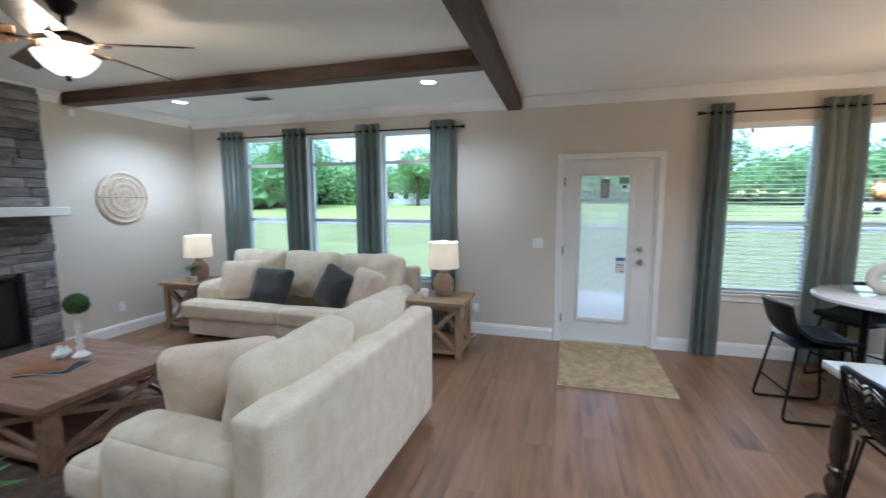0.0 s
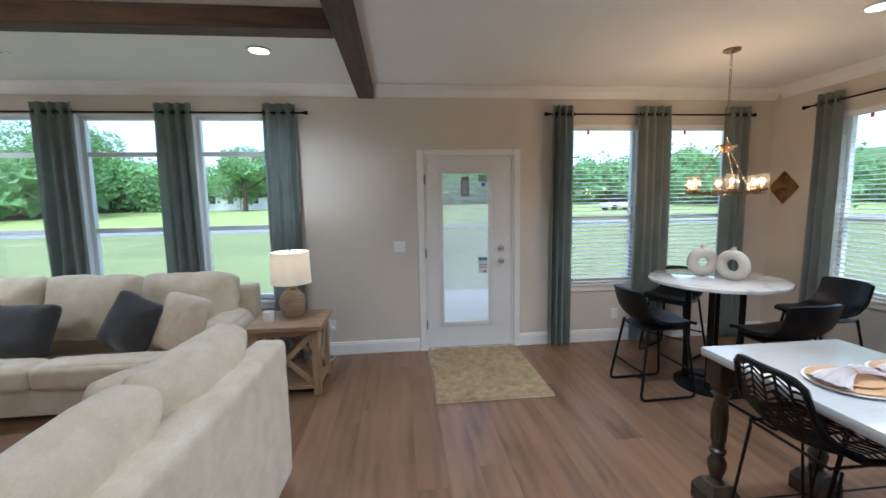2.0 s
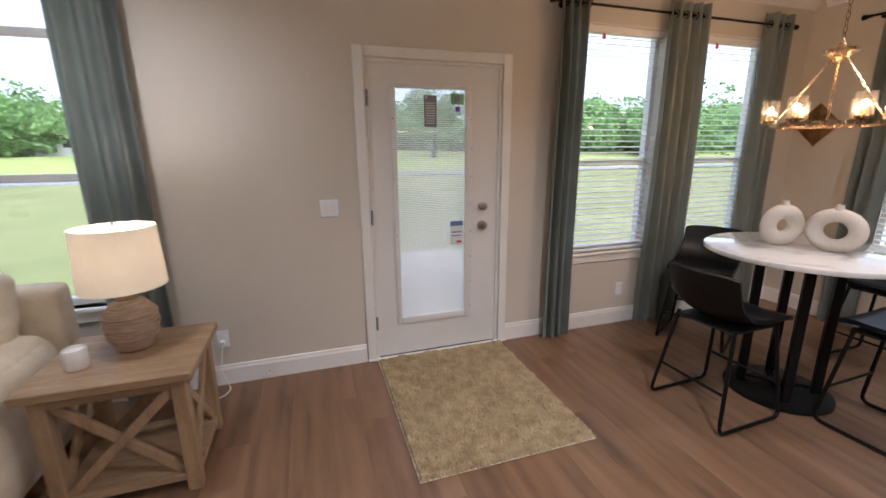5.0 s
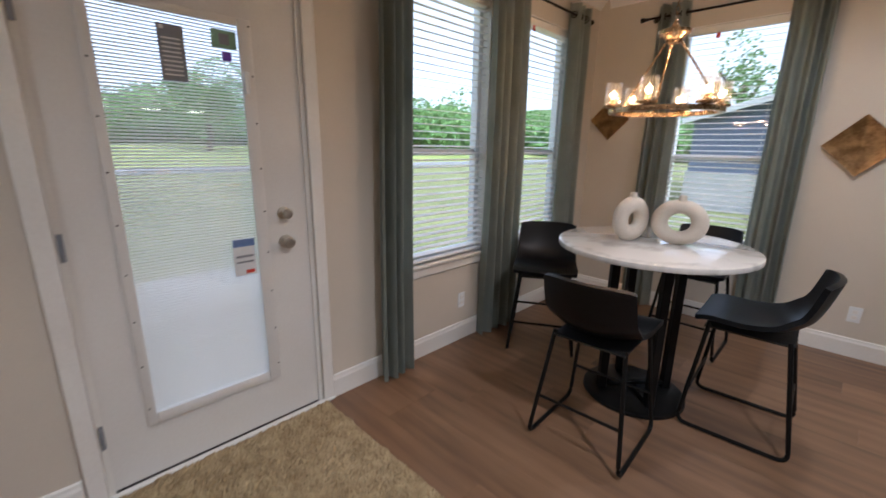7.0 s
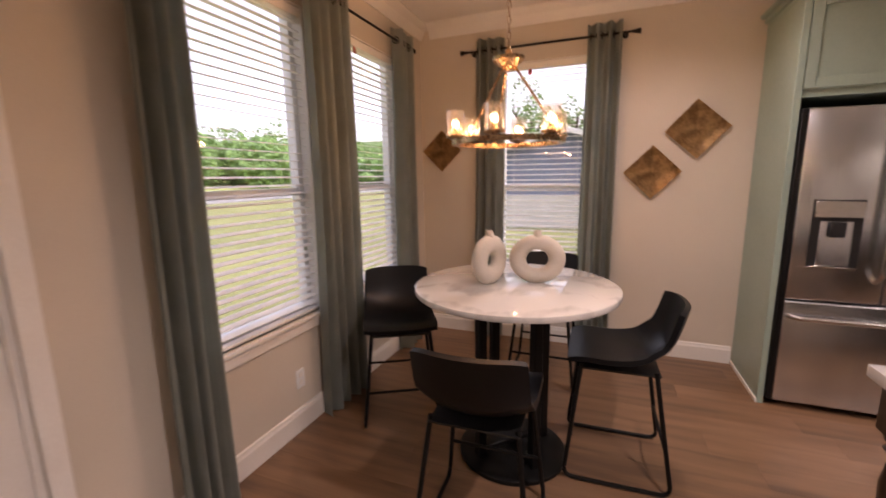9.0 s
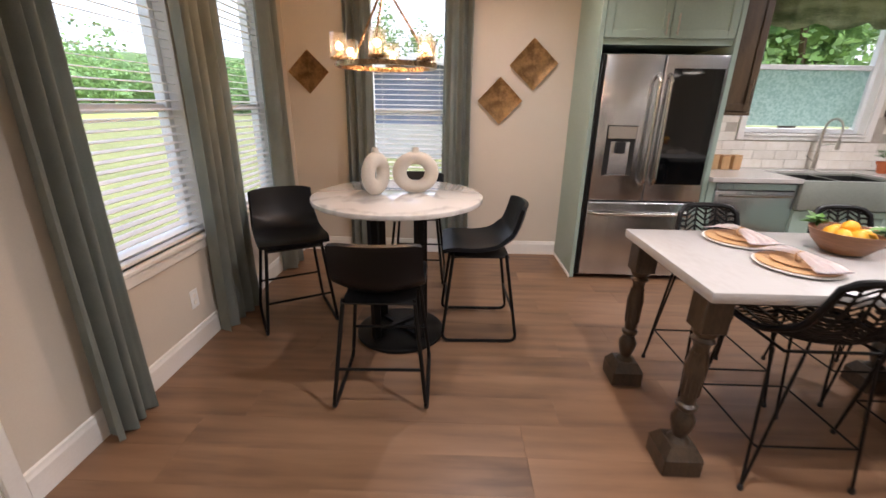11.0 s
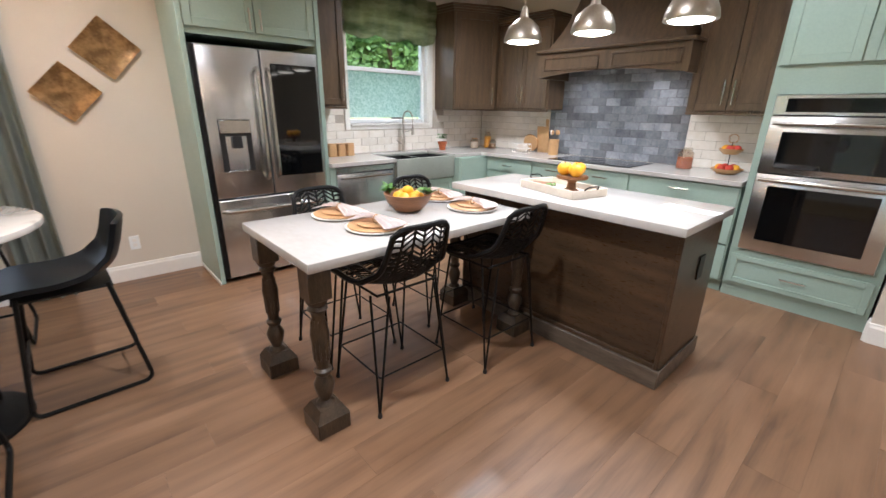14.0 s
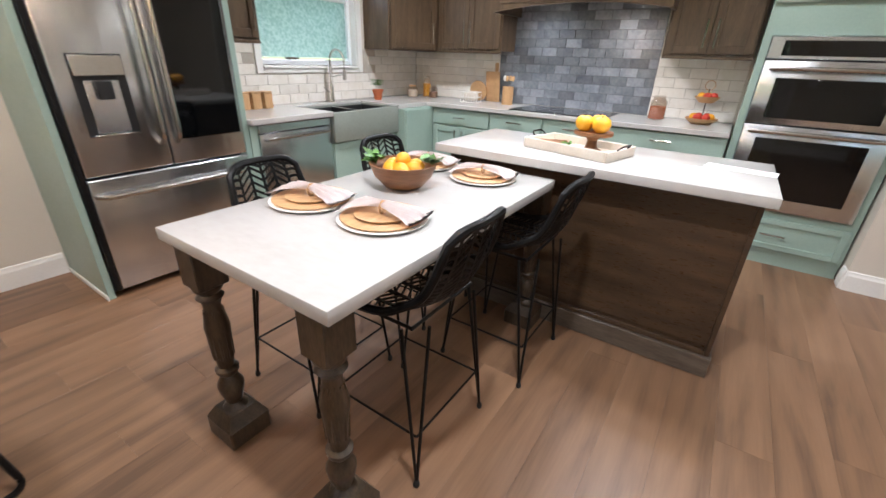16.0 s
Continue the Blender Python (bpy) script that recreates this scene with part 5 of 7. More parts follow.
def donut_vase(label, loc, rz, R, r, tall, neck):
    t = thing("donut_vase", label, "vase", loc, rz, "cream ring vases")
    bm = bmesh.new()
    nu, nv = 40, 18
    rings = []
    for i in range(nu):
        a = 2 * math.pi * i / nu
        ring = []
        for j in range(nv):
            b = 2 * math.pi * j / nv
            rr = R + r * math.cos(b)
            ring.append(bm.verts.new((rr * math.cos(a), r * 0.85 * math.sin(b), max(0.0, tall / 2 + rr * math.sin(a) * tall / (2 * (R + r)) - 0.004))))
        rings.append(ring)
    for i in range(nu):
        A, B_ = rings[i], rings[(i + 1) % nu]
        for j in range(nv):
            bm.faces.new((A[j], A[(j + 1) % nv], B_[(j + 1) % nv], B_[j]))
    part("ring_body", bm, CERAM, t)
    part("neck", lathe(bmesh.new(), [(0.026, tall - 0.02), (0.02, tall), (0.017, tall + neck), (0.014, tall + neck), (0.012, tall - 0.01)], 16), CERAM, t)
    return t


donut_vase("cream matt ceramic ring-shaped vase, taller and narrow", (2.31, 3.79, 0.921), -22, 0.078, 0.043, 0.248, 0.018)
donut_vase("cream matt ceramic ring-shaped vase, wide", (2.40, 3.57, 0.921), -78, 0.096, 0.042, 0.245, 0.018)


def shell_point(u, v, w, sz=0.60, rise=0.265):
    """A bucket seat: u across (-1..1), v from the front of the seat to the top of the back; local +x is forward."""
    line = ((0.228, -0.022), (0.165, -0.008), (0.02, -0.015), (-0.12, -0.012), (-0.205, 0.042), (-0.248, 0.45 * rise + 0.01), (-0.285, rise))
    q = min(5.9999, max(0.0, v * 6))
    k = int(q)
    f = q - k
    p0, p1, p2, p3 = (line[min(6, max(0, k + d))] for d in (-1, 0, 1, 2))
    x, z = (0.5 * (2 * b + (c - a) * f + (2 * a - 5 * b + 4 * c - d) * f * f + (3 * b - a - 3 * c + d) * f ** 3) for a, b, c, d in zip(p0, p1, p2, p3))
    half = w / 2 * (1 - 0.12 * max(0, v - 0.62) - 0.25 * max(0, 0.14 - v))
    b = min(1, max(0, (v - 0.42) / 0.3))
    b = b * b * (3 - 2 * b)
    side = abs(u) ** 2.2
    wing = math.exp(-((v - 0.57) / 0.16) ** 2)
    x += 0.05 * side * b
    z += 0.046 * side * wing + 0.01 * side * (1 - b) - 0.012 * abs(u) ** 7 * max(0, (v - 0.8) / 0.2)
    return Vector((x, u * half, sz + z))


def bar_chair(label, loc, rz):
    t = thing("bar_chair", label, "chair", loc, rz, "black leather counter chairs")
    bm = bmesh.new()
    nu, nv = 18, 36
    g = [[bm.verts.new(shell_point(-1 + 2 * i / nu, j / nv, 0.43)) for i in range(nu + 1)] for j in range(nv + 1)]
    for a, b in zip(g, g[1:]):
        for i in range(nu):
            bm.faces.new((a[i], a[i + 1], b[i + 1], b[i]))
    bmesh.ops.recalc_face_normals(bm, faces=bm.faces[:])
    bmesh.ops.solidify(bm, geom=bm.faces[:], thickness=0.024)
    part("seat_shell", bm, LEATHER, t, "black faux-leather bucket seat")
    bm = bmesh.new()
    tube(bm, [shell_point(-0.86 + 1.72 * i / 14, 0.93, 0.43) + Vector((0.004, 0, 0.001)) for i in range(15)], 0.003, 6)
    part("seam", bm, LEATHER, t)
    for s in (-1, 1):
        bm = bmesh.new()
        y0, y1 = 0.165 * s, 0.225 * s
        tube(bm, rounded([(0.17, y0, 0.575), (0.235, y1, 0.012), (-0.235, y1, 0.012), (-0.15, y0, 0.57)], 0.05), 0.0105, 8)
        part("sled_leg", bm, BLACKM, t)
    for x in (0.205, -0.2):
        bm = bmesh.new()
        tube(bm, [(x, -0.205, 0.22), (x, 0.205, 0.22)], 0.008, 8)
        part("footrest_bar", bm, BLACKM, t)
    bm = bmesh.new()
    box(bm, -0.17, 0.19, -0.17, 0.17, 0.548, 0.556)
    part("seat_plate", bm, DARKP, t)
    return t


CH = "black faux-leather counter chair on a black metal sled frame"
first = bar_chair(CH, (1.81, 3.68, 0), 2)
copy_thing(first, pose(2.46, 3.17, 0, 0, 0, 92))
copy_thing(first, pose(2.52, 4.42, 0, 0, 0, 210))
copy_thing(first, pose(3.30, 3.64, 0, 0, 0, 180))

# chandelier
ch = thing("chandelier", "brass ring chandelier with six glass cylinder shades, lit", "chandelier", (2.42, 3.73, 1.615))
part("canopy", lathe(bmesh.new(), [(0.006, 1.105), (0.03, 1.108), (0.062, 1.12), (0.064, 1.134)], 24), BRASSY, ch)
bm = bmesh.new()
for k in range(20):
    z = 0.455 + k * 0.0338
    ax = k % 2
    tube(bm, [((0.009 * math.cos(q * math.pi / 4)) * (1 - ax), (0.009 * math.cos(q * math.pi / 4)) * ax, z + 0.02 * math.sin(q * math.pi / 4)) for q in range(8)], 0.0022, 5, closed=True)
part("chain", bm, BRASSY, ch)
part("hub", lathe(bmesh.new(), [(0.03, 0.33), (0.035, 0.345), (0.075, 0.375), (0.078, 0.39), (0.03, 0.395), (0.012, 0.425), (0.004, 0.45)], 24), BRASSY, ch)
bm = bmesh.new()
box_pts = [(0.245, -0.012), (0.275, -0.012), (0.275, 0.012), (0.245, 0.012)]
n = 64
rings = [[bm.verts.new((r * math.cos(2 * math.pi * i / n), r * math.sin(2 * math.pi * i / n), z)) for r, z in box_pts] for i in range(n)]
for i in range(n):
    a, b = rings[i], rings[(i + 1) % n]
    for k in range(4):
        bm.faces.new((a[k], a[(k + 1) % 4], b[(k + 1) % 4], b[k]))
part("ring", bm, BRASSY, ch, "flat brass ring")
for k in range(24):
    a = k * math.pi / 12
    part("rivet", lathe(bmesh.new(), [(0.005, 0), (0.004, 0.003), (0.001, 0.004)], 8), BRASSY, ch, m=pose(0.275 * math.cos(a), 0.275 * math.sin(a), 0, 0, 90, math.degrees(a)))
for k in range(3):
    a = radians(30 + 120 * k)
    bm = bmesh.new()
    tube(bm, [(0.03 * math.cos(a), 0.03 * math.sin(a), 0.35), (0.255 * math.cos(a), 0.255 * math.sin(a), 0.012)], 0.006, 8)
    part("arm_rod", bm, BRASSY, ch)
for k in range(6):
    a = radians(60 * k)
    q = (0.26 * math.cos(a), 0.26 * math.sin(a), 0)
    part("cup", lathe(bmesh.new(), [(0.012, 0.012), (0.046, 0.02), (0.048, 0.03), (0.02, 0.034), (0.014, 0.06), (0.012, 0.062)], 20, q), BRASSY, ch)
    sh = part("glass_shade", lathe(bmesh.new(), [(0.043, 0.03), (0.043, 0.145), (0.0405, 0.145), (0.0405, 0.031)], 28, q), SEEDED, ch, "clear seeded glass cylinder shade")
    sh.visible_shadow = False
    part("bulb", lathe(bmesh.new(), [(0.007, 0.06), (0.009, 0.08), (0.009, 0.09), (0.007, 0.10), (0.001, 0.108)], 14, q), BULB, ch, "glowing filament bulb")
    lamp("chandelier_bulb_light", "POINT", (2.42 + q[0], 3.73 + q[1], 1.615 + 0.095), 3.4, (1.0, 0.56, 0.24), 0.019)


def square_plate(loc, s, tilt):
    t = thing("wall_plate", "square hammered gold dish hung as a diamond on the wall", "wall decoration", loc, 0, "gold wall plates")
    bm = bmesh.new()
    n = 14
    g = []
    for j in range(n + 1):
        row = []
        for i in range(n + 1):
            y, z = -1 + 2 * i / n, -1 + 2 * j / n
            e = max(abs(y), abs(z))
            d = 0.012 + 0.016 * max(0, (e - 0.55) / 0.45) ** 1.2 + 0.0025 * noise.noise(Vector((y * 5, z * 5, loc[1])))
            row.append(bm.verts.new((-d, y * s / 2, z * s / 2)))
        g.append(row)
    for a, b in zip(g, g[1:]):
        for i in range(n):
            bm.faces.new((a[i], a[i + 1], b[i + 1], b[i]))
    bmesh.ops.solidify(bm, geom=bm.faces[:], thickness=0.005)
    part("dish", bm, GOLD, t, m=pose(0, 0, 0, tilt, 0, 0))
    return t


square_plate((EX - 0.001, 2.672, 1.765), 0.30, 42)
square_plate((EX - 0.001, 2.95, 1.462), 0.285, 44)
square_plate((EX - 0.001, 4.665, 1.68), 0.26, 45)
# ---- kitchen ----


def shaker(t, name, x0, x1, z0, z1, y, material, handle=None, hm=None, rail=0.055, flat=False):
    """A shaker door or drawer front in the plane y, facing +y, under a cabinet thing."""
    g = 0.003
    x0, x1, z0, z1 = x0 + g, x1 - g, z0 + g, z1 - g
    bm = bmesh.new()
    if flat:
        box(bm, x0, x1, y, y + 0.019, z0, z1, bevel=0.003)
    else:
        for a in ((x0, x0 + rail, z0, z1), (x1 - rail, x1, z0, z1), (x0 + rail, x1 - rail, z0, z0 + rail), (x0 + rail, x1 - rail, z1 - rail, z1)):
            box(bm, a[0], a[1], y, y + 0.02, a[2], a[3], bevel=0.002)
        box(bm, x0 + rail - 0.004, x1 - rail + 0.004, y, y + 0.009, z0 + rail - 0.004, z1 - rail + 0.004)
    d = part(name, bm, material, t)
    if handle:
        hx, hz, vertical, ln = handle
        bm = bmesh.new()
        yy = y + 0.045
        if vertical:
            tube(bm, [(hx, yy, hz - ln / 2), (hx, yy, hz + ln / 2)], 0.006, 8)
            for s in (-1, 1):
                tube(bm, [(hx, y + 0.018, hz + s * ln * 0.36), (hx, yy, hz + s * ln * 0.36)], 0.004, 6)
        else:
            tube(bm, [(hx - ln / 2, yy, hz), (hx + ln / 2, yy, hz)], 0.006, 8)
            for s in (-1, 1):
                tube(bm, [(hx + s * ln * 0.36, y + 0.018, hz), (hx + s * ln * 0.36, yy, hz)], 0.004, 6)
        part("handle", bm, hm or STEELH, d, "brushed steel bar handle")
    return d


# Cabinets are built facing local +y with the back on local y = 0.
def base_unit(label, loc, rz, w, drawer=True, d=0.62, wide_drawers=False):
    t = thing("base_cabinet", label, "cabinet", loc, rz, "sage base cabinets")
    part("body", B(0.0005, w - 0.0005, 0.002, d, 0.10, 0.868), SAGE, t, soft=False)
    part("toe_kick", B(0.001, w - 0.001, 0.002, d - 0.06, 0.0, 0.099), SAGE, t, soft=False)
    if wide_drawers:
        for z0, z1 in ((0.70, 0.86), (0.41, 0.695), (0.115, 0.405)):
            shaker(t, "drawer_front", 0.005, w - 0.005, z0, z1, d, SAGE, (w / 2, (z0 + z1) / 2 + 0.02, False, 0.15), flat=z0 > 0.6)
    else:
        shaker(t, "drawer_front", 0.005, w - 0.005, 0.71, 0.86, d, SAGE, (w / 2, 0.785, False, 0.13), flat=True)
        shaker(t, "door", 0.005, w / 2, 0.115, 0.70, d, SAGE, (w / 2 - 0.04, 0.6, True, 0.13))
        shaker(t, "door", w / 2, w - 0.005, 0.115, 0.70, d, SAGE, (w / 2 + 0.04, 0.6, True, 0.13))
    return t


SB = "sage green base cabinet under the white worktop"
for x0, x1, wd in ((0.64, 1.49, True), (1.49, 2.03, True), (2.03, 2.555, True), (2.555, 3.215, False)):
    base_unit(SB, (x0, KY, 0), 0, x1 - x0, wide_drawers=wd)
cb = thing("corner_cabinet", "sage green corner base cabinet", "cabinet", (3.93, -1.32, 0))
part("body", B(-0.714, -0.001, 0.002, 1.09, 0.10, 0.868), SAGE, cb, soft=False)
part("toe_kick", B(-0.66, -0.001, 0.002, 1.09, 0.0, 0.099), SAGE, cb, soft=False)
part("door", B(-0.735, -0.7145, 0.68, 1.085, 0.115, 0.86, bevel=0.003), SAGE, cb)

# sink base, dishwasher
sk = thing("sink_cabinet", "sage green cabinet below the apron sink", "cabinet", (EX, -0.23, 0), 90)
part("body", B(0.001, 0.806, 0.002, 0.60, 0.10, 0.655), SAGE, sk, soft=False)
part("toe_kick", B(0.001, 0.806, 0.002, 0.54, 0.0, 0.099), SAGE, sk, soft=False)
shaker(sk, "door", 0.005, 0.403, 0.115, 0.65, 0.60, SAGE, (0.36, 0.55, True, 0.13))
shaker(sk, "door", 0.403, 0.802, 0.115, 0.65, 0.60, SAGE, (0.45, 0.55, True, 0.13))
si = thing("apron_sink", "grey stone double-bowl apron-front sink", "sink", (EX, -0.226, 0), 90)
bm = bmesh.new()
box(bm, 0.0, 0.80, 0.60, 0.645, 0.657, 0.895, bevel=0.008, seg=2)
box(bm, 0.0, 0.02, 0.16, 0.60, 0.657, 0.893)
box(bm, 0.78, 0.80, 0.16, 0.60, 0.657, 0.893)
box(bm, 0.02, 0.78, 0.16, 0.18, 0.657, 0.893)
box(bm, 0.39, 0.41, 0.18, 0.60, 0.70, 0.88)
box(bm, 0.02, 0.78, 0.18, 0.60, 0.657, 0.70)
part("basin", bm, CONCRETE_SINK, si)
for x0, x1 in ((0.021, 0.389), (0.411, 0.779)):
    bm = bmesh.new()
    box(bm, x0, x1, 0.181, 0.185, 0.702, 0.876)
    box(bm, x0, x1, 0.595, 0.599, 0.702, 0.876)
    box(bm, x0, x0 + 0.004, 0.185, 0.595, 0.702, 0.876)
    box(bm, x1 - 0.004, x1, 0.185, 0.595, 0.702, 0.876)
    box(bm, x0, x1, 0.185, 0.595, 0.7002, 0.702)
    part("bowl_liner", bm, DARKP, si, "dark bowl lining", soft=False)
for x in (0.2, 0.6):
    part("drain", lathe(bmesh.new(), [(0.045, 0.7005), (0.045, 0.703), (0.001, 0.7035)], 20, (x, 0.38, 0)), STEELH, si)
dw = thing("dishwasher", "stainless steel dishwasher with a bar handle", "dishwasher", (EX, 0.578, 0), 90)
part("body", B(0.004, 0.652, 0.002, 0.585, 0.1, 0.866), DARKP, dw, soft=False)
part("door", box(bmesh.new(), 0.008, 0.648, 0.586, 0.612, 0.11, 0.80, bevel=0.006, seg=2), STEEL, dw)
part("control_strip", box(bmesh.new(), 0.008, 0.648, 0.586, 0.612, 0.805, 0.862, bevel=0.005), STEEL, dw)
bm = bmesh.new()
tube(bm, [(0.05, 0.645, 0.765), (0.606, 0.645, 0.765)], 0.011, 10)
for x in (0.08, 0.576):
    tube(bm, [(x, 0.61, 0.765), (x, 0.645, 0.765)], 0.008, 8)
part("handle", bm, STEELH, dw)
fx = thing("filler_panel", "sage green filler panel beside the dishwasher", "panel", (EX, 1.231, 0), 90)
part("board", B(0.0, 0.056, 0.002, 0.60, 0.0, 0.867), SAGE, fx, soft=False)

# worktops
wt = thing("worktop", "white quartz worktop running round the kitchen corner", "worktop", (EX, KY, 0.87))
for x0, y0, y1 in ((-3.29, 0.001, 0.665), (-0.645, 0.666, 1.093), (-0.155, 1.0935, 1.895), (-0.645, 1.8955, 2.607)):
    part("slab", box(bmesh.new(), x0, -0.001, y0, y1, 0, 0.038, bevel=0.004), QUARTZ, wt)
ct = thing("cooktop", "black glass cooktop set in the worktop", "cooktop", (1.95, -0.96, 0.9085))
part("glass", box(bmesh.new(), -0.43, 0.43, -0.25, 0.25, 0, 0.007, bevel=0.003), BLACKG, ct)
for x, y, r in ((-0.25, 0.1, 0.09), (-0.25, -0.12, 0.07), (0.02, 0.0, 0.11), (0.27, 0.1, 0.08), (0.27, -0.12, 0.09)):
    bm = bmesh.new()
    tube(bm, [(x + r * math.cos(q * math.pi / 16), y + r * math.sin(q * math.pi / 16), 0.0073) for q in range(32)], 0.001, 4, closed=True)
    part("burner_mark", bm, INK, ct)

# fridge in its surround
fs = thing("fridge_surround", "sage green tall panels and cabinets round the fridge", "cabinet", (EX, 1.29, 0), 90)
part("side_panel", B(0.985, 1.02, 0.001, 0.595, 0, 2.40, bevel=0.002), SAGE, fs)
part("side_panel", B(0.0, 0.035, 0.001, 0.595, 0, 2.40, bevel=0.002), SAGE, fs)
part("cabinet_box", B(0.0355, 0.9845, 0.001, 0.57, 1.86, 2.40), SAGE, fs, soft=False)
shaker(fs, "door", 0.036, 0.51, 1.90, 2.39, 0.57, SAGE, (0.47, 1.99, True, 0.14), NICKEL)
shaker(fs, "door", 0.51, 0.984, 1.90, 2.39, 0.57, SAGE, (0.55, 1.99, True, 0.14), NICKEL)
bm = bmesh.new()
for k, (o, z) in enumerate(((0.0, 2.4005), (0.02, 2.425), (0.045, 2.455))):
    box(bm, -o * 0 - 0.0, 1.02 + o, 0.001, 0.596 + o, z, z + 0.028, bevel=0.003)
part("cornice", bm, SAGE, fs)
part("shoe_trim", B(1.0202, 1.03, 0.001, 0.605, 0.0, 0.03, bevel=0.003), TRIM, fs)
part("recess_back", B(0.036, 0.984, 0.001, 0.02, 0.0, 1.859), DARKP, fs, soft=False)
fr = thing("refrigerator", "stainless french-door fridge with a dispenser and black glass door", "refrigerator", (EX - 0.02, 1.335, 0), 90)
part("cabinet", B(0.004, 0.936, 0.002, 0.52, 0.02, 1.785, bevel=0.004), DARKP, fr)
W = 0.93
ld = part("left_door", box(bmesh.new(), 0.472, W - 0.024, 0.525, 0.60, 0.70, 1.795, bevel=0.012, seg=3), STEEL, fr)
rd = part("right_door", box(bmesh.new(), 0.004, 0.466, 0.525, 0.60, 0.70, 1.795, bevel=0.012, seg=3), STEEL, fr)
dr = part("freezer_drawer", box(bmesh.new(), 0.004, W - 0.024, 0.525, 0.60, 0.045, 0.69, bevel=0.012, seg=3), STEEL, fr)
part("side_casing", B(W - 0.0235, W + 0.005, 0.5205, 0.598, 0.045, 1.795, bevel=0.003), BLACKM, fr, "black side of the fridge")
part("glass_panel", box(bmesh.new(), 0.028, 0.40, 0.598, 0.604, 0.84, 1.70, bevel=0.003), BLACKG, rd, "black mirror glass panel")
part("dispenser_recess", box(bmesh.new(), 0.60, 0.83, 0.5985, 0.6025, 0.90, 1.29, bevel=0.003), DARKP, ld, "dark dispenser recess")
part("dispenser_panel", box(bmesh.new(), 0.605, 0.825, 0.602, 0.618, 1.19, 1.285, bevel=0.004), STEELH, ld)
part("dispenser_back", box(bmesh.new(), 0.64, 0.79, 0.603, 0.607, 0.915, 1.17, bevel=0.003), STEEL, ld)
part("dispenser_nozzle", box(bmesh.new(), 0.68, 0.75, 0.607, 0.635, 1.08, 1.17, bevel=0.006), DARKP, ld)
part("dispenser_tray", box(bmesh.new(), 0.615, 0.815, 0.603, 0.625, 0.90, 0.912, bevel=0.003), STEELH, ld)
for x, d_ in ((0.51, ld), (0.428, rd)):
    bm = bmesh.new()
    tube(bm, rounded([(x, 0.60, 0.83), (x, 0.655, 0.87), (x, 0.655, 1.62), (x, 0.60, 1.66)], 0.03), 0.014, 10)
    part("handle", bm, STEELH, d_)
bm = bmesh.new()
tube(bm, rounded([(0.06, 0.60, 0.60), (0.09, 0.655, 0.60), (0.85, 0.655, 0.60), (0.88, 0.60, 0.60)], 0.03), 0.015, 10)
part("handle", bm, STEELH, dr)
for x in (0.1, 0.83):
    part("foot", B(x - 0.03, x + 0.03, 0.40, 0.5, 0.0, 0.021), DARKP, fr)

# dark wall cabinets


def wall_unit(label, loc, rz, w, z0, z1, d=0.31, doors=2, hs=0):
    t = thing("wall_cabinet", label, "cabinet", loc, rz, "dark wood wall cabinets")
    part("body", B(0.0005, w - 0.0005, 0.002, d, z0, z1), DARKW, t, soft=False)
    if doors == 2:
        shaker(t, "door", 0.012, w / 2, z0 + 0.012, z1 - 0.02, d, DARKW, (w / 2 - 0.035, z0 + 0.15, True, 0.19))
        shaker(t, "door", w / 2, w - 0.012, z0 + 0.012, z1 - 0.02, d, DARKW, (w / 2 + 0.035, z0 + 0.15, True, 0.19))
    else:
        shaker(t, "door", 0.012, w - 0.012, z0 + 0.012, z1 - 0.02, d, DARKW, (0.05 if hs == 0 else w - 0.05, z0 + 0.15, True, 0.19))
    part("light_rail", B(0.001, w - 0.001, d - 0.02, d + 0.012, z0 - 0.022, z0 - 0.0005, bevel=0.003), DARKW, t)
    bm = bmesh.new()
    for o, z in ((0.012, z1), (0.03, z1 + 0.022), (0.05, z1 + 0.045)):
        box(bm, 0.001, w - 0.001, 0.002, d + 0.018 + o, z + 0.0005, z + 0.0225, bevel=0.003)
    part("cornice", bm, DARKW, t)
    return t


wall_unit("dark stained shaker wall cabinet beside the hood", (0.645, KY, 0), 0, 0.60, 1.395, 2.36)
wall_unit("dark stained shaker wall cabinet beside the range", (2.66, KY, 0), 0, 0.735, 1.395, 2.30)
wall_unit("narrow dark stained wall cabinet between fridge and window", (EX, 0.915, 0), 90, 0.374, 1.395, 2.36, doors=1, hs=0)
cc = thing("corner_wall_cabinet", "tall dark stained diagonal corner wall cabinet", "cabinet", (3.4, KY, 0), 0, "dark wood wall cabinets")
pts = [(0.529, 0.002), (0.529, 0.85), (0.205, 0.85), (0.0, 0.345), (0.0, 0.002)]
bm = bmesh.new()
lo = [bm.verts.new((x, y, 1.375)) for x, y in pts]
hi = [bm.verts.new((x, y, 2.42)) for x, y in pts]
bm.faces.new(lo[::-1])
bm.faces.new(hi)
for i in range(5):
    bm.faces.new((lo[i], lo[(i + 1) % 5], hi[(i + 1) % 5], hi[i]))
part("body", bm, DARKW, cc, soft=False)
dl = math.hypot(0.205, 0.505)
door_m = pose(0.0, 0.345, 0, 0, 0, math.degrees(math.atan2(0.505, 0.205)))
holder = shaker(cc, "door", 0.015, dl - 0.015, 1.39, 2.40, 0.0, DARKW, (0.06, 1.54, True, 0.19))
holder.matrix_basis = door_m @ Matrix.Rotation(0, 4, "Z")
bm = bmesh.new()
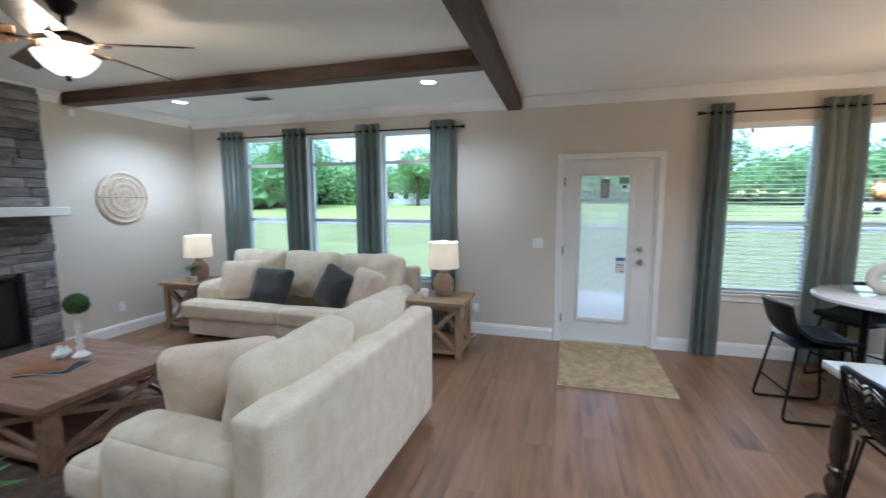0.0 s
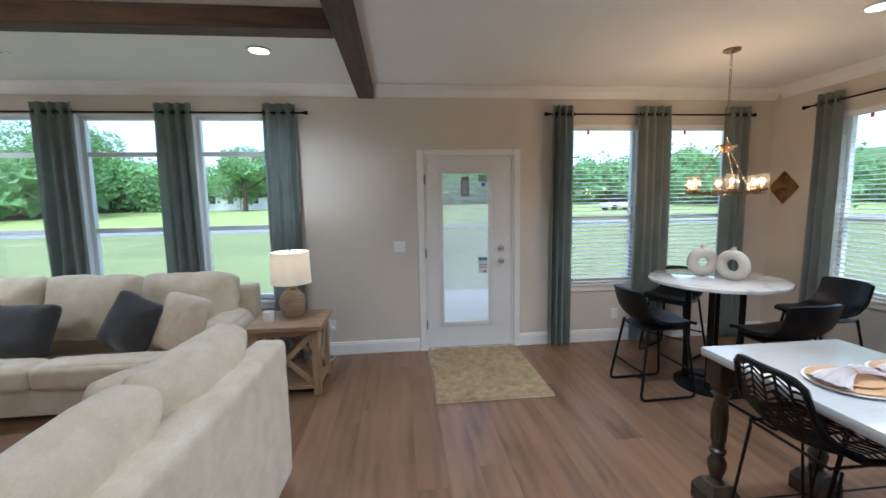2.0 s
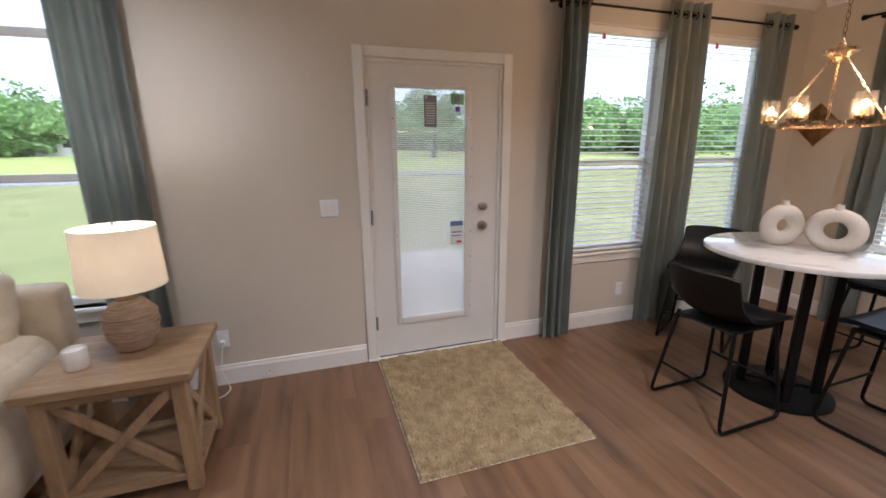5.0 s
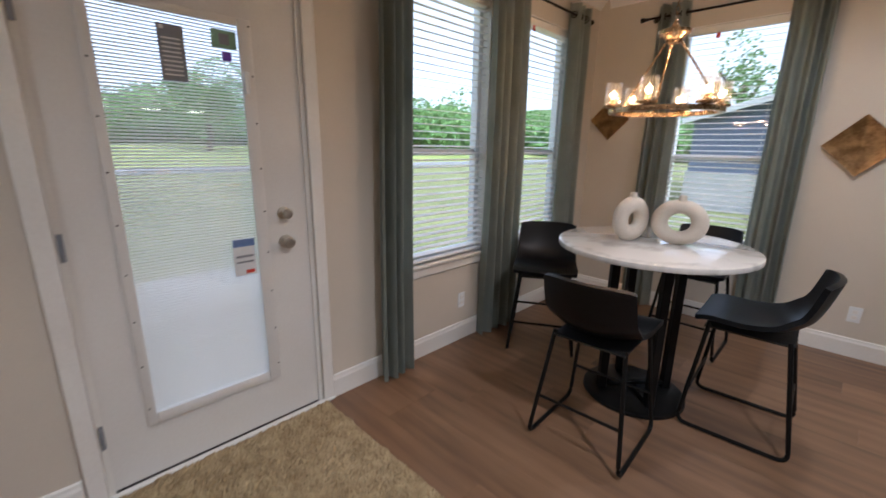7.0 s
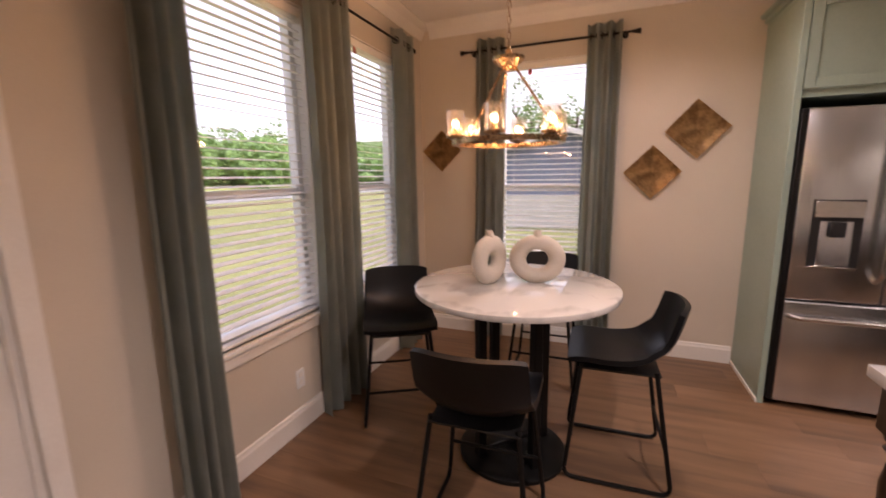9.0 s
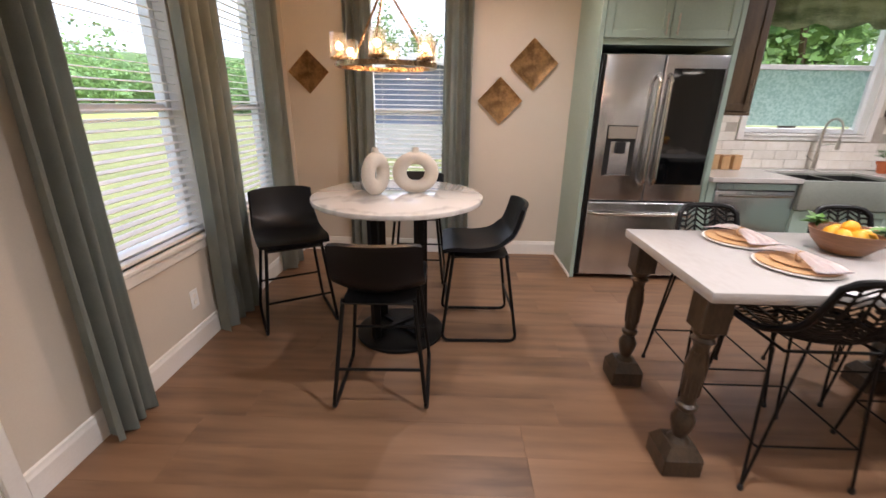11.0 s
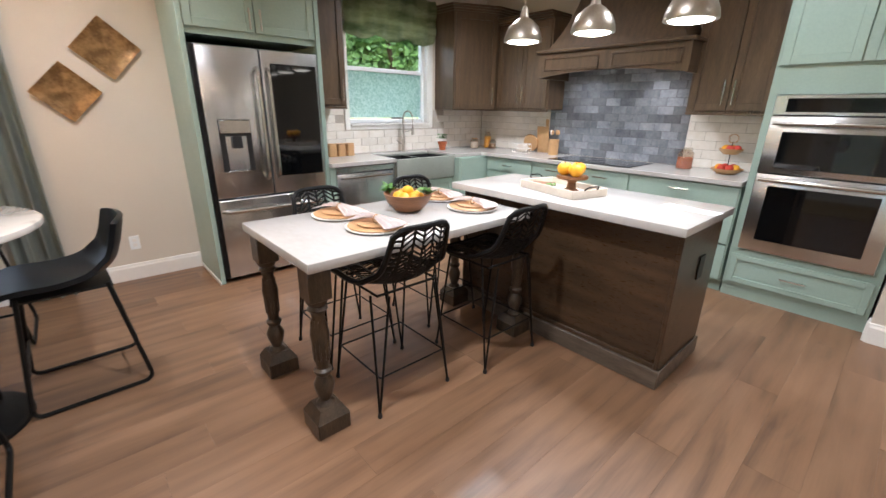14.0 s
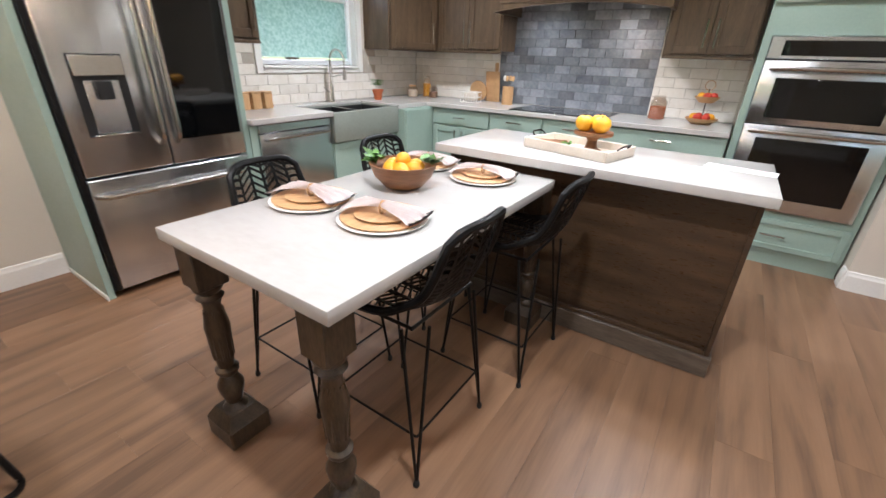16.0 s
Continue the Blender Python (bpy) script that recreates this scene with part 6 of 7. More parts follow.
for o, z in ((0.012, 2.4205), (0.03, 2.443), (0.05, 2.466)):
    pp = [(0.529, 0.002), (0.529, 0.85 + o), (0.205 - 0.4 * o, 0.85 + o), (-o, 0.345 + 0.4 * o), (-o, 0.002)]
    lo = [bm.verts.new((x, y, z)) for x, y in pp]
    hi = [bm.verts.new((x, y, z + 0.022)) for x, y in pp]
    bm.faces.new(lo[::-1])
    bm.faces.new(hi)
    for i in range(5):
        bm.faces.new((lo[i], lo[(i + 1) % 5], hi[(i + 1) % 5], hi[i]))
part("cornice", bm, DARKW, cc, soft=False)

# range hood
hd = thing("range_hood", "dark stained wooden range hood with a curved chimney", "range hood", (1.93, KY, 0))
hw = 0.72
bm = bmesh.new()
n = 24
fa, fb_ = [], []
for i in range(n + 1):
    x = -hw + 2 * hw * i / n
    z = 1.70 + 0.055 * (1 - (x / hw) ** 2)
    fa.append((bm.verts.new((x, 0.53, z)), bm.verts.new((x, 0.53, 1.93))))
    fb_.append((bm.verts.new((x, 0.50, z)), bm.verts.new((x, 0.50, 1.93))))
for i in range(n):
    bm.faces.new((fa[i][0], fa[i + 1][0], fa[i + 1][1], fa[i][1]))
    bm.faces.new((fb_[i][1], fb_[i + 1][1], fb_[i + 1][0], fb_[i][0]))
    bm.faces.new((fa[i][0], fb_[i][0], fb_[i + 1][0], fa[i + 1][0]))
    bm.faces.new((fa[i][1], fa[i + 1][1], fb_[i + 1][1], fb_[i][1]))
for s in (fa[0] + fb_[0][::-1], fa[n] + fb_[n][::-1]):
    bm.faces.new(s)
part("apron_front", bm, DARKW, hd, soft=False)
for s in (-1, 1):
    part("apron_side", B(min(s * hw, s * (hw - 0.03)), max(s * hw, s * (hw - 0.03)), 0.002, 0.499, 1.70, 1.93, bevel=0.002), DARKW, hd)
    x0, x1 = (0.06, hw - 0.06) if s > 0 else (-hw + 0.06, -0.06)
    bm = bmesh.new()
    for a in ((x0, x1, 1.875, 1.89), (x0, x1, 1.765, 1.78), (x0, x0 + 0.015, 1.78, 1.875), (x1 - 0.015, x1, 1.78, 1.875)):
        box(bm, a[0], a[1], 0.53, 0.54, a[2], a[3], bevel=0.003)
    part("panel_moulding", bm, DARKW, hd)
part("ledge", B(-hw - 0.03, hw + 0.03, 0.002, 0.56, 1.93, 1.96, bevel=0.008), DARKW, hd)
part("liner", B(-hw + 0.04, hw - 0.04, 0.01, 0.49, 1.80, 1.82), STEELH, hd, "steel liner under the hood")
# Hood lamps unseen: assumed from the bright underside, added to light the backsplash.
for s in (-1, 1):
    part("assumed_hood_lamp", lathe(bmesh.new(), [(0.03, 1.793), (0.035, 1.796), (0.035, 1.7995)], 18, (s * 0.35, 0.30, 0)), DISC, hd, "small lit hood lamp, assumed")
    lamp("assumed_hood_light", "SPOT", (1.93 + s * 0.35, KY + 0.30, 1.785), 6.5, WARM, 0.03, spot=160)
bm = bmesh.new()
m_ = 20
prev = None
for j in range(m_ + 1):
    v = j / m_
    z = 1.96 + (CEIL - 0.002 - 1.96) * v
    k = (1 - v) ** 2.2
    hx, y1 = 0.40 + 0.26 * k, 0.30 + 0.2 * k
    ring = [bm.verts.new((-hx, 0.002, z)), bm.verts.new((-hx, y1, z)), bm.verts.new((hx, y1, z)), bm.verts.new((hx, 0.002, z))]
    if prev:
        for q in range(4):
            bm.faces.new((prev[q], prev[(q + 1) % 4], ring[(q + 1) % 4], ring[q]))
    else:
        bm.faces.new(ring[::-1])
    prev = ring
bm.faces.new(prev)
part("chimney", bm, DARKW, hd)

# oven tower
ot = thing("oven_cabinet", "sage green tall cabinet housing the double oven", "cabinet", (-0.225, KY, 0))
ow = 0.85
part("lower_box", B(0, ow, 0.002, 0.60, 0.10, 0.40), SAGE, ot, soft=False)
part("side_panel", B(0, 0.045, 0.002, 0.60, 0.40, 1.52), SAGE, ot, soft=False)
part("side_panel", B(ow - 0.045, ow, 0.002, 0.60, 0.40, 1.52), SAGE, ot, soft=False)
part("upper_box", B(0, ow, 0.002, 0.60, 1.52, 2.42), SAGE, ot, soft=False)
part("toe_kick", B(0.0, ow, 0.002, 0.585, 0.0, 0.099), SAGE, ot, soft=False)
shaker(ot, "drawer_front", 0.02, ow - 0.02, 0.125, 0.355, 0.60, SAGE, (ow / 2, 0.24, False, 0.15), rail=0.04)
shaker(ot, "door", 0.015, ow / 2, 1.70, 2.41, 0.60, SAGE)
shaker(ot, "door", ow / 2, ow - 0.015, 1.70, 2.41, 0.60, SAGE)
bm = bmesh.new()
for o, z in ((0.0, 2.4205), (0.02, 2.445), (0.045, 2.475)):
    box(bm, 0.0, ow, 0.002, 0.60 + 0.02 + o, z, z + 0.024, bevel=0.003)
part("cornice", bm, SAGE, ot)
ov = thing("double_oven", "stainless double wall oven with black glass doors", "oven", (-0.18, KY, 0))
w = 0.755
part("casing", B(0.001, w, 0.03, 0.60, 0.405, 1.515), DARKP, ov, soft=False)
part("control_panel", box(bmesh.new(), 0.0, w + 0.001, 0.603, 0.625, 1.385, 1.515, bevel=0.004), STEEL, ov)
part("display", box(bmesh.new(), 0.09, w - 0.07, 0.624, 0.628, 1.405, 1.492, bevel=0.002), BLACKG, ov, "black control display")
for z0, z1, g0, g1, hz in ((0.99, 1.378, 1.03, 1.275, 1.33), (0.41, 0.982, 0.50, 0.90, 0.945)):
    d_ = part("oven_door", box(bmesh.new(), 0.0, w + 0.001, 0.603, 0.632, z0, z1, bevel=0.005, seg=2), STEEL, ov)
    part("glass", box(bmesh.new(), 0.085, w - 0.085, 0.631, 0.635, g0, g1, bevel=0.003), BLACKG, d_, "black oven glass")
    bm = bmesh.new()
    tube(bm, [(0.03, 0.685, hz), (w - 0.03, 0.685, hz)], 0.014, 10)
    for x in (0.06, w - 0.06):
        tube(bm, [(x, 0.63, hz), (x, 0.685, hz)], 0.010, 8)
    part("handle", bm, STEELH, d_)

# island and its table extension
il = thing("kitchen_island", "dark stained kitchen island with a white quartz top", "island", (0.455, 0.40, 0))
iw, idp = 1.46, 0.56
part("body", B(0, iw, 0, idp - 0.012, 0.0, 0.862), DARKH, il, soft=False)
bm = bmesh.new()
box(bm, 0.02, iw - 0.02, idp - 0.012, idp - 0.004, 0.16, 0.84)
part("back_panel", bm, DARKH, il, soft=False)
bm = bmesh.new()
for a in ((0.0, 0.022, 0.11, 0.862), (iw - 0.022, iw, 0.11, 0.862), (0.022, iw - 0.022, 0.11, 0.135), (0.022, iw - 0.022, 0.835, 0.862)):
    box(bm, a[0], a[1], idp - 0.012, idp + 0.003, a[2], a[3], bevel=0.002)
part("stile", bm, DARKH, il)
bm = bmesh.new()
box(bm, -0.012, iw + 0.012, idp - 0.012, idp + 0.016, 0.0, 0.108, bevel=0.004)
box(bm, -0.012, -0.0002, -0.012, idp - 0.0125, 0.0, 0.108, bevel=0.004)
part("plinth", bm, PLINTHW, il, "weathered grey plinth")
op = part("outlet_plate", B(-0.008, -0.0005, 0.20, 0.275, 0.55, 0.68, bevel=0.002), DARKP, il, "dark socket plate")
it = thing("island_top", "thick white quartz island worktop", "worktop", (0.425, 0.36, 0.863))
part("slab", box(bmesh.new(), 0, 1.53, 0, 0.70, 0, 0.042, bevel=0.004, seg=2), QUARTZ, it)


def turned_leg(t, x, y, h):
    part("block", B(x - 0.05, x + 0.05, y - 0.05, y + 0.05, h - 0.14, h, bevel=0.004), LEGW, t)
    prof = [(0.048, h - 0.14), (0.05, h - 0.155), (0.036, h - 0.17), (0.044, h - 0.185), (0.036, h - 0.2), (0.03, h - 0.22), (0.041, h - 0.3), (0.036, h - 0.42), (0.03, h - 0.47),
            (0.04, h - 0.48), (0.042, h - 0.495), (0.03, h - 0.51), (0.045, h - 0.55), (0.048, h - 0.575), (0.038, h - 0.61), (0.026, h - 0.635), (0.04, h - 0.645), (0.055, h - 0.665)]
    prof = [(q * 0.9 if i % 3 else q, z) for i, (q, z) in enumerate(prof)]
    bm = bmesh.new()
    lathe(bm, prof[::-1], 24, (x, y, 0))
    sp = part("spindle", bm, LEGW, t)
    for k in range(12):
        a = k * math.pi / 6
        bm = bmesh.new()
        tube(bm, [(x + 0.028 * math.cos(a), y + 0.028 * math.sin(a), h - 0.235), (x + 0.035 * math.cos(a), y + 0.035 * math.sin(a), h - 0.31), (x + 0.031 * math.cos(a), y + 0.031 * math.sin(a), h - 0.43)], 0.005, 5)
        part("flute", bm, LEGW, sp)
    bm = bmesh.new()
    r = bmesh.ops.create_cone(bm, cap_ends=True, segments=4, radius1=0.108, radius2=0.072, depth=0.045, matrix=pose(x, y, 0.105 - 0.0, 0, 0, 45))
    box(bm, x - 0.078, x + 0.078, y - 0.078, y + 0.078, 0.0, 0.083, bevel=0.004)
    part("foot_block", bm, LEGW, t, soft=False)


dt = thing("dining_table", "white quartz table extension on dark turned legs", "table", (1.64, 1.75, 0))
part("tabletop", box(bmesh.new(), -0.38, 0.395, -0.684, 0.692, 0.785, 0.827, bevel=0.004, seg=2), QUARTZ, dt, "white quartz top")
for x in (-0.302, 0.272):
    turned_leg(dt, x, 0.635, 0.784)
    turned_leg(dt, x, -0.70, 0.784)


def rattan_stool(label, loc, rz):
    t = thing("rattan_stool", label, "stool", loc, rz, "black woven counter stools")
    w = 0.42

    def sp(u, v):
        """The shell narrows towards the top of the back and its upper corners are rounded."""
        top = max(0.0, (v - 0.5) / 0.5)
        return shell_point(u * (1 - 0.26 * top), v - 0.05 * top * abs(u) ** 5, w, 0.635, 0.29)

    rim = [sp(-1 + 2 * i / 10, 0.0) for i in range(11)] + [sp(1, j / 20) for j in range(1, 21)] + [sp(1 - 2 * i / 10, 1.0) for i in range(1, 11)] + [sp(-1, 1 - j / 20) for j in range(1, 20)]
    bm = bmesh.new()
    tube(bm, rim, 0.014, 8, closed=True)
    part("rim", bm, RATTAN, t, "wrapped black rattan rim")
    bm = bmesh.new()
    rnd = random.Random(2)

    def strip(pa, pb, wid):
        n = 5
        prev = None
        for q in range(n + 1):
            s = q / n
            u, v = pa[0] + (pb[0] - pa[0]) * s, pa[1] + (pb[1] - pa[1]) * s
            p = sp(u, v)
            dv = (sp(min(1, u + 0.02), v) - sp(max(-1, u - 0.02), v)) * (pb[1] - pa[1]) - (sp(u, min(1, v + 0.02)) - sp(u, max(0, v - 0.02))) * (pb[0] - pa[0])
            dv = dv.normalized() * wid
            nz = Vector((0, 0, 0.003))
            cur = [bm.verts.new(p + dv + nz), bm.verts.new(p - dv + nz), bm.verts.new(p - dv - nz), bm.verts.new(p + dv - nz)]
            if prev:
                for k in range(4):
                    bm.faces.new((prev[k], prev[(k + 1) % 4], cur[(k + 1) % 4], cur[k]))
            prev = cur
    cols = 6
    for c_ in range(cols):
        u0, u1 = -1 + 2 * c_ / cols, -1 + 2 * (c_ + 1) / cols
        up = 1 if c_ % 2 else -1
        for k in range(34):
            v = 0.02 + 0.96 * k / 33
            va, vb = v - up * 0.018, v + up * 0.018
            strip((u0, min(0.99, max(0.005, va))), (u1, min(0.99, max(0.005, vb))), 0.0031)
    for c_ in range(1, cols):
        u = -1 + 2 * c_ / cols
        for a in range(10):
            strip((u, a / 10), (u, (a + 1) / 10), 0.006)
    part("weave", bm, RATTAN, t, "open herringbone rattan weave", soft=False)
    for sx in (-1, 1):
        for sy in (-1, 1):
            bm = bmesh.new()
            f = Vector((0.205 * sx, 0.215 * sy, 0.012))
            tube(bm, [Vector((0.125 * sx, 0.19 * sy, 0.60)), f], 0.006, 8)
            tube(bm, [Vector((0.185 * sx, 0.13 * sy, 0.60)), f], 0.006, 8)
            part("hairpin_leg", bm, BLACKM, t)
            part("foot_cap", lathe(bmesh.new(), [(0.009, 0), (0.012, 0.006), (0.01, 0.022), (0.004, 0.028)], 10, (f.x, f.y, 0)), DARKP, t)
    for a, b in (((1, -1), (1, 1)), ((1, 1), (-1, 1)), ((-1, 1), (-1, -1)), ((-1, -1), (1, -1))):
        bm = bmesh.new()
        tube(bm, [(0.187 * a[0], 0.193 * a[1], 0.20), (0.187 * b[0], 0.193 * b[1], 0.20)], 0.0045, 6)
        part("footrest_bar", bm, BLACKM, t)
    bm = bmesh.new()
    tube(bm, [(0.16, -0.17, 0.60), (0.16, 0.17, 0.60), (-0.15, 0.17, 0.60), (-0.15, -0.17, 0.60)], 0.007, 8, closed=True)
    part("seat_frame", bm, BLACKM, t)
    return t


RS = "black woven rattan counter stool on thin metal hairpin legs"
fs1 = rattan_stool(RS, (1.42, 1.965, 0), 0)
copy_thing(fs1, pose(1.335, 1.33, 0, 0, 0, 0))
copy_thing(fs1, pose(1.915, 1.96, 0, 0, 0, 180))
copy_thing(fs1, pose(1.93, 1.24, 0, 0, 0, 180))

# pendants
for px in (1.66, 1.183, 0.69):
    t = thing("pendant_light", "brushed nickel dome pendant light over the island, lit", "pendant lamp", (px, 0.75, 1.795), 0, "island pendants")
    part("shade", lathe(bmesh.new(), [(0.116, 0.0), (0.118, 0.008), (0.112, 0.04), (0.092, 0.085), (0.055, 0.12), (0.028, 0.135), (0.024, 0.133), (0.05, 0.115), (0.088, 0.08), (0.108, 0.04), (0.113, 0.004)], 36), NICKEL, t, "brushed nickel dome shade")
    part("diffuser", lathe(bmesh.new(), [(0.001, -0.014), (0.05, -0.011), (0.09, -0.003), (0.107, 0.004), (0.107, 0.008), (0.001, 0.008)], 28), DISC, t, "glowing lamp face")
    part("socket", lathe(bmesh.new(), [(0.028, 0.134), (0.024, 0.15), (0.022, 0.18), (0.014, 0.195), (0.006, 0.2)], 18), NICKEL, t)
    part("rod", tube(bmesh.new(), [(0, 0, 0.195), (0, 0, CEIL - 1.795 - 0.02)], 0.005, 8), NICKEL, t)
    part("canopy", lathe(bmesh.new(), [(0.05, CEIL - 1.795 - 0.022), (0.06, CEIL - 1.795 - 0.012), (0.06, CEIL - 1.795 - 0.001)], 24), NICKEL, t)
    lamp("pendant_bulb", "SPOT", (px, 0.75, 1.777), 10, WARM, 0.05, spot=172)

# papers left on the island
sheet = thing("paper_sheet", "white printed paper sheet lying on the island worktop", "paper", (0.77, 0.875, 0.9055), 20)
part("sheet", box(bmesh.new(), -0.105, 0.105, -0.148, 0.148, 0, 0.0008), PAPER, sheet, soft=False)
for k in range(7):
    part("text_line", box(bmesh.new(), -0.085, 0.085 - 0.05 * (k % 3 == 2), 0.10 - 0.03 * k, 0.106 - 0.03 * k, 0.0008, 0.0012), GROUT, sheet, soft=False)

# valance
vl = thing("valance", "soft green and brown gathered fabric valance at the window", "valance", (EX - 0.02, 0.18, 2.085))
bm = bmesh.new()
nu, nv = 60, 10
rows = []
for j in range(nv + 1):
    v = j / nv
    row = []
    for i in range(nu + 1):
        u = i / nu
        drop = 0.05 * abs(math.sin(math.pi * 3 * u)) * (1 - v)
        row.append(bm.verts.new((-0.035 - 0.02 * math.sin(2 * math.pi * 7 * u + v * 2) - 0.025 * math.sin(v * 3.1 * 2) ** 2, (u - 0.5) * 1.18, 0.42 * v - drop + 0.02)))
    rows.append(row)
for a, b in zip(rows, rows[1:]):
    for i in range(nu):
        bm.faces.new((a[i], a[i + 1], b[i + 1], b[i]))
bmesh.ops.solidify(bm, geom=bm.faces[:], thickness=0.003)
part("cloth", bm, VALANCE, vl)
part("mount_board", B(-0.012, 0.018, -0.59, 0.59, 0.40, 0.44), TRIM, vl)

# ---- things on the worktops ----
CZ = 0.9085
for k in range(3):
    t = thing("wooden_canister", "small square wooden canister by the window wall", "canister", (3.80, 1.02 - 0.10 * k, CZ), 4 * k, "three canisters")
    part("box_body", box(bmesh.new(), -0.04, 0.04, -0.04, 0.04, 0, 0.115, bevel=0.004), CHARGER, t)
    part("lid", box(bmesh.new(), -0.042, 0.042, -0.042, 0.042, 0.1155, 0.128, bevel=0.004), CHARGER, t)
fa_ = thing("kitchen_faucet", "tall brushed steel spring-neck kitchen faucet", "faucet", (3.83, 0.09, CZ))
part("base", lathe(bmesh.new(), [(0.028, 0), (0.028, 0.01), (0.018, 0.02), (0.017, 0.14), (0.012, 0.15)], 16), NICKEL, fa_)
arc = [(0, 0, 0.14), (0, 0, 0.36)] + [(-0.09 + 0.09 * math.cos(q * math.pi / 8), 0, 0.36 + 0.09 * math.sin(q * math.pi / 8)) for q in range(1, 9)] + [(-0.18, 0, 0.28)]
part("spring_neck", tube(bmesh.new(), arc, 0.009, 10), NICKEL, fa_)
bm = bmesh.new()
for k in range(22):
    z = 0.16 + k * 0.009
    tube(bm, [(0.0135 * math.cos(q * math.pi / 5), 0.0135 * math.sin(q * math.pi / 5), z) for q in range(10)], 0.0025, 5, closed=True)
part("coil", bm, NICKEL, fa_)
part("spray_head", lathe(bmesh.new(), [(0.016, 0.20), (0.018, 0.215), (0.013, 0.27), (0.01, 0.285)], 14, (-0.18, 0, 0)), NICKEL, fa_)
part("support_arm", tube(bmesh.new(), [(0, 0, 0.22), (-0.18, 0, 0.25)], 0.005, 8), NICKEL, fa_)
part("lever", tube(bmesh.new(), [(0, 0.015, 0.08), (0, 0.05, 0.10), (0.0, 0.09, 0.13)], 0.006, 8), NICKEL, fa_)
hp = thing("herb_pot", "terracotta pot of green herbs on the worktop", "plant", (3.72, -0.42, CZ))
part("pot", lathe(bmesh.new(), [(0.035, 0), (0.05, 0.075), (0.056, 0.076), (0.057, 0.1), (0.05, 0.1), (0.047, 0.085), (0.001, 0.085)], 20), TERRA, hp)
part("leaves", sprigs(bmesh.new(), (0, 0, 0.09), 90, 0.06, 0.10, 0.025, random.Random(6)), LEAF, hp, soft=False)


def jar(label, loc, r, h, fill, material, lidm):
    t = thing("glass_jar", label, "jar", loc, 0, "worktop jars")
    g = part("glass_body", lathe(bmesh.new(), [(r * 0.9, 0), (r, 0.008), (r, h * 0.75), (r * 0.7, h * 0.86), (r * 0.7, h * 0.9), (r * 0.66, h * 0.9), (r * 0.66, h * 0.86), (r * 0.95, h * 0.74), (r * 0.95, 0.01), (0.001, 0.008)], 22), CLEARG, t, "clear glass body")
    g.visible_shadow = False
    part("contents", lathe(bmesh.new(), [(r * 0.9, 0.01), (r * 0.92, 0.012), (r * 0.92, h * fill), (0.001, h * fill + 0.006)], 18), material, t)
    part("lid", lathe(bmesh.new(), [(r * 0.72, h * 0.9), (r * 0.74, h * 0.93), (r * 0.7, h * 0.99), (0.001, h)], 20), lidm, t)
    return t


jar("squat glass jar of pale flour on the worktop", (3.66, -0.92, CZ), 0.055, 0.13, 0.6, CERAM, CHARGER)
jar("glass jar of golden oil on the worktop", (3.60, -1.10, CZ), 0.045, 0.22, 0.65, LEMON, CLEARG)
jar("glass jar of dark spice on the worktop", (3.48, -1.06, CZ), 0.05, 0.13, 0.5, BOWLW, CLEARG)
jar("glass jar of orange sweets beside the cooktop", (1.19, -1.06, CZ), 0.065, 0.19, 0.55, TERRA, CLEARG)
wb = thing("wire_basket", "pale wire basket of bread on the worktop", "basket", (2.97, -1.02, CZ), 8)
bm = bmesh.new()
for z in (0.004, 0.05, 0.10):
    tube(bm, [(-0.09, -0.06, z), (0.09, -0.06, z), (0.09, 0.06, z), (-0.09, 0.06, z)], 0.003, 5, closed=True)
for k in range(7):
    x = -0.09 + 0.03 * k
    for y in (-0.06, 0.06):
        tube(bm, [(x, y, 0.004), (x, y, 0.10)], 0.002, 5)
part("wires", bm, WHITEC, wb)
part("loaf", puff(bmesh.new(), (0.15, 0.09, 0.09), pose(0, 0, 0.055), 6, 3, 0.005, 4), CERAM, wb, "pale bread loaf")
for k, (x, h_, w_, rr) in enumerate(((2.84, 0.30, 0.16, 0.0), (3.0, 0.24, 0.2, 0.5))):
    t = thing("cutting_board", "wooden cutting board leaning on the tiled wall", "cutting board", (x, KY + 0.075 + 0.02 * k, CZ), 0, "leaning boards")
    bm = bmesh.new()
    if rr:
        lathe(bm, [(0.1, -0.008), (0.102, -0.004), (0.102, 0.004), (0.1, 0.008)], 30)
        bmesh.ops.transform(bm, matrix=pose(0, 0, 0.104, 78, 0, 0), verts=bm.verts)
    else:
        obox(bm, (w_, 0.016, h_), pose(0, 0, h_ / 2, -8, 0, 0), 0.005, 2)
        obox(bm, (0.04, 0.016, 0.1), pose(0, -0.055 - 0.008, h_ + 0.03, -8, 0, 0), 0.005, 2)
    part("board", bm, CHARGER, t)
kb = thing("utensil_holder", "wooden holder with cooking spoons by the cooktop", "utensil holder", (2.60, -1.12, CZ))
part("holder", lathe(bmesh.new(), [(0.055, 0), (0.056, 0.17), (0.05, 0.17), (0.049, 0.02), (0.001, 0.02)], 20), CHARGER, kb)
for k in range(4):
    a = k * 1.6
    bm = bmesh.new()
    tube(bm, [(0.01 * math.cos(a), 0.01 * math.sin(a), 0.03), (0.04 * math.cos(a), 0.04 * math.sin(a), 0.22)], 0.005, 6)
    puff(bm, (0.035, 0.014, 0.055), pose(0.044 * math.cos(a), 0.044 * math.sin(a), 0.245), 4, 2)
    part("spoon", bm, WHITEC if k == 0 else CHARGER, kb)
ft = thing("fruit_stand", "two-tier woven fruit stand with red and orange fruit", "fruit stand", (0.86, -1.07, CZ))
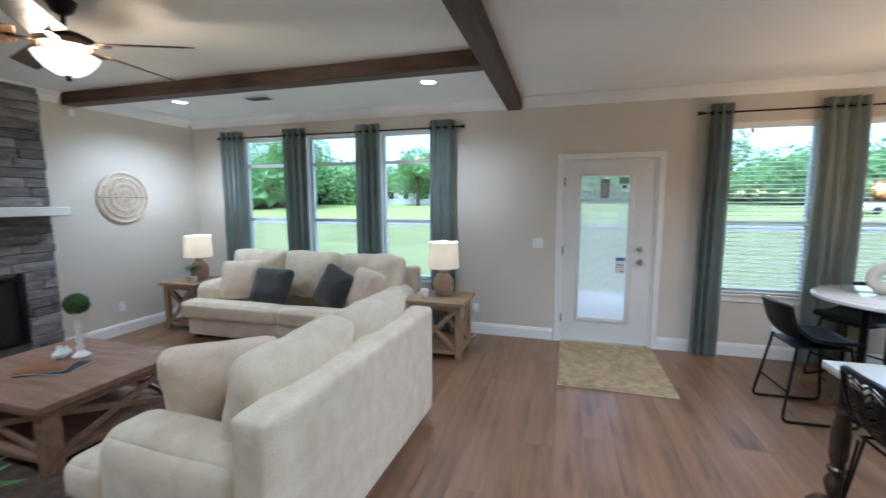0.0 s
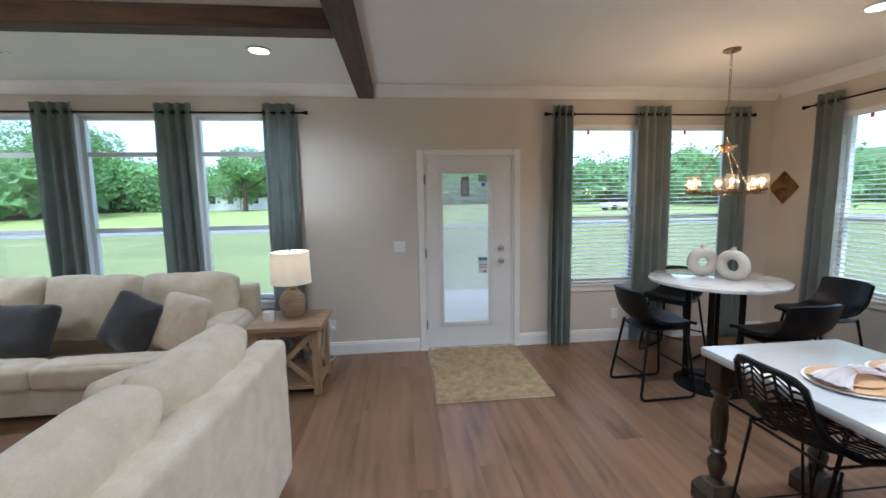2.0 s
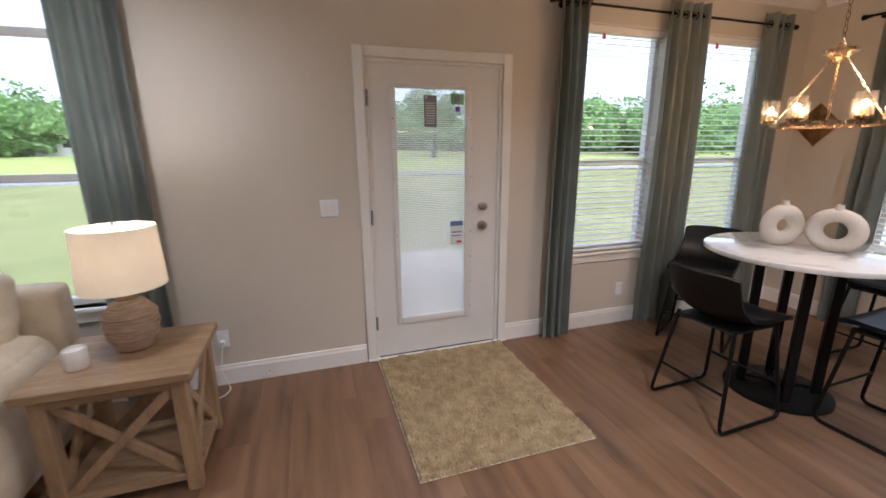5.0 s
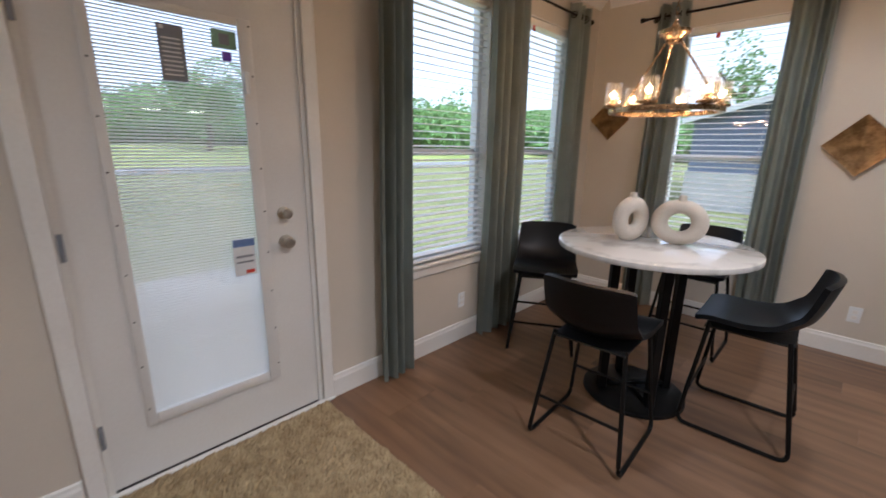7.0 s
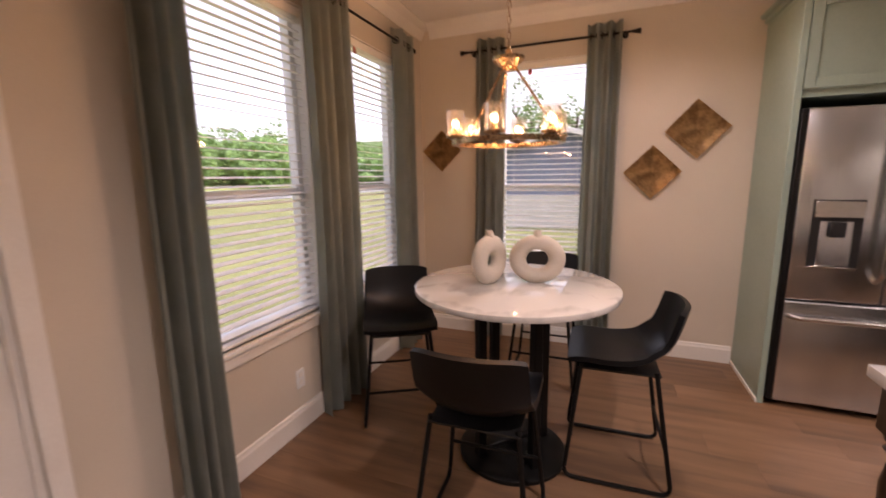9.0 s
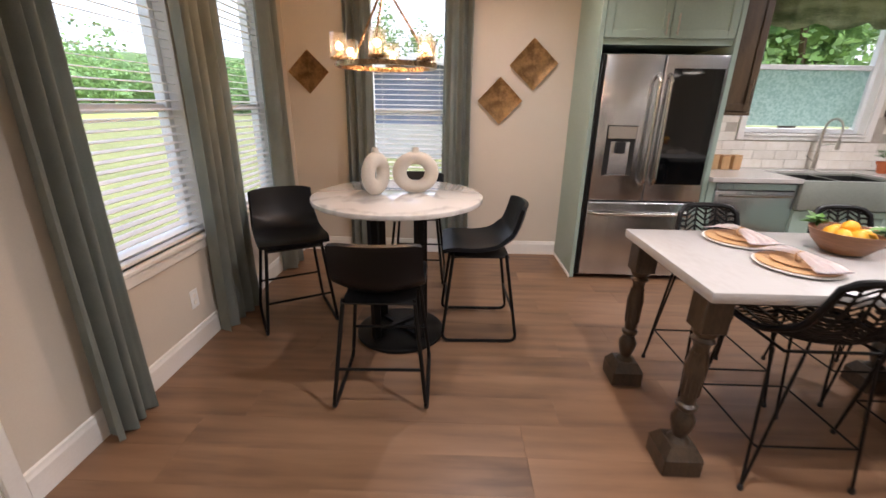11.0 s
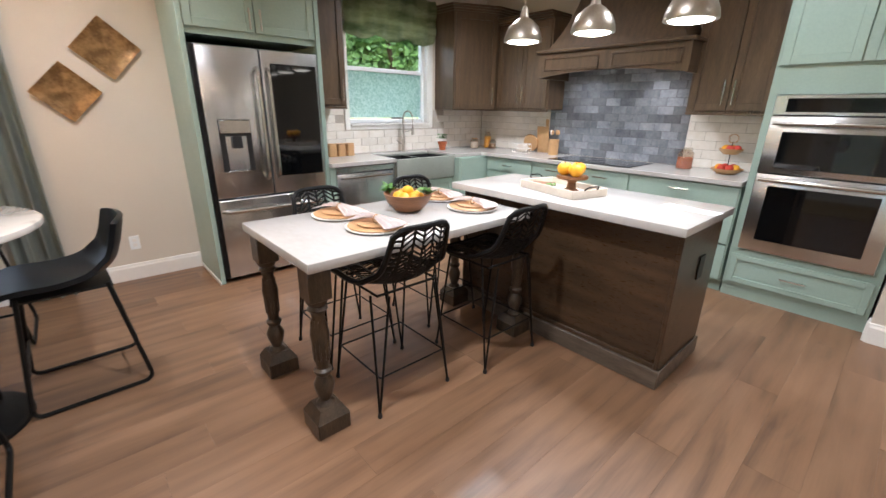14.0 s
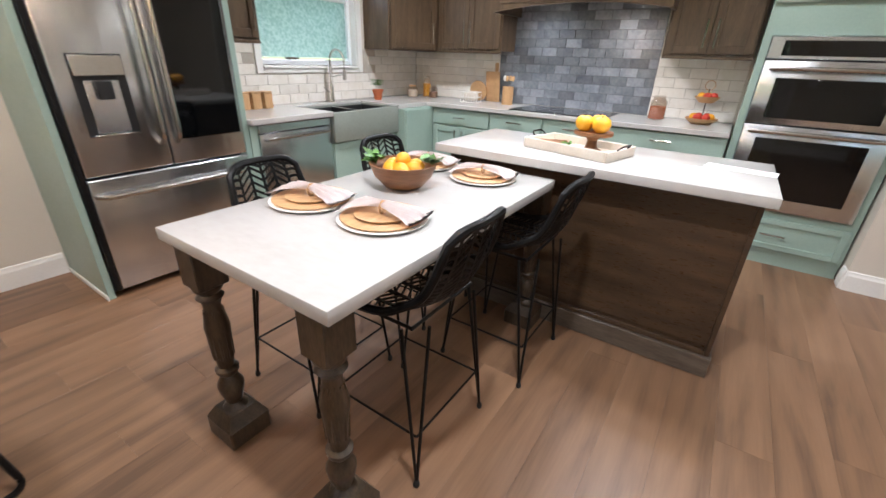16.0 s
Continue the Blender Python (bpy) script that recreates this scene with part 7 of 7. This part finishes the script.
for z, r in ((0.0, 0.115), (0.16, 0.085)):
    part("bowl", lathe(bmesh.new(), [(r * 0.6, z), (r, z + 0.035), (r * 1.03, z + 0.045), (r * 0.96, z + 0.04), (r * 0.55, z + 0.008), (0.001, z + 0.008)], 26), CHARGER, ft, "woven tray")
part("stem", tube(bmesh.new(), [(0, 0, 0.005), (0, 0, 0.26)], 0.004, 6), BRONZE, ft)
part("hoop", tube(bmesh.new(), [(0.035 * math.cos(q * math.pi / 6), 0, 0.285 + 0.035 * math.sin(q * math.pi / 6)) for q in range(12)], 0.004, 6, closed=True), CHARGER, ft)
rnd = random.Random(8)
for z, r, n in ((0.05, 0.06, 6), (0.205, 0.04, 4)):
    for k in range(n):
        a = k * 6.28 / n
        f = thing("fruit", "round ripe red or orange fruit in the stand", "fruit", (0.86 + r * math.cos(a), -1.07 + r * math.sin(a), CZ + z), 0, "stand fruit")
        part("skin", puff(bmesh.new(), (0.062, 0.062, 0.058), Matrix.Identity(4), 5, 2.0), REDP if k % 3 else LEMON, f)

# island clutter
ty = thing("serving_tray", "white wooden serving tray with handles on the island", "tray", (1.28, 0.735, 0.906), -14)
bm = bmesh.new()
box(bm, -0.23, 0.23, -0.13, 0.13, 0.0, 0.01)
for a in ((-0.24, -0.228, -0.14, 0.14), (0.228, 0.24, -0.14, 0.14), (-0.228, 0.228, -0.14, -0.128), (-0.228, 0.228, 0.128, 0.14)):
    box(bm, a[0], a[1], a[2], a[3], 0.0, 0.05, bevel=0.003)
part("tray_body", bm, CERAM, ty)
for s in (-1, 1):
    part("handle", tube(bmesh.new(), rounded([(s * 0.235, -0.05, 0.045), (s * 0.262, -0.045, 0.07), (s * 0.262, 0.045, 0.07), (s * 0.235, 0.05, 0.045)], 0.02), 0.004, 6), BRONZE, ty)
ck = thing("cake_stand", "wooden pedestal cake stand on the tray", "cake stand", (1.21, 0.74, 0.9165))
part("pedestal", lathe(bmesh.new(), [(0.05, 0), (0.052, 0.008), (0.03, 0.02), (0.024, 0.055), (0.04, 0.075), (0.09, 0.08), (0.096, 0.086), (0.094, 0.098), (0.001, 0.099)], 28), BOWLW, ck)
for k in range(3):
    a = k * 2.094 + 0.4
    f = thing("orange", "ripe orange citrus on the cake stand", "fruit", (1.21 + 0.05 * math.cos(a), 0.74 + 0.05 * math.sin(a), 0.9165 + 0.137), 30 * k, "citrus on the stand")
    bm = bmesh.new()
    lathe(bm, [(0.001, -0.03), (0.022, -0.037), (0.04, -0.02), (0.045, 0.002), (0.04, 0.022), (0.022, 0.035), (0.006, 0.031), (0.001, 0.029)], 22)
    for v in bm.verts:
        q = 1 + 0.03 * math.cos(8 * math.atan2(v.co.y, v.co.x))
        v.co.x *= q
        v.co.y *= q
    part("skin", bm, LEMON, f)
    part("stalk", tube(bmesh.new(), [(0, 0, 0.026), (0.003, 0, 0.042)], 0.004, 6), BARK, f)
bk = thing("book", "small closed brown book in the tray", "book", (1.40, 0.76, 0.9165), 25)
part("cover", box(bmesh.new(), -0.075, 0.075, -0.05, 0.05, 0, 0.03, bevel=0.004), BOWLW, bk)
ol = thing("garnish_dish", "small dish with green leaves in the tray", "dish", (1.305, 0.81, 0.9165))
part("dish", lathe(bmesh.new(), [(0.02, 0), (0.04, 0.025), (0.037, 0.025), (0.018, 0.006), (0.001, 0.006)], 18), WHITEC, ol)
part("leaves", sprigs(bmesh.new(), (0, 0, 0.02), 16, 0.03, 0.02, 0.02, random.Random(2)), LEAF, ol, soft=False)
for x, y, r, w_, h_ in ((0.74, 0.83, 6, 0.215, 0.28), (0.56, 0.62, -8, 0.28, 0.10)):
    p = thing("paper_sheet", "printed information sheet lying on the island", "paper", (x, y, 0.9055), r, "island papers")
    part("paper", box(bmesh.new(), -w_ / 2, w_ / 2, -h_ / 2, h_ / 2, 0, 0.0012), PAPER, p, soft=False)
    for k in range(5 if h_ > 0.2 else 2):
        part("print_bar", B(-w_ * 0.38, w_ * 0.36, -h_ * 0.35 + k * 0.04, -h_ * 0.35 + k * 0.04 + 0.006, 0.0013, 0.0018), INK if h_ > 0.2 else REDP, p, soft=False)

# table setting
TZ = 0.828


def place_setting(x, y, rz):
    c = thing("charger_plate", "round white-rimmed plate with wooden charger", "plate", (x, y, TZ), rz, "place settings")
    part("rim", lathe(bmesh.new(), [(0.1, 0), (0.15, 0.008), (0.153, 0.012), (0.148, 0.012), (0.001, 0.006)], 40), WHITEC, c, "white ceramic plate")
    part("charger", lathe(bmesh.new(), [(0.08, 0.0125), (0.138, 0.013), (0.142, 0.018), (0.138, 0.02), (0.001, 0.017)], 40), CHARGER, c, "wooden charger disc")
    part("side_plate", lathe(bmesh.new(), [(0.06, 0.0205), (0.092, 0.023), (0.095, 0.028), (0.09, 0.028), (0.001, 0.023)], 32), CHARGER, c)
    n_ = thing("napkin", "pale linen napkin gathered in a ring on the plate", "napkin", (x, y, TZ + 0.03), 8, "linen napkins")
    bm = bmesh.new()
    nu, nv = 34, 36
    rows = []
    for i in range(nu + 1):
        q = -1 + 2 * i / nu
        e = abs(q)
        wide = (0.018 + 0.062 * e ** 0.9) if q < 0 else (0.018 + 0.082 * e ** 1.2)
        row = []
        for j in range(nv + 1):
            p = -1 + 2 * j / nv
            fold = (0.5 + 0.5 * math.cos(p * math.pi * 4 + 1.2 * q)) * (0.016 - 0.009 * e)
            lift = 0.020 * (1 - e) + 0.012 * math.sin(math.pi * min(1, e)) * (1 - p * p) - 0.013 * max(0, e - 0.75) / 0.25
            row.append(bm.verts.new((q * 0.155 - 0.012 * p * p * q, wide * p + 0.012 * q * q * math.sin(3 * q + x), max(0.001, lift + fold))))
        rows.append(row)
    for a, b in zip(rows, rows[1:]):
        for j in range(nv):
            bm.faces.new((a[j], a[j + 1], b[j + 1], b[j]))
    bmesh.ops.solidify(bm, geom=bm.faces[:], thickness=0.0025)
    part("linen", bm, LINEN, n_)
    part("napkin_ring", tube(bmesh.new(), [(0, 0.019 * math.cos(q * math.pi / 8), 0.016 + 0.019 * math.sin(q * math.pi / 8)) for q in range(16)], 0.0045, 6, closed=True), CHARGER, n_, "wooden napkin ring")


place_setting(1.53, 1.96, 100)
place_setting(1.86, 1.98, 60)
place_setting(1.53, 1.28, 100)
place_setting(1.87, 1.24, 60)
bw = thing("fruit_bowl", "carved wooden bowl on the table", "bowl", (1.72, 1.62, TZ))
bm = bmesh.new()
prof = [(0.05, 0), (0.08, 0.012), (0.12, 0.055), (0.14, 0.105), (0.132, 0.105), (0.11, 0.06), (0.07, 0.02), (0.001, 0.018)]
lathe(bm, prof, 40)
part("bowl_body", bm, BOWLW, bw)
for k in range(6):
    a = k * 1.05
    r = 0.055 if k < 5 else 0.0
    f = thing("lemon", "ripe yellow lemon in the wooden bowl", "fruit", (1.72 + r * math.cos(a), 1.62 + r * math.sin(a), TZ + (0.085 if k < 5 else 0.115)), 40 * k, "lemons in the bowl")
    bm = bmesh.new()
    lathe(bm, [(0.001, -0.045), (0.01, -0.04), (0.026, -0.022), (0.032, 0.0), (0.026, 0.022), (0.01, 0.04), (0.001, 0.045)], 18)
    bmesh.ops.transform(bm, matrix=pose(0, 0, 0, 80, 0, 0), verts=bm.verts)
    part("skin", bm, LEMON, f)
gl = thing("leaf_garnish", "fresh green leaves tucked round the lemons", "leaves", (1.72, 1.62, TZ + 0.085))
bm = bmesh.new()
for sx in (-1, 1):
    sprigs(bm, (sx * 0.10, sx * 0.055, -0.005), 26, 0.045, 0.06, 0.032, random.Random(11 + sx))
part("foliage", bm, LEAF, gl, soft=False)

ds = thing("door_stop", "small spring door stop on the baseboard", "door stop", (-0.72, NY - 0.016, 0.06))
part("spring", tube(bmesh.new(), [(0, 0, 0), (0, -0.06, 0)], 0.006, 8), NICKEL, ds)
part("tip", tube(bmesh.new(), [(0, -0.06, 0), (0, -0.072, 0)], 0.009, 10), VINYL, ds)
cd = thing("lamp_cord", "thin pale lamp cord hanging to the wall socket", "cord", (-0.978, NY - 0.012, 0.30))
cpts = [(0, 0, 0), (0.0, -0.03, -0.02), (-0.02, -0.06, -0.16), (0.03, -0.10, -0.285), (0.0, -0.16, -0.292), (-0.1, -0.2, -0.293), (-0.22, -0.26, -0.293)]
part("cable", tube(bmesh.new(), rounded(cpts, 0.02), 0.003, 6), VINYL, cd)
part("plug", box(bmesh.new(), -0.014, 0.014, -0.028, 0.003, -0.014, 0.014, bevel=0.004), VINYL, cd)
# ---- tiles ----


def tiled(parent, name, material, axis, a0, a1, z0, z1, c, tw, th, skip=None, jitter=0.0, seed=0):
    """Staggered tiles on a wall plane: axis 'x' faces +y at y = c, axis 'y' faces -x at x = c."""
    rnd = random.Random(seed)
    cache = {}
    r = 0
    z = z0
    while z < z1 - 0.01:
        zh = min(th, z1 - z)
        a = a0 - (tw / 2 if r % 2 else 0)
        while a < a1 - 0.005:
            s, e = max(a, a0), min(a + tw, a1)
            a += tw
            if e - s < 0.012:
                continue
            if skip and skip(s, e, z, z + zh):
                continue
            key = (round(e - s, 3), round(zh, 3))
            if key not in cache:
                me = bpy.data.meshes.new(name)
                bm = bmesh.new()
                g = 0.0015
                if axis == "x":
                    box(bm, g, key[0] - g, 0.0, 0.006, g, key[1] - g, bevel=0.0015)
                else:
                    box(bm, -0.006, 0.0, g, key[0] - g, g, key[1] - g, bevel=0.0015)
                bm.to_mesh(me)
                bm.free()
                me.materials.append(material)
                cache[key] = me
            off = rnd.uniform(0, jitter)
            piece(name, cache[key], parent, (s, c + off, z) if axis == "x" else (c - off, s, z))
        z += th
        r += 1


bs = thing("backsplash", "white glazed subway tile backsplash with grey slate panel", "backsplash", (0, 0, 0), kind="structure")
part("grout_bed", B(0.645, 1.30, KY + 0.0005, KY + 0.004, 0.909, 1.392), GROUT, bs, soft=False)
part("grout_bed", B(2.81, EX - 0.001, KY + 0.0005, KY + 0.004, 0.909, 1.372), GROUT, bs, soft=False)
part("grout_bed", B(1.30, 2.81, KY + 0.0005, KY + 0.004, 0.909, 1.80), DGROUT, bs, soft=False)
bm = bmesh.new()
box(bm, EX - 0.004, EX - 0.0005, KY + 0.005, 1.288, 0.909, 1.155)
box(bm, EX - 0.004, EX - 0.0005, KY + 0.005, -0.43, 1.155, 1.372)
box(bm, EX - 0.004, EX - 0.0005, 0.79, 1.288, 1.155, 1.392)
part("grout_bed", bm, GROUT, bs, soft=False)
tiled(bs, "tile", SUBWAY, "x", 0.645, 1.30, 0.910, 1.392, KY + 0.004, 0.20, 0.08, jitter=0.001, seed=1)
tiled(bs, "tile", SUBWAY, "x", 2.81, EX - 0.012, 0.910, 1.372, KY + 0.004, 0.20, 0.08, jitter=0.001, seed=2)
tiled(bs, "slate_tile", SLATE, "x", 1.30, 2.81, 0.910, 1.80, KY + 0.004, 0.152, 0.076, jitter=0.002, seed=3)
tiled(bs, "tile", SUBWAY, "y", KY + 0.012, 1.288, 0.910, 1.392, EX - 0.004, 0.20, 0.08,
      skip=lambda s, e, a, b: (e > -0.43 and s < 0.79 and b > 1.156), jitter=0.001, seed=4)

# ---- floor ----
floor = struct("floor", B(WX - 0.15, EX + 0.15, KY - 0.15, NY + 0.15, -0.29, -0.004), FLOORB, "brown wood-look plank floor", "floor")
rnd = random.Random(7)
PW_, PL = 0.19, 1.5
cache = {}
x = WX
while x < EX:
    w = min(PW_, EX - x)
    y_lo = SY if x + w <= -0.24 else KY
    y = y_lo - rnd.uniform(0.1, PL - 0.1)
    while y < NY:
        s, e = max(y, y_lo), min(y + PL, NY)
        y += PL
        if e - s < 0.03:
            continue
        key = (round(w, 3), round(e - s, 2))
        if key not in cache:
            me = bpy.data.meshes.new("floor_plank")
            bm = bmesh.new()
            box(bm, 0.0002, key[0] - 0.0002, 0.0002, key[1] - 0.0002, -0.0038, 0.0, bevel=0.0004)
            bm.to_mesh(me)
            bm.free()
            me.materials.append(FLOORM)
            cache[key] = me
        piece("floor_plank", cache[key], floor, (x, s, 0.0))
    x += PW_
